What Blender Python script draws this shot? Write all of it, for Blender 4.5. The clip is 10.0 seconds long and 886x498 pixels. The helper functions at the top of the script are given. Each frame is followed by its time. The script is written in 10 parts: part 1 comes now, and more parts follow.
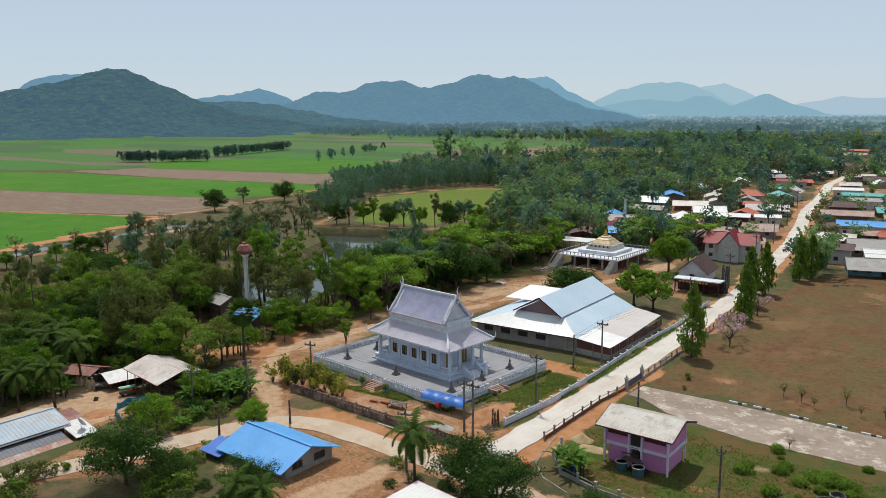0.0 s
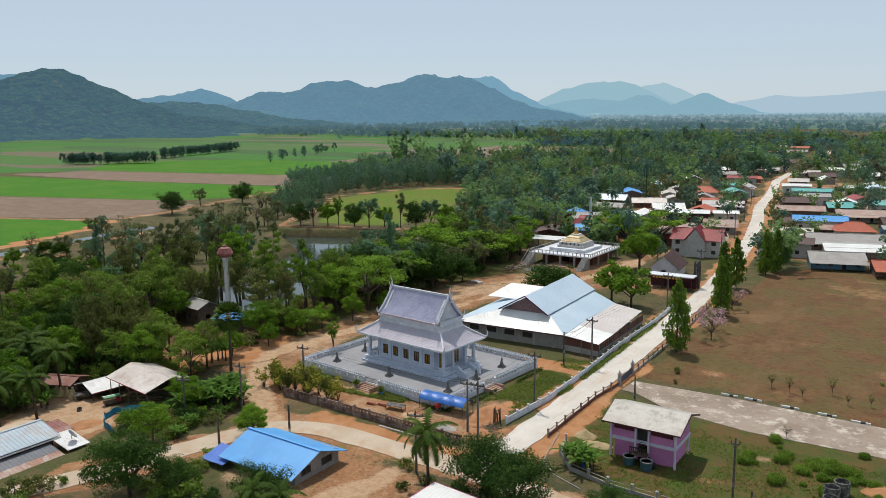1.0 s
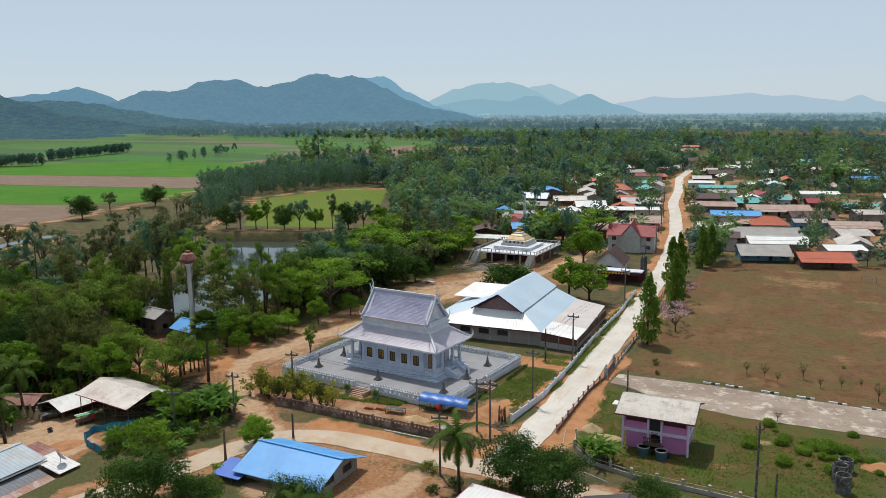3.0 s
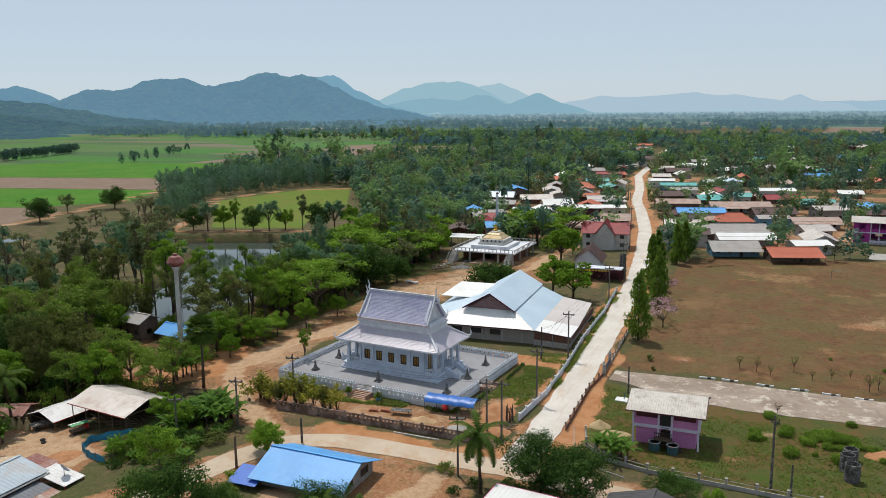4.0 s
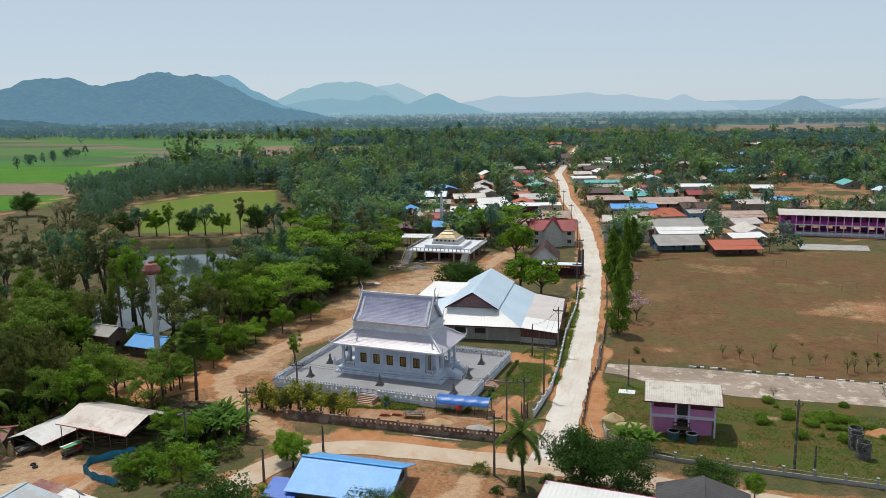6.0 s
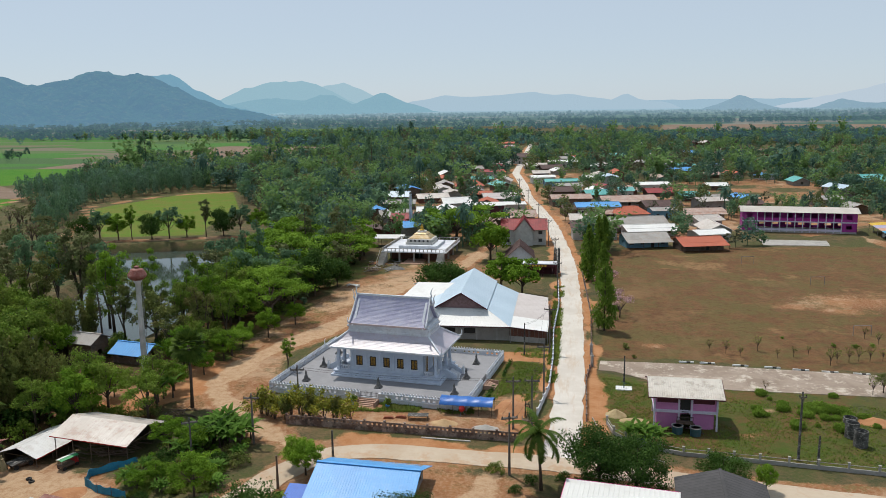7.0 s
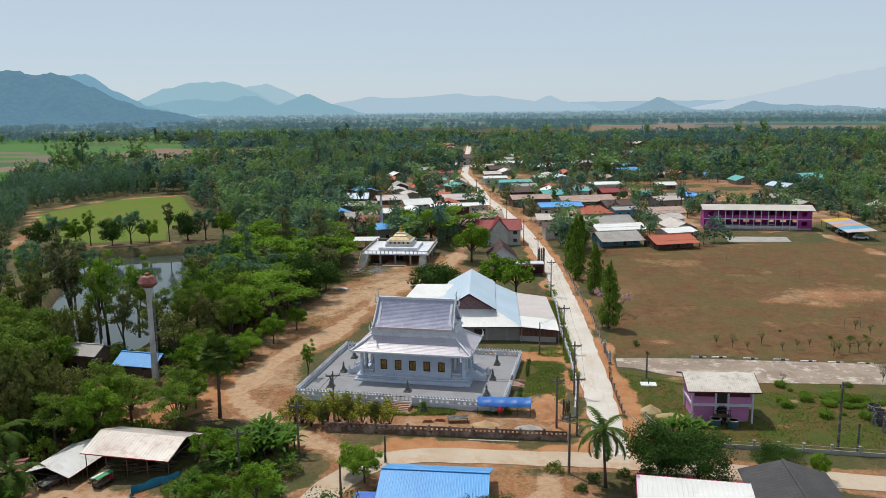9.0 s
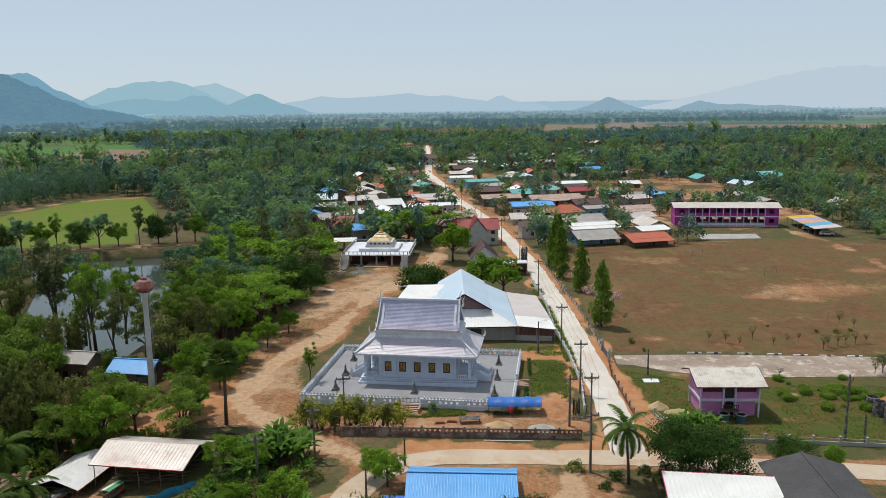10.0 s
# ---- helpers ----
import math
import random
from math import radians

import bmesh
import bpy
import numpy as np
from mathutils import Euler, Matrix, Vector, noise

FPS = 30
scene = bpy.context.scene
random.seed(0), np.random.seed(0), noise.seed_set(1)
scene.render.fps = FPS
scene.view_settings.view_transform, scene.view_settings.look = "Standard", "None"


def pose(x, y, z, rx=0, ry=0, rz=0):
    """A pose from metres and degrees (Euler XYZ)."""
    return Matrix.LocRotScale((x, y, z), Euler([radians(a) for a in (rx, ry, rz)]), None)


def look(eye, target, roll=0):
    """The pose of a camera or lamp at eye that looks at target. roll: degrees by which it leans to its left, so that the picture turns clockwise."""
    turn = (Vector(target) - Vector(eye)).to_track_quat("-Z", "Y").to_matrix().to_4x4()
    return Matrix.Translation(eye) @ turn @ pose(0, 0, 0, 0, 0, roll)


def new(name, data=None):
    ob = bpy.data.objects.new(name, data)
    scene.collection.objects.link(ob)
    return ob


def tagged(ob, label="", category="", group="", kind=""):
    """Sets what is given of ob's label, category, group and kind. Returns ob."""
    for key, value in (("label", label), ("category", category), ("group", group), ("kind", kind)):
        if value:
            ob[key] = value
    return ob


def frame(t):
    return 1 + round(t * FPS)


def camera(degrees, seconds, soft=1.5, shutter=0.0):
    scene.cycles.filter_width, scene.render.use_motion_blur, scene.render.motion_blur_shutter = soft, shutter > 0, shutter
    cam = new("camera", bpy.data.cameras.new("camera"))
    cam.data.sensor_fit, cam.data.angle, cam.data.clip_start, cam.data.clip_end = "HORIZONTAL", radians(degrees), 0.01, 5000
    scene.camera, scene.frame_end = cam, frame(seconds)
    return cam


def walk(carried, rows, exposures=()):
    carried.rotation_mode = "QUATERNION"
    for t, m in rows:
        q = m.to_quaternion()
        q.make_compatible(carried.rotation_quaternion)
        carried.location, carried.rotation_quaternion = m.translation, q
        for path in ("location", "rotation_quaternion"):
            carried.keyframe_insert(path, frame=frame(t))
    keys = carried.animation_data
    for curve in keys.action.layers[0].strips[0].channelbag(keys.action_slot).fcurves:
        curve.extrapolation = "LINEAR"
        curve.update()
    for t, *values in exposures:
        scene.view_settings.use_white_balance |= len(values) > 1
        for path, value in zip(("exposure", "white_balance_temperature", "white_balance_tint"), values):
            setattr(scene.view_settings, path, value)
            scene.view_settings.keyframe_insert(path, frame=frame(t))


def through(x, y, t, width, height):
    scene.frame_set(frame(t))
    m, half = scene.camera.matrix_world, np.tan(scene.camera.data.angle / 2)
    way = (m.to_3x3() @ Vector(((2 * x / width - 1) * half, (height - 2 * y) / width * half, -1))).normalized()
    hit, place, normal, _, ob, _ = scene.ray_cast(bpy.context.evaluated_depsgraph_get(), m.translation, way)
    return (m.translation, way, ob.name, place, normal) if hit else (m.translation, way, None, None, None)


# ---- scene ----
cam = camera(58.3, 10.0, soft=0.55)
PATH = [
    (0, (1.463, 0.679, 41.737), (0.303, 2.271, 41.39), -0.5),
    (0.5, (-1.482, -1.164, 41.74), (-2.586, 0.467, 41.391), -0.6),
    (1, (-4.569, -2.988, 41.765), (-5.617, -1.321, 41.416), -0.7),
    (1.5, (-7.896, -4.721, 41.811), (-8.882, -3.016, 41.461), -0.6),
    (2, (-11.167, -6.496, 41.979), (-12.089, -4.757, 41.626), -0.6),
    (2.5, (-14.41, -8.072, 41.855), (-15.275, -6.303, 41.503), -0.6),
    (4, (-24.872, -11.914, 41.98), (-25.565, -10.071, 41.625), -0.6),
    (4.5, (-28.287, -13.026, 42.021), (-28.924, -11.164, 41.665), -0.7),
    (5, (-31.873, -13.997, 41.993), (-32.456, -12.117, 41.637), -0.7),
    (5.5, (-35.689, -14.857, 41.959), (-36.208, -12.958, 41.603), -0.7),
    (7, (-46.843, -16.905, 42.254), (-47.164, -14.964, 41.894), -0.8),
    (7.5, (-50.551, -17.466, 42.375), (-50.813, -15.516, 42.016), -0.8),
    (8, (-54.428, -17.652, 42.304), (-54.64, -15.696, 41.945), -0.7),
    (8.5, (-58.244, -17.961, 42.328), (-58.418, -16.001, 41.97), -0.7),
    (9, (-61.997, -18.09, 42.348), (-62.131, -16.127, 41.989), -0.7),
    (9.5, (-65.818, -18.125, 42.363), (-65.89, -16.158, 42.005), -0.7),
    (10, (-69.816, -17.845, 42.456), (-69.83, -15.878, 42.095), -0.7),
]
walk(cam, [(t, look(eye, target, roll)) for t, eye, target, roll in PATH])

# ---- light and air ----
SUN_TO = Vector((-0.30, 0.31, 0.90)).normalized()
world = bpy.data.worlds.new("world")
scene.world = world
world.use_nodes = True
wn = world.node_tree
sky = wn.nodes.new("ShaderNodeTexSky")
sky.sky_type, sky.sun_disc = "NISHITA", False
sky.sun_elevation = math.asin(SUN_TO.z)
sky.sun_rotation = math.atan2(SUN_TO.x, SUN_TO.y)
sky.altitude, sky.air_density, sky.dust_density, sky.ozone_density = 100, 0.8, 0.3, 5.0
# a hazy dry-season sky: the clear sky veiled by pale even haze
veil = wn.nodes.new("ShaderNodeMix")
veil.data_type = "RGBA"
veil.inputs[0].default_value = 0.82
veil.inputs[7].default_value = (4.1, 4.72, 5.3, 1)
wn.links.new(sky.outputs[0], veil.inputs[6])
wn.links.new(veil.outputs[2], wn.nodes["Background"].inputs[0])
wn.nodes["Background"].inputs[1].default_value = 0.13
sun_data = bpy.data.lights.new("sun", "SUN")
sun_data.energy, sun_data.angle, sun_data.color = 3.5, radians(0.6), (1.0, 0.945, 0.86)
sun = new("sun", sun_data)
sun.matrix_world = look(SUN_TO * 300, (0, 0, 0))
scene.view_settings.exposure = 0.0

# ---- helpers of this scene ----
RNG = random.Random(7)


class Shape:
    """Collects faces for one mesh."""

    def __init__(self):
        self.v, self.f = [], []

    def add(self, verts, faces):
        n = len(self.v)
        self.v += [tuple(p) for p in verts]
        self.f += [tuple(i + n for i in f) for f in faces]
        return self

    def box(self, x0, y0, z0, x1, y1, z1):
        return self.add([(x0, y0, z0), (x1, y0, z0), (x1, y1, z0), (x0, y1, z0), (x0, y0, z1), (x1, y0, z1), (x1, y1, z1), (x0, y1, z1)],
                        [(3, 2, 1, 0), (4, 5, 6, 7), (0, 1, 5, 4), (1, 2, 6, 5), (2, 3, 7, 6), (3, 0, 4, 7)])

    def block(self, x0, y0, z0, x1, y1, z1, c=0.03):
        """A box with chamfered upright and top edges."""
        c = min(c, abs(x1 - x0) / 3, abs(y1 - y0) / 3, abs(z1 - z0) / 3)
        def ring(e, z):
            return [(x0 + e, y0 + c, z), (x0 + c, y0 + e, z), (x1 - c, y0 + e, z), (x1 - e, y0 + c, z), (x1 - e, y1 - c, z), (x1 - c, y1 - e, z), (x0 + c, y1 - e, z), (x0 + e, y1 - c, z)]
        v = ring(0, z0) + ring(0, z1 - c) + ring(c * 0.8, z1)
        f = [tuple(range(7, -1, -1)), tuple(range(16, 24))]
        for k in (0, 8):
            f += [(k + i, k + (i + 1) % 8, k + 8 + (i + 1) % 8, k + 8 + i) for i in range(8)]
        return self.add(v, f)

    def beam(self, a, b, w, h=None):
        """A square bar from a to b."""
        a, b = Vector(a), Vector(b)
        d = (b - a).normalized()
        side = d.cross(Vector((0, 0, 1)))
        side = side.normalized() if side.length > 1e-4 else Vector((1, 0, 0))
        up = side.cross(d)
        h = w if h is None else h
        o = [side * (sx * w / 2) + up * (sy * h / 2) for sx, sy in ((-1, -1), (1, -1), (1, 1), (-1, 1))]
        return self.add([a + p for p in o] + [b + p for p in o], [(3, 2, 1, 0), (4, 5, 6, 7), (0, 1, 5, 4), (1, 2, 6, 5), (2, 3, 7, 6), (3, 0, 4, 7)])

    def tube(self, points, radii, n=7, cap=True):
        pts = [Vector(p) for p in points]
        base = len(self.v)
        for i, p in enumerate(pts):
            d = (pts[min(i + 1, len(pts) - 1)] - pts[max(i - 1, 0)]).normalized()
            s = d.cross(Vector((0.13, 0.97, 0.2))).normalized()
            u = d.cross(s)
            for k in range(n):
                a = 2 * math.pi * k / n
                self.v.append(tuple(p + (s * math.cos(a) + u * math.sin(a)) * radii[i]))
        for i in range(len(pts) - 1):
            for k in range(n):
                a, b = base + i * n + k, base + i * n + (k + 1) % n
                self.f.append((a, b, b + n, a + n))
        if cap:
            self.f.append(tuple(base + k for k in range(n - 1, -1, -1)))
            self.f.append(tuple(base + (len(pts) - 1) * n + k for k in range(n)))
        return self

    def lathe(self, profile, n=12, at=(0, 0, 0), square=False):
        """profile: (radius, height) pairs from below. square: four-sided tiers."""
        base, n = len(self.v), 4 if square else n
        for r, z in profile:
            for k in range(n):
                a = 2 * math.pi * k / n + (math.pi / 4 if square else 0)
                rr = r * (math.sqrt(2) if square else 1)
                self.v.append((at[0] + rr * math.cos(a), at[1] + rr * math.sin(a), at[2] + z))
        for i in range(len(profile) - 1):
            for k in range(n):
                a, b = base + i * n + k, base + i * n + (k + 1) % n
                self.f.append((a, b, b + n, a + n))
        self.f.append(tuple(base + k for k in range(n - 1, -1, -1)))
        self.f.append(tuple(base + (len(profile) - 1) * n + k for k in range(n)))
        return self

    def prism(self, outline, z0, z1):
        """An upright slab over a counter-clockwise outline."""
        n = len(outline)
        return self.add([(x, y, z0) for x, y in outline] + [(x, y, z1) for x, y in outline],
                        [tuple(range(n - 1, -1, -1)), tuple(range(n, 2 * n))] + [(i, (i + 1) % n, n + (i + 1) % n, n + i) for i in range(n)])

    def plate(self, quad, thick):
        """A slab whose upper face is the given polygon; thick: downwards."""
        q = [Vector(p) for p in quad]
        n = len(q)
        low = [p - Vector((0, 0, thick)) for p in q]
        return self.add(q + low, [tuple(range(n)), tuple(range(2 * n - 1, n - 1, -1))] + [(i, n + i, n + (i + 1) % n, (i + 1) % n) for i in range(n)])

    def sheet(self, a, b, c, d, thick=0.06, rib=0.4, high=0.035):
        """A ribbed roof sheet: a to b along the eave, d to c along the top, ribs up the slope."""
        a, b, c, d = (Vector(p) for p in (a, b, c, d))
        if (b - a).cross(d - a).z < 0:
            a, b, c, d = b, a, d, c
        nrm = (b - a).cross(d - a).normalized()
        length = max((b - a).length, 0.01)
        n = max(2, int(length / rib))
        w = 0.16 * rib / length
        cols = []
        for i in range(n + 1):
            u = min(max(i / n, w), 1 - w)
            cols += [(u - w, 0.0), (u, high), (u + w, 0.0)]
        lo = [a.lerp(b, u) + nrm * h for u, h in cols]
        hi = [d.lerp(c, u) + nrm * h for u, h in cols]
        m, k = len(cols), len(self.v)
        down = Vector((0, 0, thick))
        self.v += [tuple(p) for p in lo + hi + [a - down, b - down, c - down, d - down]]
        q = k + 2 * m
        self.f += [(k + i, k + i + 1, k + m + i + 1, k + m + i) for i in range(m - 1)]
        self.f += [(q + 3, q + 2, q + 1, q), (k + m, q + 3, q, k), (q + 1, q + 2, k + 2 * m - 1, k + m - 1)]
        self.f += [tuple([q, q + 1] + [k + i for i in range(m - 1, -1, -1)]), tuple([q + 2, q + 3] + [k + m + i for i in range(m)])]
        return self

    def wall(self, p, q, z0, z1, thick, holes=()):
        """A straight wall from p to q, to the left of that line, with holes (u0, u1, z0, z1) through it."""
        p, q = Vector((*p, 0)), Vector((*q, 0))
        d = (q - p)
        length = d.length
        d.normalize()
        s = Vector((-d.y, d.x, 0)) * thick
        us = sorted({0.0, length, *[u for h in holes for u in h[:2] if 0 < u < length]})
        zs = sorted({z0, z1, *[z for h in holes for z in h[2:] if z0 < z < z1]})
        nu, nz, base = len(us), len(zs), len(self.v)
        for side in (0, 1):
            for u in us:
                for z in zs:
                    v = p + d * u + s * side
                    self.v.append((v.x, v.y, z))

        def at(i, k, side):
            return base + (side * nu + i) * nz + k

        def full(i, k):
            if not (0 <= i < nu - 1 and 0 <= k < nz - 1):
                return False
            u, z = (us[i] + us[i + 1]) / 2, (zs[k] + zs[k + 1]) / 2
            return not any(h[0] < u < h[1] and h[2] < z < h[3] for h in holes)

        for i in range(nu - 1):
            for k in range(nz - 1):
                if not full(i, k):
                    continue
                self.f.append((at(i, k, 0), at(i + 1, k, 0), at(i + 1, k + 1, 0), at(i, k + 1, 0)))
                self.f.append((at(i, k + 1, 1), at(i + 1, k + 1, 1), at(i + 1, k, 1), at(i, k, 1)))
                for di, dk, e in ((-1, 0, ((i, k + 1), (i, k))), (1, 0, ((i + 1, k), (i + 1, k + 1))), (0, -1, ((i, k), (i + 1, k))), (0, 1, ((i + 1, k + 1), (i, k + 1)))):
                    if not full(i + di, k + dk):
                        (a, b), (c, e2) = e
                        self.f.append((at(c, e2, 0), at(a, b, 0), at(a, b, 1), at(c, e2, 1)))
        return self

    def sweep(self, points, w, h):
        """A connected square-edged bar along several points."""
        pts = [Vector(p) for p in points]
        base = len(self.v)
        for i, p in enumerate(pts):
            d = (pts[min(i + 1, len(pts) - 1)] - pts[max(i - 1, 0)]).normalized()
            side = d.cross(Vector((0, 0, 1))).normalized()
            up = side.cross(d)
            self.v += [tuple(p + side * (a * w / 2) + up * (b * h / 2)) for a, b in ((-1, -1), (1, -1), (1, 1), (-1, 1))]
        for i in range(len(pts) - 1):
            k = base + 4 * i
            self.f += [(k + j, k + (j + 1) % 4, k + 4 + (j + 1) % 4, k + 4 + j) for j in range(4)]
        e = base + 4 * (len(pts) - 1)
        self.f += [(base + 3, base + 2, base + 1, base), (e, e + 1, e + 2, e + 3)]
        return self

    def stairs(self, a, d, side, width, n, run, rise, z0, low=-0.2):
        """A solid flight: from a, stepping along d, width along side; its top at z0, falling by rise a step."""
        a, d, side = Vector((*a, 0)), Vector((*d, 0)), Vector((*side, 0))
        prof = [(0, low)]
        for i in range(n):
            prof += [(run * i, z0 - rise * i), (run * (i + 1), z0 - rise * i)]
        prof.append((run * n, low))
        m = len(prof)
        self.add([a + d * u + Vector((0, 0, z)) for u, z in prof] + [a + side * width + d * u + Vector((0, 0, z)) for u, z in prof],
                 [tuple(range(m)), tuple(range(2 * m - 1, m - 1, -1))] + [(i, i + m, (i + 1) % m + m, (i + 1) % m) for i in range(m)])
        return self

    def mesh(self, name, material, smooth=False):
        me = bpy.data.meshes.new(name)
        me.from_pydata(self.v, [], self.f)
        me.materials.append(material)
        if smooth:
            me.shade_smooth()
        me.update()
        return me


def part(name, shape, material, parent=None, label="", smooth=False):
    ob = new(name, shape.mesh(name, material, smooth))
    if parent:
        ob.parent = parent
    if label:
        ob["label"] = label
    return ob


def thing(name, m, label, category, group="", kind=""):
    ob = new(name)
    ob.empty_display_size = 0.3
    ob.matrix_world = m
    return tagged(ob, label, category, group, kind)


def solid(name, shape, material, label, category, group="", kind="", m=None, smooth=False):
    ob = part(name, shape, material, smooth=smooth)
    if m:
        ob.matrix_world = m
    return tagged(ob, label, category, group, kind)


def inside(poly, x, y):
    """Whether numpy points lie in a polygon."""
    x, y = np.asarray(x, float), np.asarray(y, float)
    odd = np.zeros(x.shape, bool)
    for (x0, y0), (x1, y1) in zip(poly, poly[1:] + poly[:1]):
        cross = ((y0 > y) != (y1 > y)) & (x < (x1 - x0) * (y - y0) / (y1 - y0 + 1e-12) + x0)
        odd ^= cross
    return odd


def line_dist(line, x, y):
    x, y = np.asarray(x, float), np.asarray(y, float)
    best = np.full(x.shape, 1e9)
    for (x0, y0), (x1, y1) in zip(line, line[1:]):
        dx, dy = x1 - x0, y1 - y0
        t = np.clip(((x - x0) * dx + (y - y0) * dy) / (dx * dx + dy * dy + 1e-9), 0, 1)
        best = np.minimum(best, np.hypot(x - x0 - t * dx, y - y0 - t * dy))
    return best


def poly_depth(poly, x, y):
    """Metres inside a polygon, negative outside."""
    d = line_dist(poly + poly[:1], x, y)
    return np.where(inside(poly, x, y), d, -d)


def vnoise(x, y, seed=0.0):
    """Smooth value noise over the plan, -1 to 1, for numpy points."""
    x, y = np.asarray(x, float), np.asarray(y, float)
    i, j = np.floor(x), np.floor(y)
    u, v = x - i, y - j
    u, v = u * u * (3 - 2 * u), v * v * (3 - 2 * v)

    def lattice(a, b):
        h = np.sin(a * 127.1 + b * 311.7 + seed * 74.7) * 43758.5453
        return 2 * (h - np.floor(h)) - 1
    low = lattice(i, j) * (1 - u) + lattice(i + 1, j) * u
    top = lattice(i, j + 1) * (1 - u) + lattice(i + 1, j + 1) * u
    return low * (1 - v) + top * v


def quad_mesh(name, verts, quads, material):
    """A mesh of many quads straight from numpy."""
    me = bpy.data.meshes.new(name)
    n, q = len(verts), len(quads)
    me.vertices.add(n)
    me.vertices.foreach_set("co", np.asarray(verts, np.float32).ravel())
    me.loops.add(4 * q)
    me.loops.foreach_set("vertex_index", np.asarray(quads, np.int32).ravel())
    me.polygons.add(q)
    me.polygons.foreach_set("loop_start", np.arange(0, 4 * q, 4, dtype=np.int32))
    me.materials.append(material)
    me.update(calc_edges=True)
    return me


# ---- materials ----
def nodes_of(name):
    m = bpy.data.materials.new(name)
    m.use_nodes = True
    nt = m.node_tree
    return m, nt, nt.nodes["Principled BSDF"]


def noise_node(nt, scale, detail=4, rough=0.6, coord="pos", stretch=None):
    tex = nt.nodes.new("ShaderNodeTexNoise")
    tex.inputs["Scale"].default_value, tex.inputs["Detail"].default_value, tex.inputs["Roughness"].default_value = scale, detail, rough
    if coord == "pos":
        src = nt.nodes.new("ShaderNodeNewGeometry").outputs["Position"]
    else:
        src = nt.nodes.new("ShaderNodeTexCoord").outputs["Object"]
    if stretch:
        mp = nt.nodes.new("ShaderNodeMapping")
        mp.inputs["Scale"].default_value = stretch
        nt.links.new(src, mp.inputs["Vector"])
        src = mp.outputs[0]
    nt.links.new(src, tex.inputs["Vector"])
    return tex.outputs["Fac"]


def remap(nt, sock, lo, hi, a=0.0, b=1.0):
    n = nt.nodes.new("ShaderNodeMapRange")
    n.interpolation_type = "SMOOTHSTEP"
    for i, v in zip((1, 2, 3, 4), (lo, hi, a, b)):
        n.inputs[i].default_value = v
    nt.links.new(sock, n.inputs[0])
    return n.outputs[0]


def mixc(nt, fac, a, b, how="MIX"):
    n = nt.nodes.new("ShaderNodeMix")
    n.data_type, n.blend_type = "RGBA", how
    for sock, val in ((n.inputs[0], fac), (n.inputs[6], a), (n.inputs[7], b)):
        if isinstance(val, bpy.types.NodeSocket):
            nt.links.new(val, sock)
        elif isinstance(val, (int, float)):
            sock.default_value = val
        else:
            sock.default_value = (*val, 1)
    return n.outputs[2]


def calc(nt, op, a, b=0.0):
    n = nt.nodes.new("ShaderNodeMath")
    n.operation = op
    for sock, val in zip(n.inputs, (a, b)):
        if isinstance(val, bpy.types.NodeSocket):
            nt.links.new(val, sock)
        else:
            sock.default_value = val
    return n.outputs[0]


def bumped(nt, bsdf, sock, strength, dist):
    b = nt.nodes.new("ShaderNodeBump")
    b.inputs["Strength"].default_value, b.inputs["Distance"].default_value = strength, dist
    nt.links.new(sock, b.inputs["Height"])
    nt.links.new(b.outputs[0], bsdf.inputs["Normal"])


TONE = 0.87  # all dry and dusty paints of the place


def surface(name, base, second, rough=0.7, metal=0.0, big=0.25, fine=6.0, stain=None, amount=0.5, bump=0.25, vary=0.0, stretch=None, spec=0.4):
    """A weathered surface: two tones at a large and a small scale, stains, fine relief; vary: from piece to piece."""
    m, nt, b = nodes_of(name)
    base, second, stain = (tuple(TONE * v for v in c) if c else None for c in (base, second, stain))
    n1, n2 = noise_node(nt, big, 5, 0.65), noise_node(nt, fine, 3, 0.6, stretch=stretch)
    col = mixc(nt, remap(nt, n1, 0.4, 0.62), base, second)
    col = mixc(nt, remap(nt, n2, 0.35, 0.75, 0.0, 0.45), col, second)
    if stain:
        n3 = noise_node(nt, big * 2.3, 6, 0.75, stretch=stretch)
        col = mixc(nt, remap(nt, n3, 0.5, 0.63, 0.0, amount), col, stain)
    if vary:
        info = nt.nodes.new("ShaderNodeObjectInfo")
        col = mixc(nt, remap(nt, info.outputs["Random"], 0, 1, 0, vary), col, second)
    nt.links.new(col, b.inputs["Base Color"])
    b.inputs["Roughness"].default_value, b.inputs["Metallic"].default_value = rough, metal
    b.inputs["Specular IOR Level"].default_value = spec
    if bump:
        bumped(nt, b, n2, bump, 0.03)
    return m


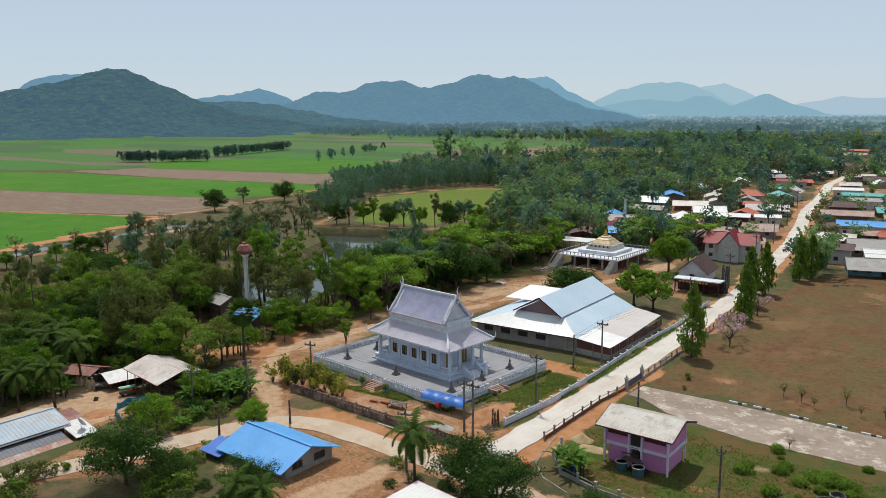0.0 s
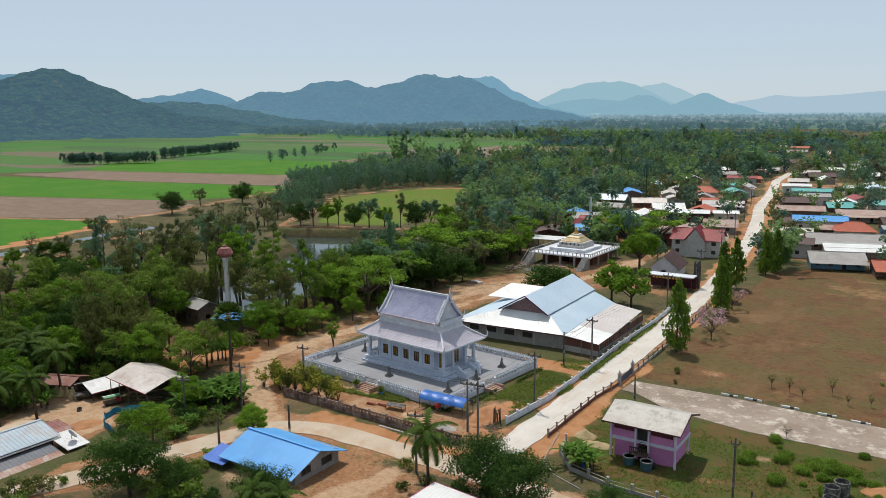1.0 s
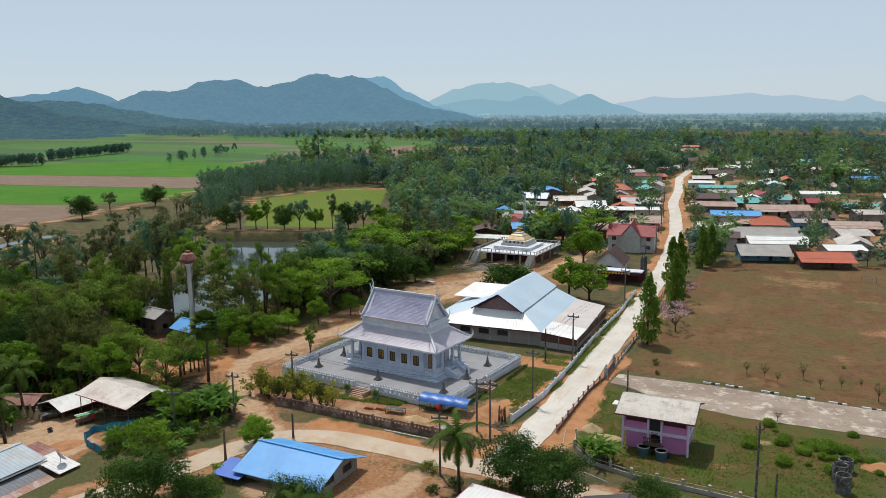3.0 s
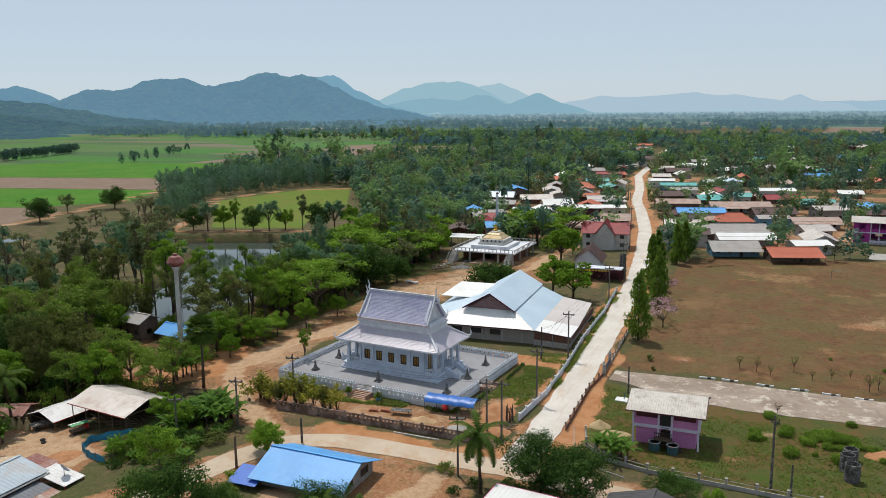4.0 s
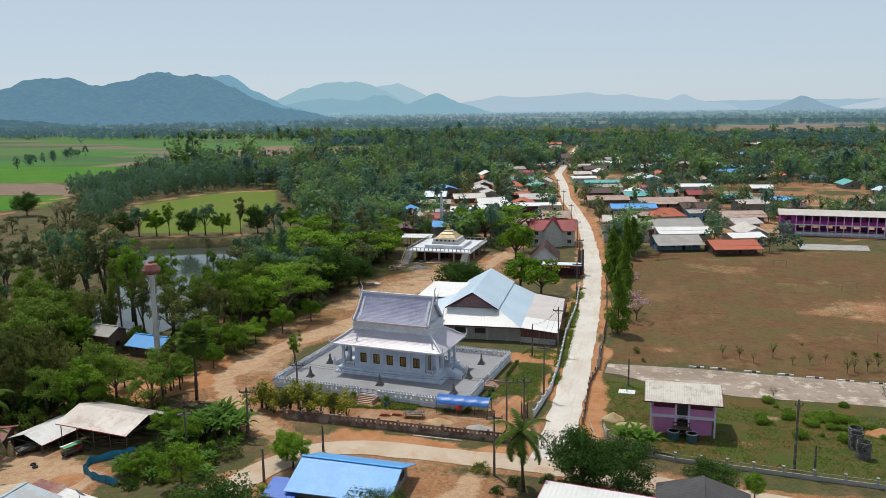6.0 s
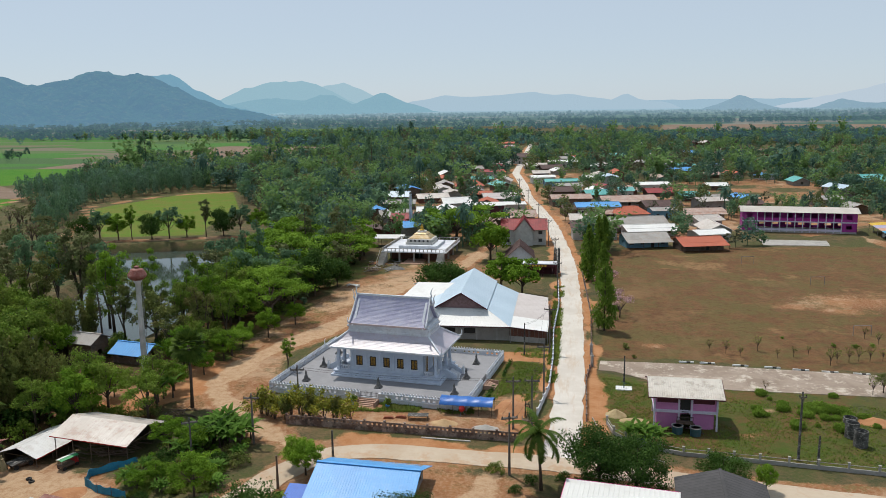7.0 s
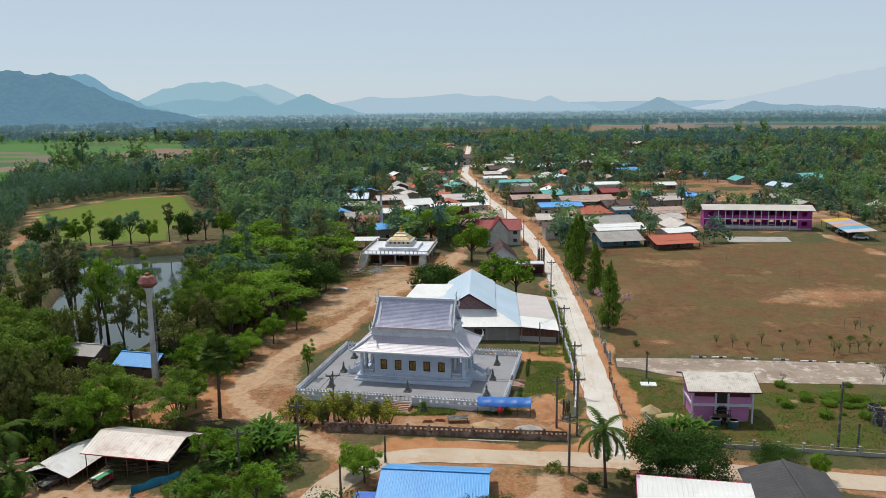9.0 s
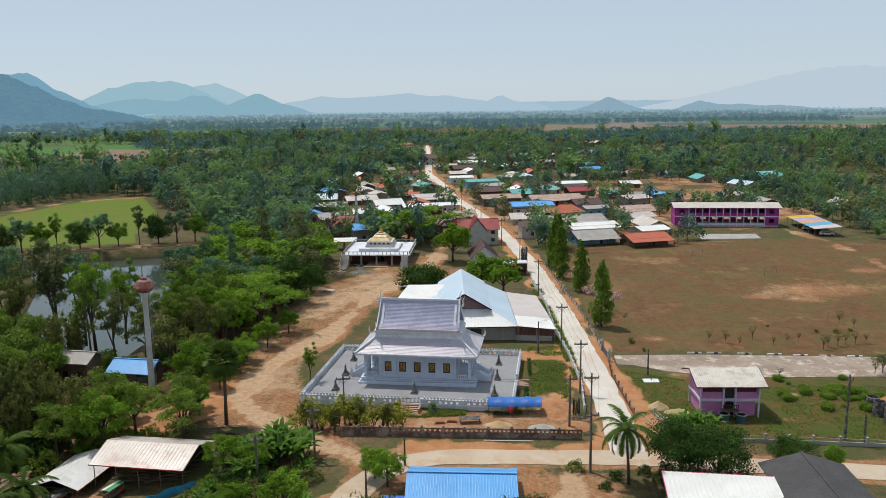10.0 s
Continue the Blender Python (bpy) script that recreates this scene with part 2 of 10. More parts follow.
def foliage(name, dark, light, dry=None, through=0.25, tint=0.5):
    m, nt, b = nodes_of(name)
    dark, light, dry = (tuple(0.9 * v for v in c) if c else None for c in (dark, light, dry))
    info, geo = nt.nodes.new("ShaderNodeObjectInfo"), nt.nodes.new("ShaderNodeNewGeometry")
    n1, n0 = noise_node(nt, 0.35, 3, 0.6), noise_node(nt, 0.055, 4, 0.7)
    col = mixc(nt, geo.outputs["Random Per Island"], dark, light)
    col = mixc(nt, remap(nt, info.outputs["Random"], 0, 1, 0, tint), col, light)
    col = mixc(nt, remap(nt, n0, 0.52, 0.64, 0, 0.65), col, tuple(1.25 * c for c in light))
    col = mixc(nt, remap(nt, n0, 0.36, 0.48, 0.65, 0.0), col, dark)
    col = mixc(nt, remap(nt, n1, 0.45, 0.7, 0, 0.6), col, dry or dark)
    nt.links.new(col, b.inputs["Base Color"])
    b.inputs["Roughness"].default_value, b.inputs["Specular IOR Level"].default_value = 0.75, 0.1
    tr = nt.nodes.new("ShaderNodeBsdfTranslucent")
    nt.links.new(col, tr.inputs[0])
    mx = nt.nodes.new("ShaderNodeMixShader")
    mx.inputs[0].default_value = through
    nt.links.new(b.outputs[0], mx.inputs[1])
    nt.links.new(tr.outputs[0], mx.inputs[2])
    nt.links.new(mx.outputs[0], nt.nodes["Material Output"].inputs[0])
    return m


def far_haze(nt, near, far, reach):
    """Haze painted on the far backdrop: its emission share and its colour by the way out from the village."""
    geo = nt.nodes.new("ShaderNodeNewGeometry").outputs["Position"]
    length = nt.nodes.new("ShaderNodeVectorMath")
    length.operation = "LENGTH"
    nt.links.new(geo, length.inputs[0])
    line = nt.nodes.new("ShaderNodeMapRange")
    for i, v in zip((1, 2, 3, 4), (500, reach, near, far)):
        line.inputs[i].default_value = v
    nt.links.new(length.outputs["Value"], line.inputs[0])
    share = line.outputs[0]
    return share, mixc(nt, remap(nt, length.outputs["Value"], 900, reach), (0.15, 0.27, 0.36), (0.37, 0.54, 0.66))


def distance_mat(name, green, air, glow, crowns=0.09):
    """Hills and woods on the horizon, a backdrop: green slopes with haze painted over them as emission."""
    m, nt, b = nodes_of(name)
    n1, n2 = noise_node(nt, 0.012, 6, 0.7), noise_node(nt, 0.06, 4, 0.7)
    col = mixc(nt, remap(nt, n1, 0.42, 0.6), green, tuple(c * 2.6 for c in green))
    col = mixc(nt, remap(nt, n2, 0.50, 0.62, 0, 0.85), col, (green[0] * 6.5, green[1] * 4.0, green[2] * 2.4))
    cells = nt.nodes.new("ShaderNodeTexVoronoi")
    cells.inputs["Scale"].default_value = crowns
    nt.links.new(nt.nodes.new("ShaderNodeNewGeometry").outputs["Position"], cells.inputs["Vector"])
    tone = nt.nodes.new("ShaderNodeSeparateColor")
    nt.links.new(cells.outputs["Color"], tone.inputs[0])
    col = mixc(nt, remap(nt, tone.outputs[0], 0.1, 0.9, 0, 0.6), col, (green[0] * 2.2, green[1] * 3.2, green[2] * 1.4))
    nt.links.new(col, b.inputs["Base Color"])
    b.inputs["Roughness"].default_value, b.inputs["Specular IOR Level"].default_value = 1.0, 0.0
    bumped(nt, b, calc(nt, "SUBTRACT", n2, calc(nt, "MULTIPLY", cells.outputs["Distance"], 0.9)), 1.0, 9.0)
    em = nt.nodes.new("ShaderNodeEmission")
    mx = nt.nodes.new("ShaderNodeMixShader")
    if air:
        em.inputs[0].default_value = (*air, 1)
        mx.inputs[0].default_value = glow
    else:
        share, tint = far_haze(nt, *glow)
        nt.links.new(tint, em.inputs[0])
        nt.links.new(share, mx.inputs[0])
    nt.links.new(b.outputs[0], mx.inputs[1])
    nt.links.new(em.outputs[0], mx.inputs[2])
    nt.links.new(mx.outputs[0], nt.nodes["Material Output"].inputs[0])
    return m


WHITE = surface("white_lime", (0.72, 0.74, 0.78), (0.60, 0.62, 0.67), 0.75, big=0.4, stain=(0.42, 0.42, 0.42), amount=0.35)
TEMPLE = surface("pale_blue_plaster", (0.58, 0.64, 0.74), (0.50, 0.56, 0.67), 0.7, big=0.5, stain=(0.38, 0.42, 0.48), amount=0.3)
TEMPLE_TRIM = surface("white_plaster_trim", (0.74, 0.76, 0.80), (0.62, 0.65, 0.71), 0.7, big=0.6, stain=(0.40, 0.38, 0.38), amount=0.35)
GLAZED = surface("lavender_glazed_tile", (0.42, 0.42, 0.56), (0.33, 0.33, 0.47), 0.32, big=0.5, fine=9, stain=(0.55, 0.52, 0.58), amount=0.5, vary=0.6, spec=0.6)
GLAZED_LOW = surface("pale_mauve_tile", (0.56, 0.53, 0.60), (0.46, 0.43, 0.50), 0.4, big=0.6, fine=8, stain=(0.50, 0.36, 0.30), amount=0.45, vary=0.6, spec=0.5)
GOLD = surface("gilded", (0.75, 0.45, 0.08), (0.55, 0.32, 0.05), 0.3, metal=0.9, big=2, fine=15, bump=0.4)
DARK = surface("dark_opening", (0.02, 0.02, 0.022), (0.04, 0.035, 0.03), 0.6)
PAVING = surface("grey_terrace", (0.285, 0.285, 0.300), (0.245, 0.245, 0.260), 0.7, big=0.25, fine=2, stain=(0.20, 0.20, 0.21), amount=0.35)
CONCRETE = surface("concrete", (0.42, 0.40, 0.37), (0.33, 0.32, 0.30), 0.85, big=0.3, fine=4, stain=(0.20, 0.19, 0.17), amount=0.5)
OLD_WALL = surface("stained_old_wall", (0.36, 0.27, 0.22), (0.14, 0.085, 0.065), 0.9, big=0.6, fine=2.5, stain=(0.06, 0.05, 0.045), amount=0.9, bump=0.5)
ROAD_MAT = surface("pale_concrete_road", (0.66, 0.62, 0.56), (0.57, 0.52, 0.46), 0.85, big=0.12, fine=1.2, stain=(0.50, 0.36, 0.24), amount=0.45, stretch=(2.2, 0.35, 1))
LANE_MAT = surface("dusty_concrete_lane", (0.52, 0.43, 0.33), (0.46, 0.36, 0.26), 0.9, big=0.12, fine=1.2, stain=(0.46, 0.28, 0.16), amount=0.6)
APRON = surface("patchy_concrete_apron", (0.34, 0.27, 0.215), (0.255, 0.195, 0.15), 0.9, big=0.16, fine=0.9, stain=(0.56, 0.49, 0.41), amount=0.9)
WHITE_SHEET = surface("white_roof_sheet", (0.80, 0.80, 0.78), (0.72, 0.72, 0.70), 0.45, big=0.15, fine=2, stain=(0.60, 0.58, 0.54), amount=0.35, spec=0.5, bump=0.1)
PALE_SHEET = surface("pale_blue_roof_sheet", (0.52, 0.64, 0.74), (0.46, 0.58, 0.68), 0.4, big=0.15, fine=2, bump=0.1, spec=0.5)
BLUE_SHEET = surface("blue_roof_sheet", (0.105, 0.37, 0.76), (0.09, 0.32, 0.68), 0.42, big=0.2, fine=3, stain=(0.17, 0.40, 0.70), amount=0.4, bump=0.05, spec=0.3)
BLUE_DEEP = surface("deep_blue_sheet", (0.015, 0.13, 0.55), (0.012, 0.10, 0.46), 0.45, big=0.3, fine=3, bump=0.1)
TARP = surface("blue_tarpaulin", (0.03, 0.16, 0.52), (0.025, 0.12, 0.42), 0.4, big=0.8, fine=5, bump=0.5)
GREY_SHEET = surface("grey_weathered_sheet", (0.40, 0.39, 0.37), (0.31, 0.29, 0.27), 0.6, big=0.3, fine=3, stain=(0.30, 0.18, 0.12), amount=0.4, vary=0.5)
TIN = surface("pale_tin_sheet", (0.60, 0.56, 0.52), (0.50, 0.45, 0.41), 0.5, metal=0.15, big=0.2, fine=2, stain=(0.36, 0.24, 0.18), amount=0.55, stretch=(1, 1, 1))
RUST = surface("rusty_sheet", (0.34, 0.17, 0.12), (0.44, 0.33, 0.28), 0.8, big=0.35, fine=2, stain=(0.50, 0.46, 0.42), amount=0.7, vary=0.6)
RED_TILE = surface("red_roof_tile", (0.33, 0.045, 0.045), (0.25, 0.03, 0.035), 0.6, big=0.4, fine=4, stain=(0.16, 0.05, 0.05), amount=0.4)
ORANGE_TILE = surface("orange_roof_tile", (0.52, 0.13, 0.06), (0.42, 0.10, 0.05), 0.65, big=0.4, fine=4, stain=(0.25, 0.08, 0.05), amount=0.4, vary=0.5)
BROWN_TILE = surface("brown_roof_tile", (0.11, 0.06, 0.055), (0.08, 0.045, 0.04), 0.7, big=0.4, fine=4)
TEAL_SHEET = surface("teal_sheet", (0.12, 0.45, 0.42), (0.10, 0.38, 0.36), 0.45, big=0.3, fine=3, vary=0.4)
PINK = surface("pink_paint", (0.62, 0.24, 0.48), (0.54, 0.20, 0.42), 0.7, big=0.5, fine=5, stain=(0.40, 0.22, 0.34), amount=0.3)
MAGENTA = surface("magenta_paint", (0.36, 0.03, 0.26), (0.30, 0.025, 0.22), 0.65, big=0.4, fine=4)
MAROON = surface("maroon_boards", (0.10, 0.018, 0.03), (0.07, 0.014, 0.022), 0.7, big=0.8, fine=6)
LILAC = surface("pale_lilac_trim", (0.66, 0.62, 0.74), (0.58, 0.54, 0.66), 0.7, big=0.6, fine=6)
GREYWALL = surface("raw_block_wall", (0.36, 0.34, 0.32), (0.29, 0.27, 0.25), 0.9, big=0.5, fine=3, stain=(0.18, 0.16, 0.15), amount=0.5, vary=0.5)
WOOD = surface("weathered_timber", (0.17, 0.11, 0.075), (0.11, 0.075, 0.055), 0.85, big=0.8, fine=8, stain=(0.25, 0.21, 0.18), amount=0.5, vary=0.5)
PALEWALL = surface("pale_house_wall", (0.55, 0.54, 0.52), (0.46, 0.45, 0.43), 0.8, big=0.4, fine=3, stain=(0.3, 0.28, 0.25), amount=0.4, vary=0.6)
BLUEWALL = surface("blue_house_wall", (0.16, 0.33, 0.46), (0.13, 0.27, 0.39), 0.75, big=0.4, fine=3)
STEEL = surface("grey_steel", (0.30, 0.30, 0.31), (0.22, 0.22, 0.23), 0.5, metal=0.5, big=1, fine=6)
POLE = surface("pole_concrete", (0.17, 0.15, 0.135), (0.12, 0.11, 0.10), 0.85, big=0.6, fine=5)
TOWER_MAT = surface("tower_concrete", (0.60, 0.60, 0.58), (0.50, 0.50, 0.48), 0.8, big=0.4, fine=4, stain=(0.30, 0.30, 0.28), amount=0.5)
RUBBER = surface("black_rubber", (0.015, 0.015, 0.016), (0.03, 0.03, 0.03), 0.8, big=1)
JAR = surface("blue_green_cistern", (0.05, 0.13, 0.16), (0.035, 0.09, 0.11), 0.6, big=1, fine=5, stain=(0.12, 0.13, 0.12), amount=0.4)
RING = surface("sooty_concrete_ring", (0.10, 0.095, 0.09), (0.05, 0.048, 0.045), 0.9, big=1, fine=4, stain=(0.34, 0.33, 0.31), amount=0.8)
BARK = surface("bark", (0.12, 0.085, 0.06), (0.075, 0.055, 0.042), 0.95, big=1.5, fine=10, vary=0.6)
SAND = surface("sand_heap", (0.52, 0.36, 0.20), (0.44, 0.29, 0.15), 0.95, big=0.6, fine=6)
CLAY = surface("red_clay_heap", (0.42, 0.20, 0.09), (0.34, 0.15, 0.065), 0.95, big=0.5, fine=4, stain=(0.50, 0.30, 0.16), amount=0.5)
NET = surface("blue_green_net", (0.02, 0.19, 0.32), (0.03, 0.26, 0.42), 0.8, big=1, fine=8)
PAINT_RED = surface("red_paint", (0.45, 0.02, 0.02), (0.36, 0.015, 0.015), 0.5)
PAINT_WHITE = surface("white_paint", (0.78, 0.78, 0.76), (0.68, 0.68, 0.66), 0.5)
PAINT_GREEN = surface("green_paint", (0.05, 0.32, 0.12), (0.04, 0.26, 0.10), 0.5)
PAINT_YELLOW = surface("yellow_paint", (0.72, 0.48, 0.04), (0.62, 0.40, 0.03), 0.5)
PAINT_SKY = surface("sky_blue_sheet", (0.12, 0.40, 0.62), (0.10, 0.35, 0.55), 0.5)
PAINT_SALMON = surface("salmon_sheet", (0.62, 0.36, 0.24), (0.55, 0.30, 0.20), 0.5)
PAINT_VIOLET = surface("violet_grey_sheet", (0.42, 0.40, 0.56), (0.36, 0.34, 0.49), 0.5)

SANDSTONE = surface("reddish_stone", (0.42, 0.27, 0.20), (0.34, 0.21, 0.15), 0.85, big=0.8, fine=5)
STONE = surface("dark_grey_stone", (0.17, 0.165, 0.16), (0.10, 0.10, 0.10), 0.85, big=1.2, fine=7)
GOLD_DULL = surface("gilded_panel", (0.50, 0.30, 0.06), (0.24, 0.12, 0.03), 0.45, metal=0.5, big=3, fine=14, bump=0.6)
DARKWOOD = surface("dark_frame", (0.055, 0.04, 0.03), (0.04, 0.03, 0.025), 0.6, big=2)
TRIM_PINK = surface("faded_pink_trim", (0.62, 0.52, 0.52), (0.55, 0.42, 0.40), 0.6, big=0.6)
BRICKRED = surface("red_brown_boards", (0.20, 0.085, 0.055), (0.14, 0.06, 0.045), 0.8, big=0.9, fine=6, vary=0.6)
GABLEWOOD = surface("carved_brown_gable", (0.17, 0.10, 0.10), (0.25, 0.16, 0.16), 0.7, big=2.2, fine=5, bump=0.8)
PINKISH_SHEET = surface("dusty_pale_sheet", (0.58, 0.53, 0.51), (0.52, 0.47, 0.45), 0.5, big=0.2, fine=2, bump=0.1)

PALESTONE = surface("pale_stone", (0.62, 0.60, 0.57), (0.52, 0.50, 0.47), 0.75, big=0.8, fine=5)
GOLDTILE = surface("faded_gold", (0.50, 0.34, 0.14), (0.58, 0.47, 0.30), 0.5, metal=0.25, big=1.2, fine=6)
TILEWHITE = surface("pale_corrugated_tile", (0.66, 0.62, 0.56), (0.56, 0.51, 0.45), 0.7, big=0.3, fine=2.5, stain=(0.34, 0.29, 0.24), amount=0.6)
GREYISH_SHEET = surface("dusty_white_sheet", (0.58, 0.54, 0.49), (0.50, 0.46, 0.41), 0.6, big=0.2, fine=2)
TANKRED = surface("faded_red_tank", (0.20, 0.05, 0.038), (0.27, 0.10, 0.08), 0.7, big=1.0, fine=5, stain=(0.45, 0.35, 0.30), amount=0.5)

TIN_WHITE = surface("white_tin_sheet", (0.74, 0.74, 0.73), (0.64, 0.63, 0.62), 0.5, big=0.2, fine=2, stain=(0.45, 0.40, 0.36), amount=0.4)
ASPHALT_ROOF = surface("dark_shingle_roof", (0.075, 0.072, 0.075), (0.055, 0.053, 0.055), 0.85, big=0.4, fine=5)
PINK_EDGE = surface("bright_pink_edge", (0.65, 0.05, 0.25), (0.55, 0.04, 0.20), 0.5)

NAVY = surface("blue_grey_sheet_metal", (0.06, 0.09, 0.15), (0.05, 0.07, 0.12), 0.5)
STRAW = surface("cut_straw", (0.46, 0.36, 0.20), (0.36, 0.27, 0.14), 0.95, big=1.0, fine=7, bump=0.6)
BRICKNEW = surface("red_brick", (0.38, 0.13, 0.07), (0.30, 0.10, 0.055), 0.85, big=2, fine=8, vary=0.6)

LEAF_MID = foliage("leaf_mid", (0.060, 0.122, 0.017), (0.190, 0.285, 0.040), (0.165, 0.175, 0.042), through=0.38)
LEAF_DARK = foliage("leaf_dark", (0.024, 0.062, 0.012), (0.074, 0.142, 0.024), tint=0.35, through=0.3)
LEAF_BRIGHT = foliage("leaf_bright", (0.085, 0.185, 0.012), (0.200, 0.330, 0.032), tint=0.4, through=0.35)
LEAF_OLIVE = foliage("leaf_olive", (0.085, 0.115, 0.028), (0.200, 0.230, 0.060), (0.170, 0.130, 0.050), through=0.3)
# six leaf colours for far trees, with bluish haze mixed into the green
LEAF_HAZE_TEAL = foliage("leaf_haze_teal", (0.070, 0.148, 0.100), (0.160, 0.268, 0.168), (0.130, 0.178, 0.128), through=0.35)
LEAF_HAZE_OLIVE = foliage("leaf_haze_olive", (0.105, 0.130, 0.050), (0.195, 0.225, 0.090), (0.180, 0.145, 0.080), through=0.3)
LEAF_HAZE_DEEP = foliage("leaf_haze_deep", (0.048, 0.108, 0.082), (0.110, 0.195, 0.136), tint=0.4, through=0.3)
LEAF_HAZE_WOOD = foliage("leaf_haze_wood", (0.068, 0.145, 0.080), (0.150, 0.265, 0.130), (0.130, 0.180, 0.112), through=0.38)
LEAF_HAZE_FRESH = foliage("leaf_haze_fresh", (0.108, 0.210, 0.066), (0.205, 0.335, 0.112), (0.19, 0.24, 0.112), through=0.42)
LEAF_HAZE_THIN = foliage("leaf_haze_thin", (0.090, 0.105, 0.062), (0.155, 0.155, 0.095), tint=0.4, through=0.35)
LEAF_YELLOW = foliage("leaf_yellow", (0.18, 0.21, 0.035), (0.42, 0.38, 0.05), tint=0.3)
LEAF_DRY = foliage("leaf_dry", (0.120, 0.090, 0.052), (0.200, 0.150, 0.090), tint=0.4)
LEAF_PALM = foliage("leaf_palm", (0.026, 0.062, 0.009), (0.100, 0.150, 0.024), tint=0.3, through=0.2)
LEAF_BANANA = foliage("leaf_banana", (0.060, 0.140, 0.018), (0.150, 0.275, 0.045), through=0.35, tint=0.3)
LEAF_PINK = foliage("pink_blossom", (0.40, 0.24, 0.24), (0.68, 0.48, 0.48), tint=0.4)
GRASS_MAT = foliage("grass_blades", (0.105, 0.165, 0.024), (0.185, 0.250, 0.045), (0.19, 0.165, 0.060), through=0.4)
LEAF_MAST = foliage("leaf_mast", (0.070, 0.140, 0.016), (0.190, 0.290, 0.040), tint=0.4, through=0.35)
LEAF_GRASS = foliage("rank_grass", (0.130, 0.230, 0.025), (0.240, 0.350, 0.055), tint=0.3, through=0.4)
PAINT_TAN = surface("tan_sheet", (0.55, 0.42, 0.28), (0.46, 0.34, 0.22), 0.6, big=0.3, fine=2, stain=(0.62, 0.56, 0.48), amount=0.6)
DUSTBLUE = surface("dusty_blue_sheet", (0.40, 0.47, 0.53), (0.33, 0.40, 0.46), 0.5, big=0.2, fine=2, stain=(0.36, 0.31, 0.26), amount=0.5, bump=0.1)
NAVYSHEET = surface("blue_grey_old_sheet", (0.15, 0.165, 0.19), (0.11, 0.12, 0.14), 0.6, big=0.3, fine=3, stain=(0.22, 0.15, 0.11), amount=0.4)
RED_RUST = surface("dark_red_sheet", (0.22, 0.075, 0.06), (0.30, 0.14, 0.11), 0.7, big=0.4, fine=2, stain=(0.36, 0.28, 0.24), amount=0.5)

# ---- plan of the ground ----
ROAD = [(-48.0, 73.8), (-47.4, 82.5), (-46.8, 97.3), (-46.7, 123.5), (-46.7, 148.3), (-47.6, 183.6), (-49.8, 215.1), (-53.9, 258.7), (-60.5, 303.9), (-67.1, 342.4), (-72.3, 397.9), (-81.4, 466.8), (-83.3, 548.4), (-86.9, 678.7), (-89.9, 800.4)]
LANE = [(-113.2, 13.2), (-88.9, 41.9), (-83.9, 54.1), (-81.1, 62.2), (-79.3, 68.7), (-75.9, 72.5), (-68.9, 73.2), (-61, 72.4), (-49, 72.3), (-34.9, 69.8), (-17.7, 67.3), (20.2, 63), (83.3, 55.3)]
LOOP = [(-78.8, 71.7), (-83.8, 74.6), (-90.6, 79.5), (-97.4, 86.8), (-101.2, 93.6), (-100.1, 105.2), (-96.6, 114.9), (-93.1, 124.5), (-90.1, 139.7), (-86.6, 158.5), (-80.3, 169.7), (-74.6, 186.4), (-72.6, 215.2), (-67, 229.5)]
YARD = [(-104.3, 81.8), (-96.5, 80.9), (-88.6, 81), (-90.5, 91.8), (-92.8, 109.2), (-91.2, 116.9), (-88.3, 126.5), (-82.3, 149.3), (-78.5, 163.3), (-65.1, 170.2), (-53.6, 166.8), (-51.7, 176.1), (-72.7, 191.9), (-76.4, 208.8), (-97.3, 174.7), (-101.2, 162.7), (-103.4, 139.4), (-105.6, 122.4), (-104.9, 105.1), (-108, 93.5)]
SITE = [(-88.6, 79), (-52, 78.5), (-51.2, 94.3), (-58.1, 94.2), (-58.6, 88.8), (-76.8, 88), (-88.6, 89.8)]
SHEDYARD = [(-117, 49.5), (-104.8, 46.9), (-96.7, 57), (-98.6, 64), (-106.4, 67.9), (-116.1, 70.5), (-119.5, 66), (-119, 57.8)]
HOUSEYARD = [(-72.9, 56.2), (-58.9, 52.3), (-48.9, 57.4), (-50, 69.5), (-61, 70.4), (-66.9, 70.3)]
GREENPLOT = [(-249.1, 293.5), (-235.4, 354), (-214.7, 356.9), (-185.3, 296.2), (-175.5, 245.6), (-169.1, 229.7), (-201.4, 222.3), (-215.9, 243.7), (-239.6, 273.9)]
PASTURE = [(-42.4, 114), (-9.6, 111.2), (59.5, 107.9), (111, 114.8), (79.4, 205.3), (38, 223), (-33.1, 216.7), (-39.5, 201.1), (-41, 159.7)]
PINKPLOT = [(-42.8, 106.2), (-41.6, 84.5), (-37, 77.1), (-22.9, 75.8), (19.9, 72.2), (61.5, 69.5), (59.8, 101.9), (-9.4, 100.8), (-29.4, 101)]
POND = [(-204.3, 203.2), (-173.3, 214.8), (-144.2, 223.8), (-133.9, 202.3), (-136.9, 161.7), (-126.3, 134.2), (-126.8, 114.3), (-147.9, 106.3), (-168.5, 111.7), (-163.4, 147.2), (-177.5, 183)]
CANAL = [(-238.5, 102.9), (-241.3, 115), (-245.8, 140.6), (-249, 170.1), (-249.5, 186.8)]
RICE_A = [(-428.9, 140.5), (-350.3, 162.7), (-278.3, 186.7), (-266.8, 167.8), (-257.1, 144.9), (-251.2, 115.7), (-282.7, 41.1), (-443.5, 40.3)]
PLOUGH_B = [(-558.9, 174.8), (-448.4, 210), (-313.3, 247.6), (-289.8, 240.5), (-280.3, 194.5), (-348.2, 166.3), (-507.6, 110.8)]
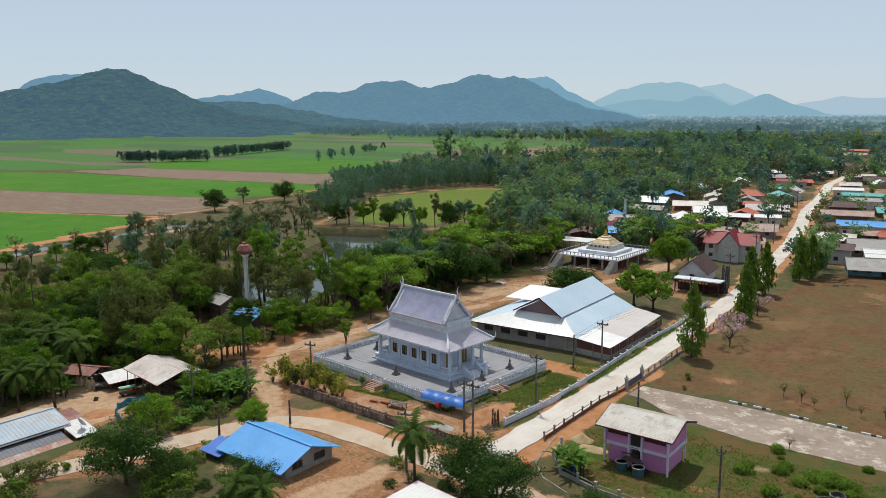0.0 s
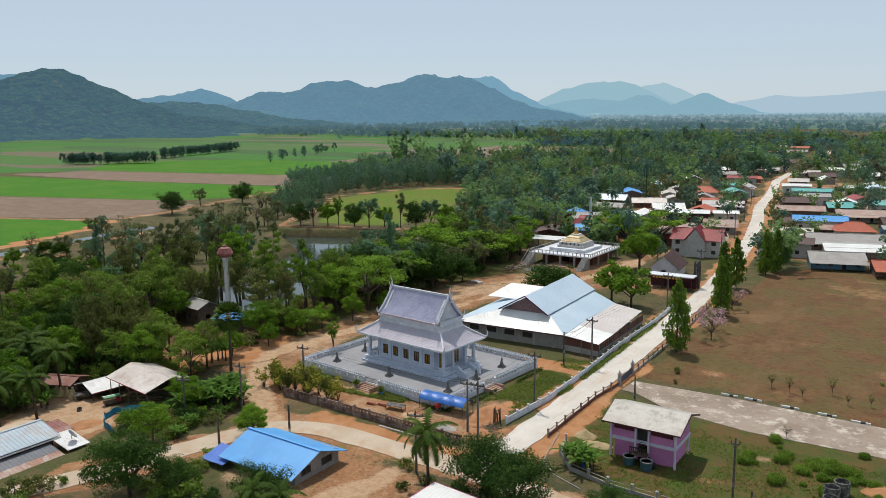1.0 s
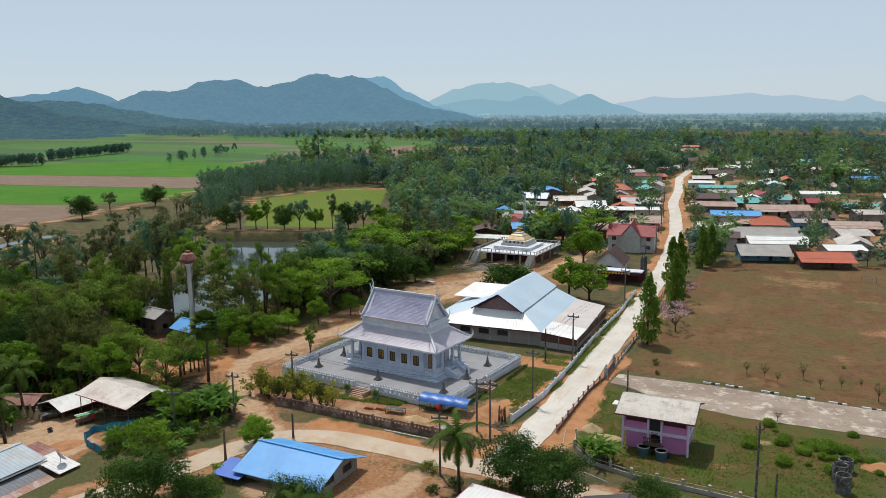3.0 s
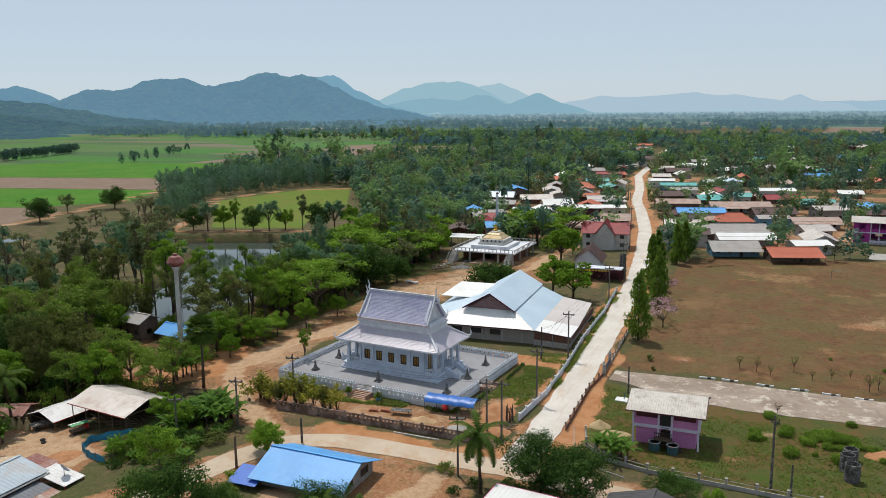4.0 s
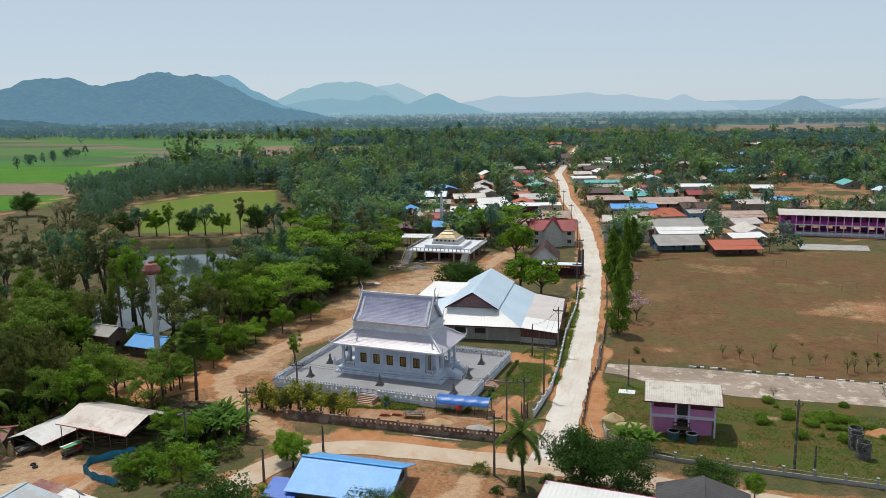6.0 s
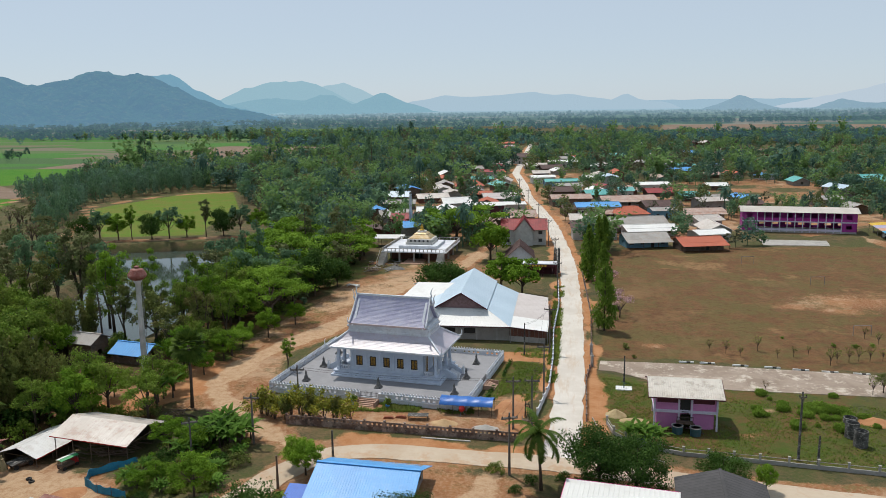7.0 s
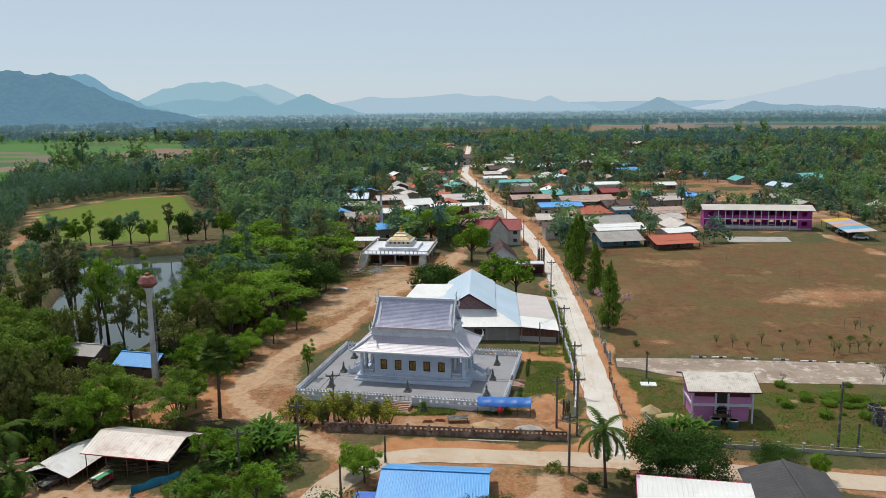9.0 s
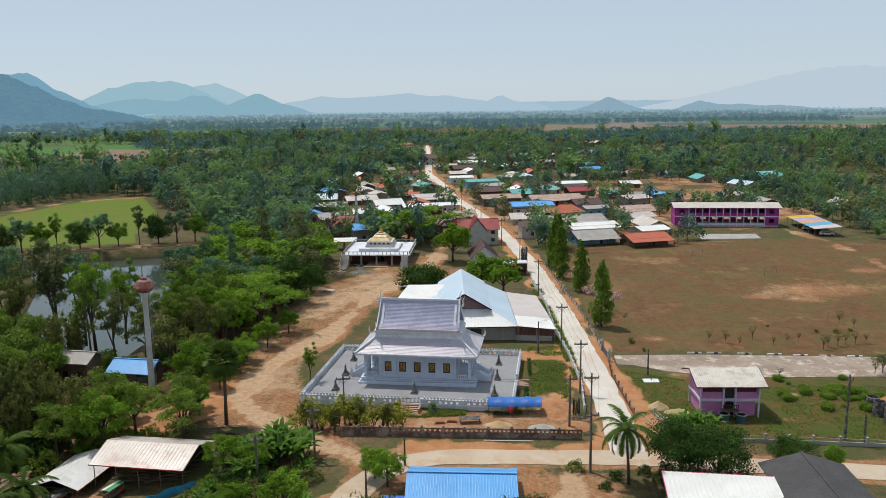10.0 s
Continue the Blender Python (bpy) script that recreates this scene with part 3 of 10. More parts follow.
RICE_C = [(-623, 160.5), (-448.2, 211.6), (-313.2, 249.2), (-289.3, 281), (-307.8, 324.4), (-431.9, 304.8), (-534.5, 296.5), (-659.4, 252.6)]
PLOUGH_D = [(-309.1, 327.3), (-431.4, 307.8), (-550, 305.8), (-533.6, 350.4), (-363.5, 381.7), (-324.8, 350.3)]
RICE_E = [(-363.1, 384.6), (-533.2, 352.5), (-593.5, 409.7), (-535.3, 490.2), (-375.6, 506.1), (-340.4, 444.5)]
TRACKS = [[(-438.2, 133.3), (-349.3, 164.5), (-278.1, 189.4), (-282.9, 232.5), (-295.7, 283.1), (-312.3, 334.7), (-347.5, 447.2)], [(-278.1, 189.4), (-267.3, 173.1), (-257.9, 146.7), (-247, 99)], [(-209.2, 210), (-173.1, 220.9), (-142.2, 230.8), (-124, 234.1)], [(-254.7, 297.2), (-243, 340.6), (-215.3, 359.9)], [(-209.2, 210), (-239.6, 273.9), (-254.7, 297.2)]]

# the woods by the pond
W_NEAR = [(-178, 50), (-112, 74), (-104, 80), (-104.5, 92), (-108, 112), (-128, 112), (-150, 104), (-170, 110), (-236, 100), (-250, 60)]
W_POND = [(-172, 112), (-160, 98), (-128, 104), (-120, 112), (-124, 140), (-134, 162), (-132, 205), (-104, 205), (-103, 140), (-107, 110), (-118, 98)]
# clearings among the woods: small fields, bare ground and far stubble
GLADES = [[(-430, 500), (-262, 530), (-235, 640), (-290, 780), (-420, 800)], [(-214, 500), (-184, 500), (-178, 540), (-212, 545)], [(-190, 430), (-160, 420), (-150, 455), (-185, 470)], [(-330, 420), (-236, 455), (-240, 500), (-330, 480)], [(-150, 700), (-120, 690), (-110, 740), (-150, 740)],
          [(70, 1150), (300, 1130), (430, 1900), (170, 1900)], [(290, 1100), (400, 960), (700, 1150), (700, 1480), (420, 1450)], [(60, 640), (190, 610), (240, 690), (80, 720)], [(95, 330), (135, 310), (140, 345), (100, 352)]]


def gz(x, y):
    """The ground's height: flat, but lower in the hollow by the open sheds."""
    def s(t):
        t = min(max(t, 0.0), 1.0)
        return t * t * (3 - 2 * t)
    return -2.3 * s((-88 - x) / 24) * s((86 - y) / 16)


def axis(stops):
    out = [stops[0][0]]
    for (a, step), (b, _) in zip(stops, stops[1:]):
        n = max(1, round((b - a) / step))
        out += [a + (b - a) * (i + 1) / n for i in range(n)]
    return np.array(out)


gx = axis([(-4800, 300), (-1800, 60), (-900, 16), (-480, 5), (-225, 1.5), (0, 3), (120, 12), (400, 60), (1500, 300), (4800, 1)])
gy = axis([(-900, 60), (0, 8), (40, 1.5), (240, 3), (330, 5), (560, 14), (1200, 60), (2400, 240), (4800, 1)])
X, Y = np.meshgrid(gx, gy)
px, py = X.ravel(), Y.ravel()
wob = vnoise(px * 0.12, py * 0.12, 3.1) * 1.7 + vnoise(px * 0.45, py * 0.45, 7.7) * 0.8


def soft(d, width):
    return np.clip(0.5 + (d + wob * min(1.0, width / 2)) / width, 0, 1)


dirt = np.zeros(px.shape)
for line, half, width in ((ROAD, 3.7, 1.6), (LANE, 3.6, 2.5), (LOOP, 2.8, 3.0)):
    dirt = np.maximum(dirt, soft(half - line_dist(line, px, py), width))
for poly, much in ((YARD, 0.56), (SITE, 0.66), (SHEDYARD, 0.85), (HOUSEYARD, 0.66)):
    dirt = np.maximum(dirt, soft(poly_depth(poly, px, py), 3.5) * much)
for line in TRACKS:
    dirt = np.maximum(dirt, soft(1.9 - line_dist(line, px, py), 1.5))
for bx, by, br in ((11, 157, 17), (20, 158, 10), (-1, 152, 7), (7, 149, 8), (35, 177, 8), (-33, 121, 4), (-20, 92.5, 2.5), (-24, 83.5, 2.5), (-34, 101.3, 3)):
    dirt = np.maximum(dirt, np.clip(0.70 - 0.42 * np.hypot((px - bx) / br, (py - by) / (br * 0.6)), 0, 1))
dirt = np.maximum(dirt, soft(1.6 - line_dist([(41.5, 244), (44.5, 217), (42, 180), (60, 150)], px, py), 3) * 0.85)
lush = soft(poly_depth(PINKPLOT, px, py), 2.0) * np.clip(0.95 - (px + 40) * 0.013, 0.45, 0.95)
lush = np.maximum(lush, soft(3.2 - line_dist([(-57.0, 95.2), (-55.0, 109.0)], px, py), 2.5) * 0.62)
lush = np.maximum(lush, soft(4.5 - line_dist([(-107.8, 105.1), (-103.4, 139.4), (-95.9, 128.3)], px, py), 5) * 0.9)
lush = np.maximum(lush, soft(8 - line_dist([(-106.9, 162.5), (-99.1, 185.6)], px, py), 6) * 0.6)
dirt = np.maximum(dirt, soft(poly_depth([(-121, 80.5), (-121.5, 92), (-112, 91), (-106.5, 82), (-110, 79)], px, py), 4.0) * 0.8)
for line, half in (([(-231, 100), (-233.5, 118), (-238, 142), (-241, 170), (-242.5, 192)], 1.8), ([(-160, 118), (-152, 128)], 1.0), ([(-190, 120), (-205, 128), (-225, 133)], 1.5)):
    dirt = np.maximum(dirt, soft(half - line_dist(line, px, py), 2.0))
VILLAGE_GROUND = [(-118, 236), (-46, 228), (-2, 222), (70, 270), (75, 420), (-40, 470), (-118, 460)]
dirt = np.maximum(dirt, np.where(inside(VILLAGE_GROUND, px, py), np.clip(0.42 + 0.6 * vnoise(px / 17, py / 17, 5.0) + 0.3 * vnoise(px / 6, py / 6, 8.0), 0, 0.75), 0))
dry = soft(poly_depth(PASTURE, px, py), 3.0)
rice = np.zeros(px.shape)
for poly in (RICE_A, RICE_C, RICE_E):
    rice = np.maximum(rice, np.clip(0.5 + poly_depth(poly, px, py) / 3.0, 0, 1))
gplot = np.clip(0.5 + poly_depth(GREENPLOT, px, py) / 4.0, 0, 1)
plough = np.zeros(px.shape)
for poly in (PLOUGH_B, PLOUGH_D):
    plough = np.maximum(plough, np.clip(0.5 + poly_depth(poly, px, py) / 3.0, 0, 1))
FARFIELDS = [(-354.2, 395.1), (-521.3, 361.7), (-762.6, 132.1), (-997.8, 364), (-674, 941.8), (-335.7, 1194.3), (-230.1, 955.5), (-241.8, 617.4), (-316.1, 460)]
farm = np.clip(0.5 + poly_depth(FARFIELDS, px, py) / 20.0, 0, 1)
farm = np.maximum(farm, np.clip(0.5 + poly_depth([(-345, 420), (-520, 380), (-700, 180), (-1500, 500), (-1900, 1100), (-1500, 2600), (-700, 2600), (-380, 1200)], px, py) / 30.0, 0, 1) * 0.9)
for poly in GLADES[:-1]:
    plough = np.maximum(plough, np.clip(0.5 + poly_depth(poly, px, py) / 8.0, 0, 1))
sandy = soft(1.7 - line_dist(LOOP, px, py), 1.8) * 0.9
sandy = np.maximum(sandy, soft(poly_depth(SHEDYARD, px, py) - 1.5, 3.0) * 0.75)
sandy = np.maximum(sandy, soft(2.6 - line_dist([(-57.5, 52), (-57, 60), (-56, 68)], px, py), 3.5) * 0.85)
sandy = np.maximum(sandy, soft(6.0 - line_dist([(-98, 140), (-88, 168)], px, py), 7.0) * 0.55)
ruddy = np.zeros(px.shape)
for line, half in (([(p[0] + 3.1, p[1]) for p in ROAD], 1.1), ([(p[0] - 3.0, p[1]) for p in ROAD], 0.9), (TRACKS[1], 3.0), ([(-64, 111.5), (-51.5, 112.5)], 2.2), ([(-46.5, 74), (-43, 80), (-44.5, 88)], 1.0), ([(-75, 76), (-61, 75.2), (-52, 75)], 1.5), ([(-110, 82), (-104, 92), (-107, 100)], 4.0), ([(-54.5, 86), (-53.5, 93)], 2.2)):
    ruddy = np.maximum(ruddy, soft(half - line_dist(line, px, py), 1.8))
litter = np.zeros(px.shape)
for poly in (W_NEAR, W_POND):
    litter = np.maximum(litter, np.clip(0.5 + poly_depth(poly, px, py) / 8.0, 0, 1))
sink = np.clip((poly_depth(POND, px, py) + 1.0) / 4.0, 0, 1)
ditch = np.clip((3.6 - line_dist(CANAL, px, py)) / 2.5, 0, 1)
pz = -4.4 * sink - 0.8 * ditch + np.array([gz(a, b) for a, b in zip(px, py)])

me = bpy.data.meshes.new("ground")
nx, ny = len(gx), len(gy)
quads = [(j * nx + i, j * nx + i + 1, (j + 1) * nx + i + 1, (j + 1) * nx + i) for j in range(ny - 1) for i in range(nx - 1)]
me.from_pydata(np.column_stack((px, py, pz)).tolist(), [], quads)
for nm, chans in (("cover_a", (dirt, lush, dry)), ("cover_b", (rice, plough, farm)), ("cover_c", (gplot, sink, ditch)), ("cover_d", (sandy, ruddy, litter))):
    att = me.color_attributes.new(nm, "FLOAT_COLOR", "POINT")
    att.data.foreach_set("color", np.column_stack((*chans, np.ones(px.shape))).ravel())
me.update()


def ground_material():
    m, nt, b = nodes_of("ground_cover")

    def chan(nm):
        a = nt.nodes.new("ShaderNodeAttribute")
        a.attribute_name = nm
        s = nt.nodes.new("ShaderNodeSeparateColor")
        nt.links.new(a.outputs["Color"], s.inputs[0])
        return s.outputs

    a, bb, c, e = chan("cover_a"), chan("cover_b"), chan("cover_c"), chan("cover_d")
    big, mid, fine = noise_node(nt, 0.035, 5, 0.7), noise_node(nt, 0.25, 6, 0.72), noise_node(nt, 2.2, 5, 0.75)
    patch = noise_node(nt, 0.09, 6, 0.75)
    clod, speck = noise_node(nt, 0.85, 6, 0.8), noise_node(nt, 4.5, 4, 0.8)

    def edge(mask, spread=0.7):
        s = calc(nt, "ADD", mask, calc(nt, "MULTIPLY", calc(nt, "SUBTRACT", mid, 0.5), spread))
        s = calc(nt, "ADD", s, calc(nt, "MULTIPLY", calc(nt, "SUBTRACT", fine, 0.5), spread * 0.6))
        s = calc(nt, "MULTIPLY", s, calc(nt, "GREATER_THAN", mask, 0.02))
        return remap(nt, s, 0.35, 0.62)

    scrub = mixc(nt, remap(nt, mid, 0.38, 0.62), (0.060, 0.066, 0.030), (0.165, 0.112, 0.058))
    scrub = mixc(nt, remap(nt, patch, 0.42, 0.60), scrub, (0.075, 0.085, 0.028))
    scrub = mixc(nt, remap(nt, fine, 0.45, 0.75, 0, 0.6), scrub, (0.20, 0.13, 0.075))
    earth = mixc(nt, remap(nt, mid, 0.35, 0.68), (0.295, 0.143, 0.066), (0.225, 0.090, 0.037))
    earth = mixc(nt, remap(nt, patch, 0.45, 0.66, 0, 0.75), earth, (0.36, 0.17, 0.075))
    earth = mixc(nt, remap(nt, fine, 0.42, 0.72, 0, 0.55), earth, (0.48, 0.34, 0.22))
    streak = noise_node(nt, 0.55, 5, 0.7, stretch=(0.7, 0.3, 1))
    earth = mixc(nt, remap(nt, streak, 0.52, 0.7, 0, 0.35), earth, (0.54, 0.38, 0.24))
    weeds = calc(nt, "MULTIPLY", remap(nt, noise_node(nt, 0.16, 6, 0.78), 0.56, 0.66), 0.75)
    earth = mixc(nt, weeds, earth, (0.155, 0.150, 0.055))
    earth = mixc(nt, remap(nt, clod, 0.54, 0.68, 0, 0.5), earth, (0.24, 0.115, 0.055))
    earth = mixc(nt, remap(nt, noise_node(nt, 0.06, 5, 0.72), 0.5, 0.62, 0, 0.65), earth, (0.50, 0.35, 0.225))
    earth = mixc(nt, remap(nt, speck, 0.58, 0.7, 0, 0.55), earth, (0.20, 0.12, 0.065))
    grass = mixc(nt, remap(nt, mid, 0.40, 0.60), (0.058, 0.094, 0.013), (0.104, 0.084, 0.029))
    grass = mixc(nt, remap(nt, patch, 0.46, 0.56, 0, 0.85), grass, (0.150, 0.078, 0.036))
    grass = mixc(nt, remap(nt, fine, 0.45, 0.65, 0, 0.4), grass, (0.080, 0.128, 0.020))
    grass = mixc(nt, remap(nt, clod, 0.50, 0.64, 0, 0.7), grass, (0.052, 0.085, 0.014))
    grass = mixc(nt, remap(nt, speck, 0.56, 0.7, 0, 0.6), grass, (0.135, 0.110, 0.045))
    hay = mixc(nt, remap(nt, mid, 0.36, 0.64), (0.180, 0.093, 0.042), (0.122, 0.056, 0.027))
    hay = mixc(nt, remap(nt, patch, 0.44, 0.58, 0, 0.85), hay, (0.118, 0.098, 0.034))
    hay = mixc(nt, remap(nt, big, 0.56, 0.66, 0, 0.85), hay, (0.30, 0.175, 0.085))
    hay = mixc(nt, remap(nt, fine, 0.42, 0.72, 0, 0.5), hay, (0.21, 0.14, 0.072))
    hay = mixc(nt, remap(nt, clod, 0.50, 0.60, 0, 0.7), hay, (0.095, 0.048, 0.023))
    hay = mixc(nt, remap(nt, noise_node(nt, 0.42, 6, 0.8), 0.52, 0.62, 0, 0.65), hay, (0.105, 0.098, 0.034))
    hay = mixc(nt, remap(nt, noise_node(nt, 0.05, 6, 0.75, stretch=(1, 0.45, 1)), 0.52, 0.64, 0, 0.6), hay, (0.20, 0.125, 0.060))
    hay = mixc(nt, remap(nt, speck, 0.56, 0.7, 0, 0.6), hay, (0.25, 0.16, 0.085))
    scrub = mixc(nt, remap(nt, clod, 0.52, 0.66, 0, 0.6), scrub, (0.055, 0.050, 0.022))
    paddy = mixc(nt, remap(nt, mid, 0.3, 0.7), (0.042, 0.158, 0.008), (0.062, 0.186, 0.012))
    paddy = mixc(nt, remap(nt, big, 0.42, 0.6, 0, 0.5), paddy, (0.10, 0.20, 0.02))
    stripes = noise_node(nt, 0.5, 3, 0.6, stretch=(0.12, 1.6, 1))
    tilled = mixc(nt, remap(nt, stripes, 0.35, 0.65), (0.235, 0.170, 0.125), (0.185, 0.130, 0.095))
    tilled = mixc(nt, remap(nt, patch, 0.5, 0.66, 0, 0.6), tilled, (0.28, 0.22, 0.17))
    vor = nt.nodes.new("ShaderNodeTexVoronoi")
    vor.distance, vor.inputs["Scale"].default_value = "CHEBYCHEV", 0.011
    mp = nt.nodes.new("ShaderNodeMapping")
    mp.inputs["Rotation"].default_value, mp.inputs["Scale"].default_value = (0, 0, 0.35), (0.45, 1.6, 1)
    nt.links.new(nt.nodes.new("ShaderNodeNewGeometry").outputs["Position"], mp.inputs[0])
    nt.links.new(mp.outputs[0], vor.inputs["Vector"])
    ramp = nt.nodes.new("ShaderNodeValToRGB")
    ramp.color_ramp.interpolation = "CONSTANT"
    for i, (pos, colr) in enumerate(((0.0, (0.055, 0.175, 0.030)), (0.3, (0.075, 0.165, 0.040)), (0.55, (0.17, 0.135, 0.095)), (0.64, (0.060, 0.125, 0.045)), (0.8, (0.10, 0.155, 0.055)), (0.93, (0.18, 0.15, 0.115)))):
        el = ramp.color_ramp.elements[i] if i < 2 else ramp.color_ramp.elements.new(pos)
        el.position, el.color = pos, (*colr, 1)
    sep = nt.nodes.new("ShaderNodeSeparateColor")
    nt.links.new(vor.outputs["Color"], sep.inputs[0])
    nt.links.new(sep.outputs[0], ramp.inputs[0])
    parcels = mixc(nt, remap(nt, mid, 0.3, 0.7, 0, 0.3), ramp.outputs[0], (0.09, 0.14, 0.045))
    plot = mixc(nt, remap(nt, patch, 0.4, 0.62), (0.105, 0.180, 0.018), (0.150, 0.160, 0.032))
    mud = mixc(nt, remap(nt, mid, 0.4, 0.6), (0.048, 0.046, 0.024), (0.085, 0.064, 0.040))
    sand = mixc(nt, remap(nt, clod, 0.4, 0.62), (0.50, 0.345, 0.215), (0.39, 0.238, 0.135))
    sand = mixc(nt, remap(nt, speck, 0.52, 0.7, 0, 0.5), sand, (0.66, 0.52, 0.37))
    rust = mixc(nt, remap(nt, mid, 0.36, 0.62), (0.38, 0.165, 0.068), (0.47, 0.245, 0.12))
    rust = mixc(nt, remap(nt, speck, 0.54, 0.7, 0, 0.5), rust, (0.25, 0.105, 0.05))
    leafy = mixc(nt, remap(nt, mid, 0.38, 0.6), (0.060, 0.050, 0.022), (0.135, 0.070, 0.034))
    leafy = mixc(nt, remap(nt, clod, 0.48, 0.62, 0, 0.8), leafy, (0.045, 0.060, 0.018))
    leafy = mixc(nt, remap(nt, patch, 0.56, 0.64, 0, 0.8), leafy, (0.26, 0.115, 0.052))
    col = scrub
    for mask, tone, spread in ((bb[2], parcels, 0.2), (e[2], leafy, 0.4), (a[2], hay, 0.5), (a[1], grass, 0.9), (c[0], plot, 0.2), (bb[0], paddy, 0.12), (bb[1], tilled, 0.12), (a[0], earth, 0.8), (e[1], rust, 0.7), (e[0], sand, 0.9), (c[1], mud, 0.2), (c[2], mud, 0.2)):
        col = mixc(nt, edge(mask, spread), col, tone)
    col = mixc(nt, 1.0, col, (TONE, TONE, TONE), "MULTIPLY")
    nt.links.new(col, b.inputs["Base Color"])
    b.inputs["Roughness"].default_value, b.inputs["Specular IOR Level"].default_value = 0.95, 0.15
    bumped(nt, b, calc(nt, "ADD", fine, clod), 0.8, 0.16)
    return m


me.materials.append(ground_material())
ground = tagged(new("ground", me), "flat ground of scrub, red earth, dry pasture and paddy", "ground", kind="structure")


def water_material():
    m, nt, b = nodes_of("pond_water")
    b.inputs["Base Color"].default_value = (0.045, 0.062, 0.052, 1)
    b.inputs["Roughness"].default_value, b.inputs["IOR"].default_value = 0.06, 1.33
    b.inputs["Specular IOR Level"].default_value = 0.6
    bumped(nt, b, noise_node(nt, 0.9, 3, 0.6), 0.06, 0.05)
    return m


WATER = water_material()
solid("water", Shape().add([(x, y, -2.7) for x, y in [(-211.8, 196), (-193.8, 215.8), (-144, 229), (-130.1, 206.8), (-133.1, 161.8), (-121.6, 135.2), (-121.1, 110.6), (-148.1, 101.5), (-174.3, 107.8), (-169.8, 147.1), (-184, 179.3)]], [tuple(range(11))][::1]), WATER, "still green pond reflecting the sky beside the woods", "pond", kind="structure")


def ribbon(line, half, z, ragged=0.15, step=2.0, seed=1, thick=0.25):
    """A strip of road with slightly ragged edges, lying a little proud of the ground."""
    pts, S = [], Shape()
    for (x0, y0), (x1, y1) in zip(line, line[1:]):
        n = max(1, int(math.hypot(x1 - x0, y1 - y0) / step))
        pts += [(x0 + (x1 - x0) * i / n, y0 + (y1 - y0) * i / n) for i in range(n)]
    pts.append(line[-1])
    # smooth the bends
    for _ in range(6):
        pts = [pts[0]] + [((a[0] + 2 * b[0] + c[0]) / 4, (a[1] + 2 * b[1] + c[1]) / 4) for a, b, c in zip(pts, pts[1:], pts[2:])] + [pts[-1]]
    rows = []
    for i, (x, y) in enumerate(pts):
        a, b = pts[max(i - 1, 0)], pts[min(i + 1, len(pts) - 1)]
        d = Vector((b[0] - a[0], b[1] - a[1])).normalized()
        l = half + ragged * noise.noise((x * 0.5, y * 0.5, seed))
        r = half + ragged * noise.noise((x * 0.5, y * 0.5, seed + 9))
        rows.append(((x - d.y * l, y + d.x * l), (x + d.y * r, y - d.x * r)))
    for (l, r) in rows:
        zl, zr = z + gz(*l), z + gz(*r)
        S.v += [(*l, zl - thick), (*l, zl), (*r, zr), (*r, zr - thick)]
    for i in range(len(rows) - 1):
        k = 4 * i
        S.f += [(k + 1, k + 2, k + 6, k + 5), (k, k + 1, k + 5, k + 4), (k + 2, k + 3, k + 7, k + 6)]
    return S


solid("road", ribbon(ROAD, 2.15, 0.10, 0.5, seed=2), ROAD_MAT, "long pale concrete village road with dusty edges", "road", kind="structure")
solid("road", ribbon(LANE, 2.0, 0.07, 0.4, seed=4), LANE_MAT, "narrow dusty concrete lane crossing before the temple", "road", kind="structure")
solid("water", ribbon([(-237.5, 99), (-238.5, 102.9), (-241.3, 115), (-245.8, 140.6), (-249, 170.1), (-249.5, 186.8)], 3.2, -0.28, 0.5, seed=6, thick=0.05), WATER, "narrow canal of still water beside the paddies", "canal", kind="structure")
solid("pavement", Shape().prism([(-42.4, 106.8), (-39.9, 106.4), (-35.1, 103.1), (-29.4, 101.4), (-22.9, 100), (-8, 99.9), (29.2, 99), (28.8, 107.7), (2.1, 109.2), (-9.2, 110.1), (-27.6, 111.5), (-42, 111.5)], -0.2, 0.06), APRON, "worn concrete apron with pale patches beside the pasture", "pavement", kind="structure")
solid("pavement", Shape().prism([(8.7, 224.8), (27.2, 225.5), (28.7, 234.1), (9.6, 234.9)], -0.2, 0.08), CONCRETE, "bare concrete court in front of the school", "pavement", kind="structure")


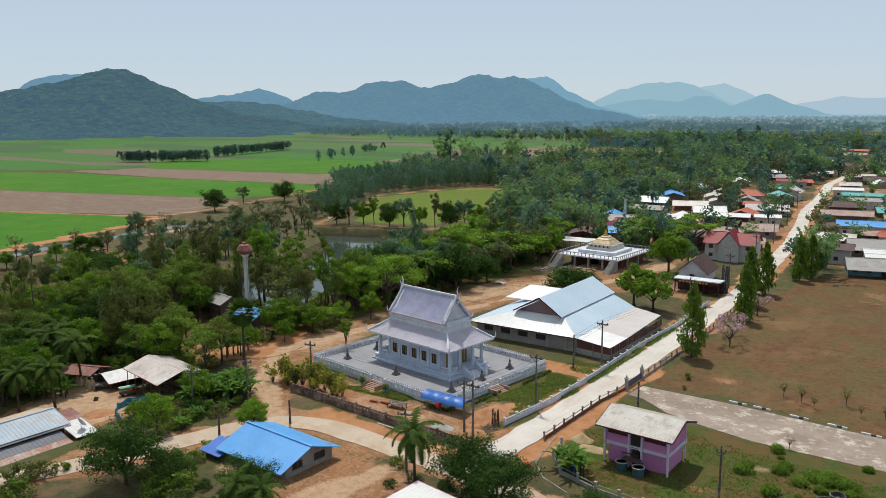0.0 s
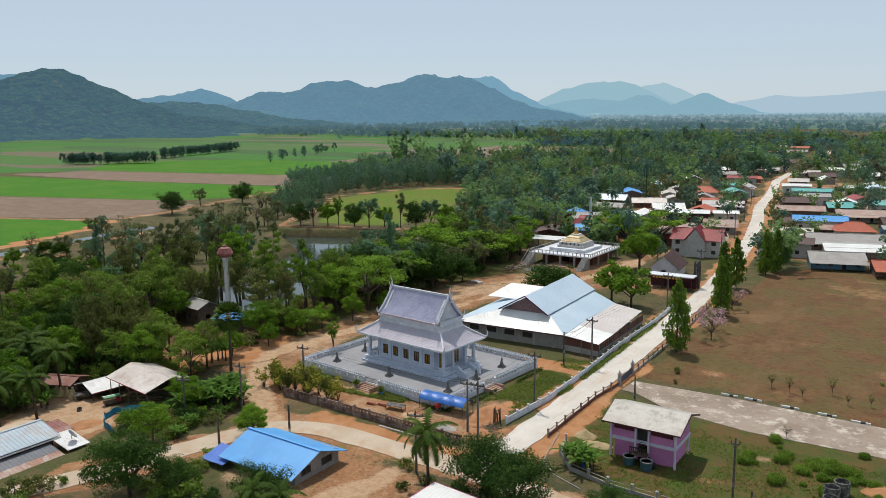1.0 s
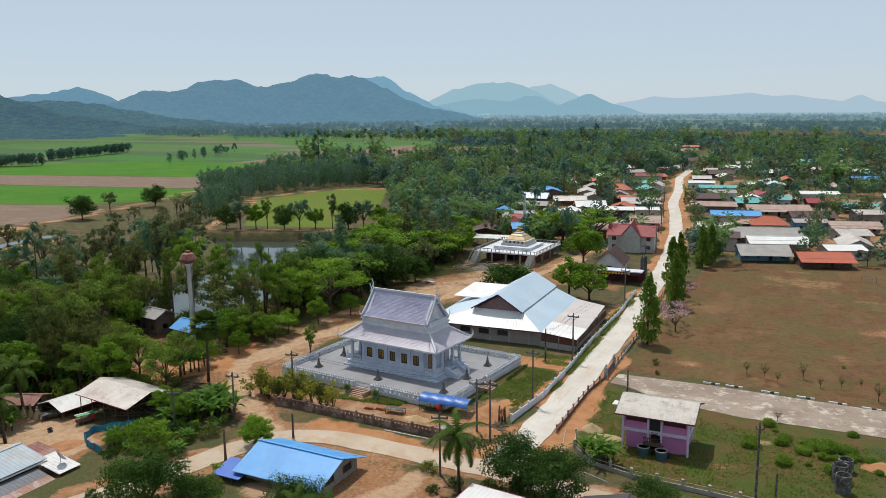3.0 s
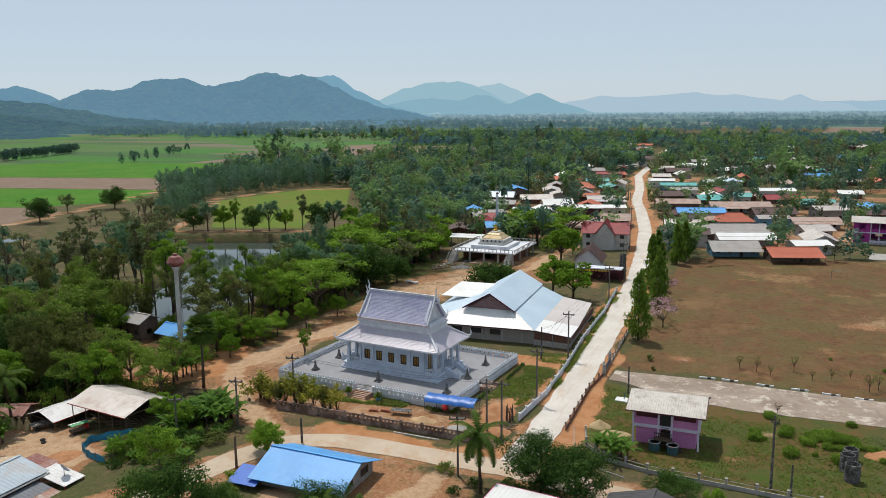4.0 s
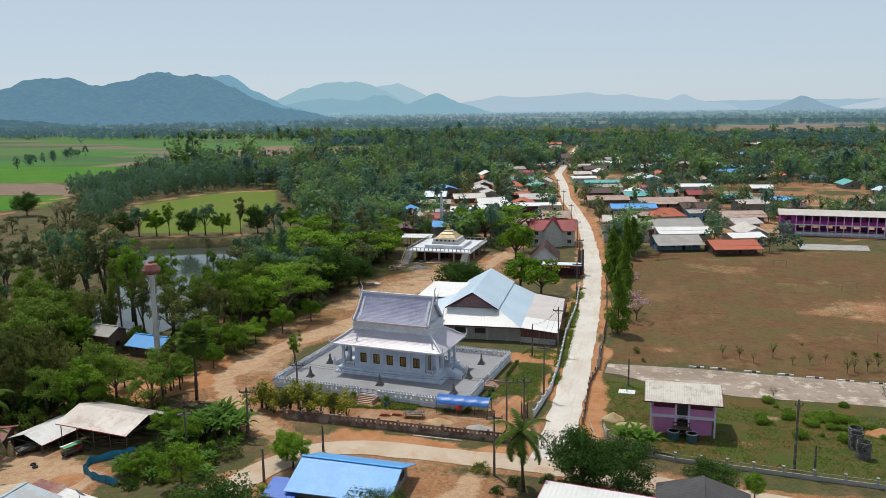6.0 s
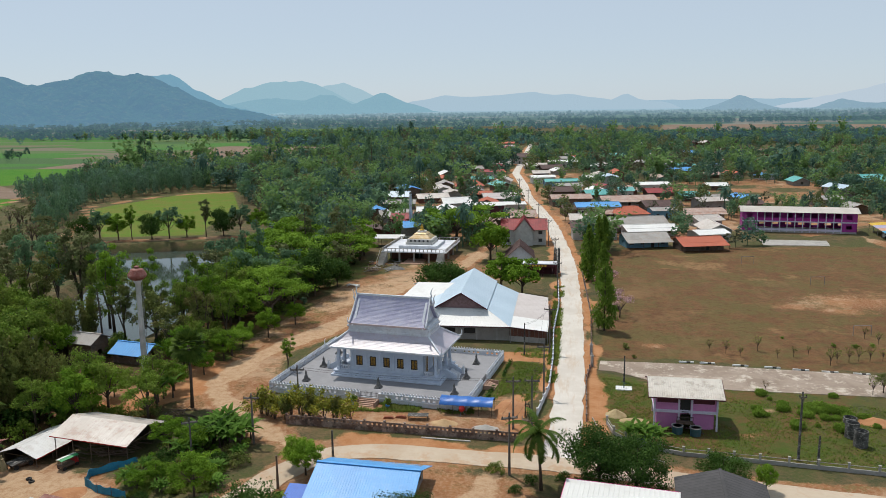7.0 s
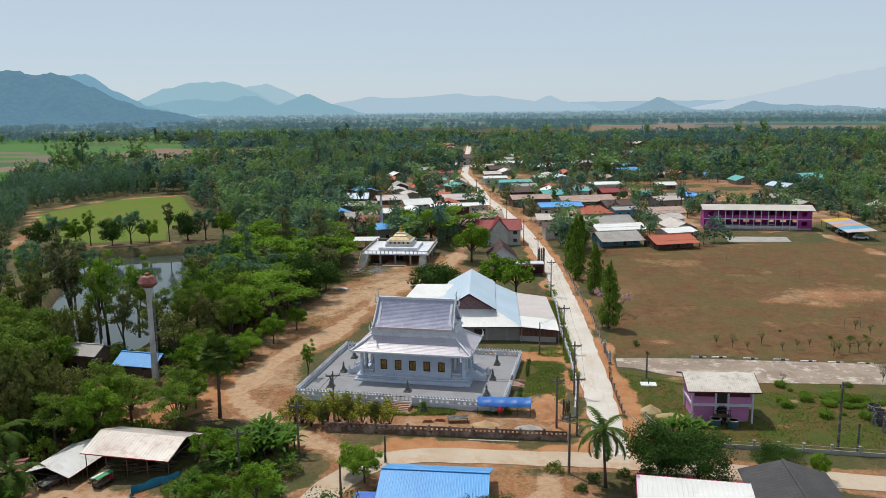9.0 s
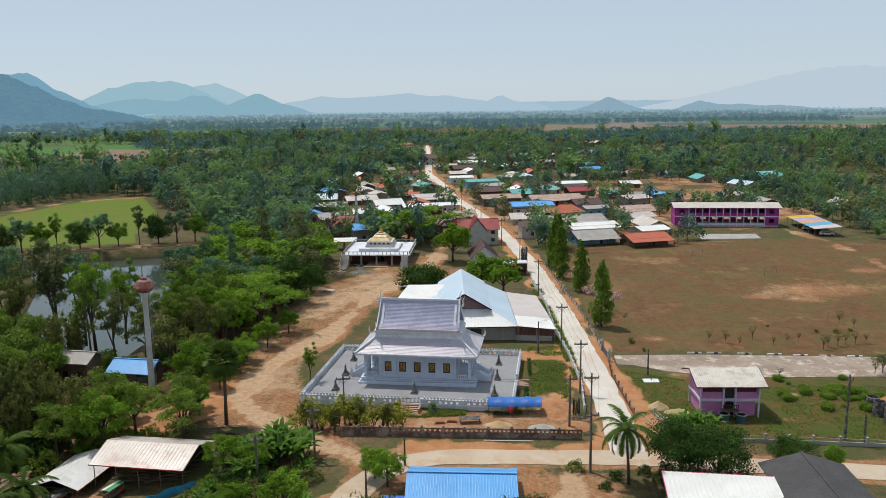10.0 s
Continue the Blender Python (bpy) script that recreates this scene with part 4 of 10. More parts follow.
# ---- hills ----
def hill(crest, reach, seed, material, label, step=26.0, crown=5.0):
    """A wooded ridge along its summits (x, y, height): slopes broken by spurs and gullies, tree crowns on top."""
    c = np.array(crest, float)
    x0, y0 = c[:, 0].min() - reach * 1.3, c[:, 1].min() - reach * 1.3
    nx, ny = int((np.ptp(c[:, 0]) + reach * 2.6) / step) + 1, int((np.ptp(c[:, 1]) + reach * 2.6) / step) + 1
    X, Y = np.meshgrid(x0 + step * np.arange(nx), y0 + step * np.arange(ny))
    spur = 1 + 0.42 * vnoise(X / (reach * 0.36), Y / (reach * 0.36), seed) + 0.2 * vnoise(X / (reach * 0.13), Y / (reach * 0.13), seed + 2)
    axis_u = (c[-1, :2] - c[0, :2]) / np.linalg.norm(c[-1, :2] - c[0, :2])
    U, W = (X - c[0, 0]) * axis_u[0] + (Y - c[0, 1]) * axis_u[1], (Y - c[0, 1]) * axis_u[0] - (X - c[0, 0]) * axis_u[1]
    cu, cw = (c[:, :2] - c[0, :2]) @ axis_u, (c[:, 1] - c[0, 1]) * axis_u[0] - (c[:, 0] - c[0, 0]) * axis_u[1]
    past = np.maximum(0, np.maximum(-U, U - cu[-1]))
    d = np.hypot(W - np.interp(U, cu, cw), past * 2.2) / (reach * spur)
    wander = vnoise(X / (reach * 0.5), Y / (reach * 0.5), seed + 7) * 0.5 * np.minimum(1, d) * 0.35 * reach
    Z = np.interp(U + wander, cu, c[:, 2]) * np.exp(-(1.75 * d) ** 1.5)
    lift = np.clip(Z / 30, 0, 1)
    Z += lift * crown * (0.8 * vnoise(X / 33, Y / 33, seed + 4) + 0.7 * vnoise(X / 15, Y / 15, seed + 5) + 0.6 * vnoise(X / 8, Y / 8, seed + 6))
    Z = Z * (1 + 8 / Z.max()) - 8
    verts = np.column_stack((X.ravel(), Y.ravel(), Z.ravel()))
    k = (np.arange(ny - 1)[:, None] * nx + np.arange(nx - 1)[None, :]).ravel()
    quads = np.column_stack((k, k + 1, k + nx + 1, k + nx))
    quads = quads[Z.ravel()[quads].max(axis=1) > -3]
    return tagged(new("hill", quad_mesh("hill", verts, quads, material)), label, "hill", kind="structure")


# ---- trees ----
LOD = {"far": False}  # trees beyond about 170 m are built of fewer, larger leaves


def leaf_quads(S, centre, spread, count, size, rng, shell=0.55, flat=0.0, droop=0.0):
    """Small leaf clumps scattered through one lobe of a crown."""
    if LOD["far"]:
        count, size = int(count * 0.40), size * 1.65
    if count < 1:
        return
    g = np.random.RandomState(rng.randrange(1 << 30))
    d = g.normal(size=(count, 3))
    d /= np.linalg.norm(d, axis=1, keepdims=True)
    r = shell + (1 - shell) * g.random_sample((count, 1))
    p = np.array(centre, float) + d * np.array(spread, float) * r
    nrm = d * 0.8 + g.uniform((-0.8, -0.8, -0.3), (0.8, 0.8, 1.1), (count, 3))
    nrm /= np.linalg.norm(nrm, axis=1, keepdims=True)
    nrm = nrm * (1 - flat) + np.array((0, 0, 1.0)) * flat
    nrm /= np.linalg.norm(nrm, axis=1, keepdims=True)
    a = np.cross(nrm, g.uniform(-1, 1, (count, 3)))
    a /= np.linalg.norm(a, axis=1, keepdims=True) + 1e-9
    b = np.cross(nrm, a)
    s = size * g.uniform(0.6, 1.35, (count, 1))
    t = s * g.uniform(0.5, 0.85, (count, 1))
    tip = np.column_stack((np.zeros((count, 2)), -droop * s))
    q = np.stack((p - a * s, p + b * t + nrm * s * 0.15, p + a * s + tip, p - b * t), axis=1)
    k = len(S.v)
    S.v += [tuple(v) for v in q.reshape(-1, 3).tolist()]
    S.f += [(k + 4 * i, k + 4 * i + 1, k + 4 * i + 2, k + 4 * i + 3) for i in range(count)]


def limbs(S, rng, base_h, top, spread, count, r):
    """Limbs from the trunk's upper part; returns their ends."""
    ends = []
    for i in range(count):
        a = 2 * math.pi * (i + rng.random() * 0.7) / count
        z0 = base_h * rng.uniform(0.75, 1.15)
        rad = spread * rng.uniform(0.55, 1.0)
        z1 = z0 + (top - z0) * rng.uniform(0.35, 0.95)
        p0, p2 = Vector((0, 0, z0)), Vector((math.cos(a) * rad, math.sin(a) * rad, z1))
        p1 = p0.lerp(p2, 0.5) + Vector((rng.uniform(-0.3, 0.3), rng.uniform(-0.3, 0.3), (z1 - z0) * 0.12))
        S.tube([p0, p1, p2], [r * 0.55, r * 0.34, r * 0.1], 5, False)
        ends.append(p2)
    return ends


TREE_BANK = {}


def grow(kind, variant):
    """The trunk and crown meshes of one kind of tree; heights and widths as drawn, later scaled."""
    key = (kind, variant)
    if key in TREE_BANK:
        return TREE_BANK[key]
    rng = random.Random(sum(map(ord, kind)) * 31 + variant)
    T, C, stems = Shape(), Shape(), []
    mat_c = LEAF_MID
    LOD["far"] = variant >= 3
    if kind in ("broad", "mango", "olive", "bright"):
        h, w = {"broad": (9, 3.6), "mango": (7.5, 3.9), "olive": (8.5, 3.3), "bright": (8, 3.4)}[kind]
        h *= rng.uniform(0.9, 1.1)
        bole = h * (0.3 if kind != "mango" else 0.2)
        T.tube([(0, 0, -0.3), (0.05, 0, bole), (0.15, 0.1, h * 0.62), (0.1, 0.1, h * 0.85)], [0.24, 0.18, 0.11, 0.03], 7)
        ends = limbs(T, rng, bole, h * 0.85, w * 0.85, 9, 0.2)
        dense = {"broad": 350, "mango": 620, "olive": 260, "bright": 350}[kind]
        if kind == "bright":
            ends += [Vector((math.cos(1.05 * q) * w * 0.7, math.sin(1.05 * q) * w * 0.7, h * (0.46 if q < 6 else 0.66))) for q in range(9)]
        if kind == "mango":
            ends += [Vector((math.cos(1.26 * q) * w * 0.62, math.sin(1.26 * q) * w * 0.62, h * (0.34 if q < 5 else 0.56))) for q in range(10)]
        for e in ends + [Vector((rng.uniform(-1, 1), rng.uniform(-1, 1), h * 0.86)), Vector((0, 0, h * 0.7)), Vector((rng.uniform(-1.3, 1.3), rng.uniform(-1.3, 1.3), h * 0.78))]:
            r = w * (rng.uniform(0.30, 0.44) if kind != "mango" else rng.uniform(0.42, 0.54))
            share = (0.5, 0.28, 0.22)
            for part_of in share:
                o = Vector((rng.uniform(-1, 1), rng.uniform(-1, 1), rng.uniform(-0.5, 0.8))) * (r * 0.75)
                q = r * rng.uniform(0.6, 0.95)
                leaf_quads(C, e + o, (q, q, q * rng.uniform(0.5, 0.75)), int(dense * part_of), 0.115 if kind == "mango" else 0.15, rng, 0.45)
        mat_c = {"broad": LEAF_MID, "mango": LEAF_DARK, "olive": LEAF_OLIVE, "bright": LEAF_BRIGHT}[kind]
    elif kind == "tall":
        h = 18.0 * rng.uniform(0.92, 1.08)
        T.tube([(0, 0, -0.3), (0.1, 0, h * 0.16), (0.2, 0.1, h * 0.3)], [0.34, 0.28, 0.22], 7)
        for s in range(4):
            a = s * 1.57 + rng.uniform(-0.5, 0.5)
            top = Vector((math.cos(a) * rng.uniform(1.6, 3.0), math.sin(a) * rng.uniform(1.6, 3.0), h * rng.uniform(0.78, 0.98)))
            fork = Vector((0.2, 0.1, h * rng.uniform(0.2, 0.34)))
            mid = fork.lerp(top, 0.5) + Vector((rng.uniform(-0.6, 0.6), rng.uniform(-0.6, 0.6), 0))
            T.tube([fork, mid, top], [0.2, 0.14, 0.04], 6, False)
            for k in range(7):
                q = 0.3 + 0.72 * (k + rng.random()) / 7
                p = fork.lerp(mid, q * 2) if q < 0.5 else mid.lerp(top, q * 2 - 1)
                b = rng.uniform(0, 6.3)
                e = p + Vector((math.cos(b), math.sin(b), 0.45)) * rng.uniform(0.7, 1.9)
                T.tube([p, e], [0.06, 0.015], 4, False)
                r = rng.uniform(0.95, 1.6)
                leaf_quads(C, e, (r, r, r * 0.75), 200, 0.175, rng, 0.3, droop=0.4)
        mat_c = (LEAF_OLIVE, LEAF_MID, LEAF_BRIGHT)[variant % 3]
    elif kind == "rain":
        h, w = 8.5, 7.0
        T.tube([(0, 0, -0.3), (0.1, 0, 2.2), (0.3, 0.1, 4.2)], [0.42, 0.34, 0.22], 8)
        for e in limbs(T, rng, 3.4, 7.8, w * 0.95, 13, 0.36) + [Vector((rng.uniform(-2.5, 2.5), rng.uniform(-2.5, 2.5), 8.0)) for _ in range(4)]:
            r = rng.uniform(1.9, 2.8)
            leaf_quads(C, (e.x, e.y, max(e.z, 5.6) + rng.uniform(-0.3, 0.8)), (r, r, r * 0.3), 330, 0.17, rng, 0.15, flat=0.4)
        mat_c = LEAF_BRIGHT
    elif kind == "euca":
        h = 13 * rng.uniform(0.9, 1.1)
        T.tube([(0, 0, -0.3), (0.1, 0.05, h * 0.4), (0.2, -0.1, h * 0.7), (0.1, 0, h)], [0.17, 0.13, 0.08, 0.02], 6)
        for k in range(13):
            z = h * (0.38 + 0.6 * k / 13)
            a, r = rng.uniform(0, 6.3), 1.7 * (1.25 - k / 14)
            e = Vector((math.cos(a) * r, math.sin(a) * r, z + 0.5))
            T.tube([(0.1, 0, z - 0.5), e], [0.05, 0.012], 4, False)
            leaf_quads(C, e, (1.0, 1.0, 0.8), 125, 0.16, rng, 0.05, droop=0.8)
        mat_c = LEAF_MID if variant % 2 else LEAF_OLIVE
    elif kind == "bare":
        h = 9 * rng.uniform(0.85, 1.15)
        T.tube([(0, 0, -0.3), (0.1, 0, h * 0.35), (0.25, 0.1, h * 0.7), (0.3, 0.1, h)], [0.16, 0.12, 0.07, 0.015], 6)
        for e in limbs(T, rng, h * 0.35, h, 2.4, 14, 0.14):
            for _ in range(4):
                tip = e + Vector((rng.uniform(-1, 1), rng.uniform(-1, 1), rng.uniform(0.1, 1.2)))
                T.tube([e * 0.85 + Vector((0, 0, e.z * 0.12)), tip], [0.025, 0.006], 3, False)
                leaf_quads(C, tip, (0.7, 0.7, 0.6), 9, 0.16, rng, 0.0)
        mat_c = LEAF_DRY if variant % 2 == 0 else LEAF_OLIVE
    elif kind == "mast":
        h = 11.0
        T.tube([(0, 0, -0.3), (0, 0, h * 0.5), (0.05, 0, h)], [0.16, 0.11, 0.02], 6)
        for k in range(46):
            z = 0.9 + (h - 0.6) * k / 46
            r = 1.95 * math.sin(math.pi * min(1, 0.28 + 0.72 * k / 46)) ** 0.8 + 0.15
            a = rng.uniform(0, 6.3)
            leaf_quads(C, (math.cos(a) * r * 0.55, math.sin(a) * r * 0.55, z), (r * 0.62, r * 0.62, 0.75), 62, 0.2, rng, 0.3, droop=1.6)
        mat_c = LEAF_MAST
    elif kind == "blossom":
        h = 4.6
        T.tube([(0, 0, -0.2), (0.1, 0, 1.3), (0.2, 0, 2.2)], [0.14, 0.11, 0.07], 6)
        for e in limbs(T, rng, 1.3, h, 2.8, 11, 0.12):
            leaf_quads(C, e, (0.9, 0.9, 0.6), 55, 0.15, rng, 0.1)
        mat_c = LEAF_PINK
    elif kind == "bamboo":
        for k in range(26):
            a, lean = rng.uniform(0, 6.3), rng.uniform(0.6, 2.6)
            h = rng.uniform(6, 9.5)
            tip = Vector((math.cos(a) * lean, math.sin(a) * lean, h))
            mid = Vector((math.cos(a) * lean * 0.35, math.sin(a) * lean * 0.35, h * 0.6))
            T.tube([(math.cos(a) * 0.5, math.sin(a) * 0.5, -0.2), mid, tip], [0.05, 0.04, 0.012], 4, False)
            for q in (0.45, 0.62, 0.8, 1.0):
                leaf_quads(C, Vector((math.cos(a) * lean * 0.3, math.sin(a) * lean * 0.3, 0)).lerp(tip, q), (0.75, 0.75, 0.9), 34, 0.2, rng, 0.0, droop=1.0)
        mat_c = LEAF_OLIVE
    elif kind == "shrub":
        for k in range(7):
            a, r = rng.uniform(0, 6.3), rng.uniform(0, 0.9)
            e = Vector((math.cos(a) * r, math.sin(a) * r, rng.uniform(0.5, 1.5)))
            T.tube([(0, 0, -0.1), e], [0.04, 0.01], 4, False)
            leaf_quads(C, e, (0.75, 0.75, 0.6), 60, 0.15, rng, 0.2)
        mat_c = (LEAF_MID, LEAF_OLIVE, LEAF_BRIGHT)[variant % 3]
    elif kind == "thicket":
        for k in range(16):
            a, r = 2.4 * k, 1.9 * math.sqrt(k / 16) + rng.uniform(-0.2, 0.2)
            e = Vector((math.cos(a) * r, math.sin(a) * r, rng.uniform(0.55, 2.3) * (1.15 - 0.3 * r)))
            if k == 0:
                T.tube([(0, 0, -0.1), e], [0.08, 0.03], 6, False)
            q = rng.uniform(0.6, 0.95)
            leaf_quads(C, e, (q, q, q * 0.8), 62, 0.15, rng, 0.35)
        mat_c = (LEAF_MID, LEAF_DARK, LEAF_OLIVE)[variant % 3]
    elif kind == "yellow":
        for k in range(9):
            a, r = rng.uniform(0, 6.3), rng.uniform(0.2, 1.3)
            e = Vector((math.cos(a) * r, math.sin(a) * r, rng.uniform(1.0, 3.2)))
            T.tube([(0, 0, -0.1), e], [0.05, 0.012], 4, False)
            leaf_quads(C, e, (0.8, 0.8, 0.8), 45, 0.15, rng, 0.1)
        mat_c = LEAF_YELLOW
    elif kind == "coconut":
        h = 6.6
        T.tube([(0, 0, -0.3), (0.15, 0.1, h * 0.4), (0.4, 0.15, h * 0.8), (0.5, 0.2, h)], [0.24, 0.16, 0.14, 0.15], 8)
        top = Vector((0.5, 0.2, h))
        for k in range(18):
            a = 2.4 * k
            up = 1.25 - 1.9 * k / 18
            frond(C, top, a, up, rng.uniform(3.4, 4.4), rng)
        mat_c = LEAF_PALM
    elif kind == "sugar":
        h = 9.0
        T.tube([(0, 0, -0.3), (0.1, 0.05, h * 0.5), (0.05, 0.1, h)], [0.28, 0.2, 0.19], 8)
        for k in range(48):
            a, up = 2.4 * k, 1.4 - 2.5 * k / 48
            fan(C, Vector((0.05, 0.1, h)), a, up, rng)
        mat_c = LEAF_PALM
    elif kind == "banana":
        for s in range(5):
            a, r = s * 1.4, (0.0 if s == 0 else 1.1)
            base = Vector((math.cos(a) * r, math.sin(a) * r, 0))
            hh = rng.uniform(0.7, 1.3)
            stems.append(Shape().tube([base + Vector((0, 0, -0.2)), base + Vector((0.05, 0, hh))], [0.13, 0.09], 6))
            for k in range(9):
                blade(C, base + Vector((0.05, 0, hh)), 2.4 * k + s, 1.50 - 0.75 * k / 9, rng.uniform(1.9, 2.8), rng)
        mat_c = LEAF_BANANA
    # far trees swap to leaf colours that carry painted haze
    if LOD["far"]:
        mat_c = {"leaf_mid": LEAF_HAZE_WOOD, "leaf_olive": LEAF_HAZE_OLIVE}.get(mat_c.name, mat_c)
    LOD["far"] = False
    if kind == "banana":
        tr = [b.mesh("stem", BARK, True) for b in stems]
    else:
        tr = [T.mesh("trunk", BARK, True)]
    cr = C.mesh("crown", mat_c)
    TREE_BANK[key] = (tr, cr)
    return tr, cr


def frond(S, top, a, up, length, rng):
    """One feathered palm frond, bending down."""
    d = Vector((math.cos(a), math.sin(a), 0))
    pts, ang = [top.copy()], up
    for i in range(7):
        pts.append(pts[-1] + (d * math.cos(ang) + Vector((0, 0, 1)) * math.sin(ang)) * (length / 7))
        ang -= 0.26
    side = Vector((-d.y, d.x, 0))
    for i in range(7):
        for q in (0.0, 0.17, 0.33, 0.5, 0.67, 0.83):
            p = pts[i].lerp(pts[i + 1], q)
            w = 0.62 * math.sin(math.pi * min(0.97, (i + q + 1) / 8.2)) + 0.10
            step = (pts[i + 1] - pts[i]) * 0.26
            for sgn in (-1, 1):
                tip = p + side * sgn * w + (pts[i + 1] - pts[i]).normalized() * w * 0.5 - Vector((0, 0, w * rng.uniform(0.35, 0.7)))
                k = len(S.v)
                S.v += [tuple(p), tuple(p + step), tuple(tip)]
                S.f.append((k, k + 1, k + 2))


def fan(S, top, a, up, rng):
    """One round fan leaf of a sugar palm on its stalk."""
    d = Vector((math.cos(a) * math.cos(up), math.sin(a) * math.cos(up), math.sin(up)))
    side = d.cross(Vector((0, 0, 1))).normalized()
    c = top + d * rng.uniform(1.0, 1.6)
    for k in range(13):
        b = -1.5 + 3.0 * k / 12
        v = d * math.cos(b) + side * math.sin(b)
        tip = c + v * rng.uniform(1.25, 1.6) - Vector((0, 0, 0.25))
        w = side.cross(d) * 0.02 + (d * -math.sin(b) + side * math.cos(b)) * 0.13
        n = len(S.v)
        S.v += [tuple(c), tuple(c.lerp(tip, 0.6) + w), tuple(tip), tuple(c.lerp(tip, 0.6) - w)]
        S.f.append((n, n + 1, n + 2, n + 3))


def blade(S, base, a, up, length, rng):
    """One broad arching banana leaf, folded along its rib."""
    d = Vector((math.cos(a), math.sin(a), 0))
    side = Vector((-d.y, d.x, 0))
    p, ang = base.copy(), up
    rows = []
    for i in range(6):
        w = 0.25 * math.sin(math.pi * (i + 0.35) / 5.6)
        rows.append((p - side * w + Vector((0, 0, w * 0.35)), p.copy(), p + side * w + Vector((0, 0, w * 0.35))))
        p = p + (d * math.cos(ang) + Vector((0, 0, 1)) * math.sin(ang)) * (length / 5)
        ang -= 0.30
    k = len(S.v)
    for r in rows:
        S.v += [tuple(q) for q in r]
    for i in range(5):
        n = k + 3 * i
        S.f += [(n, n + 1, n + 4, n + 3), (n + 1, n + 2, n + 5, n + 4)]


TREE_WORDS = {
    "broad": ("tree", "leafy green broadleaf tree in the woods", "tree"), "mango": ("mango_tree", "dense dark green round-crowned mango tree", "tree"),
    "olive": ("tree", "thin-leaved olive green tree on dry ground", "tree"), "bright": ("tree", "fresh bright green leafy tree", "tree"),
    "tall": ("tree", "tall open many-stemmed tree on the pond bank", "tree"), "rain": ("rain_tree", "wide flat-topped bright green rain tree", "tree"), "euca": ("eucalyptus", "tall slender eucalyptus with drooping leaves", "tree"),
    "bare": ("bare_tree", "nearly leafless brown tree of the dry season", "tree"), "mast": ("mast_tree", "tall columnar weeping mast tree by the road", "tree"),
    "blossom": ("blossom_tree", "low spreading tree with pale pink blossom", "tree"), "bamboo": ("bamboo_clump", "feathery yellow-green bamboo clump", "bamboo"),
    "shrub": ("shrub", "low leafy green shrub", "shrub"), "thicket": ("thicket", "tangled green undergrowth thicket among the trees", "shrub"), "yellow": ("flowering_shrub", "shrub with yellow flowers by the old wall", "shrub"),
    "coconut": ("coconut_palm", "coconut palm with arching feathered fronds", "palm"), "sugar": ("sugar_palm", "sugar palm with round fan leaves", "palm"),
    "banana": ("banana_plant", "clump of broad-leaved banana plants", "plant")}
PLACED = []


def plant(kind, x, y, scale=1.0, tall=1.0, variant=None, turn=None, label=""):
    v = RNG.randrange(3) if variant is None else variant
    if math.hypot(x + 35, y + 10) > 165:
        v += 3
    tr, cr = grow(kind, v)
    name, words, cat = TREE_WORDS[kind]
    m = Matrix.LocRotScale((x, y, gz(x, y)), Euler((0, 0, RNG.uniform(0, 6.3) if turn is None else turn)), (scale, scale, scale * tall))
    ob = thing(name, m, label or words, cat, group=cat + "s around the temple")
    for nm, data in [("stem" if kind == "banana" else "trunk", d) for d in tr] + [("crown", cr)]:
        p = new(nm, data)
        p.parent = ob
    PLACED.append((x, y))
    return ob


KEEP_OFF = []  # circles (x, y, r) that stay clear


def open_ground(x, y):
    """Which numpy points lie clear of roads, yards, fields and houses."""
    ok = (line_dist(ROAD, x, y) > np.where(y > 300, 4.6, 6)) & (line_dist(LANE, x, y) > 4.2) & (line_dist(LOOP, x, y) > 4.5)
    for t in TRACKS:
        ok &= line_dist(t, x, y) > 3
    for poly in CLEAR:
        ok &= ~inside(poly, x, y)
    for a, b, r in KEEP_OFF:
        ok &= np.hypot(x - a, y - b) > r
    return ok


def scatter(poly, count, kinds, gap, size=(0.75, 1.15), seed=1):
    rng = random.Random(seed)
    xs, ys = [p[0] for p in poly], [p[1] for p in poly]
    x = np.array([rng.uniform(min(xs), max(xs)) for _ in range(count * 30)])
    y = np.array([rng.uniform(min(ys), max(ys)) for _ in range(count * 30)])
    ok = inside(poly, x, y) & open_ground(x, y)
    done = 0
    for a, b in zip(x[ok].tolist(), y[ok].tolist()):
        if done < count and all(math.hypot(a - c, b - d) > gap for c, d in PLACED):
            plant(rng.choice(kinds), a, b, rng.uniform(*size), rng.uniform(0.9, 1.15))
            done += 1


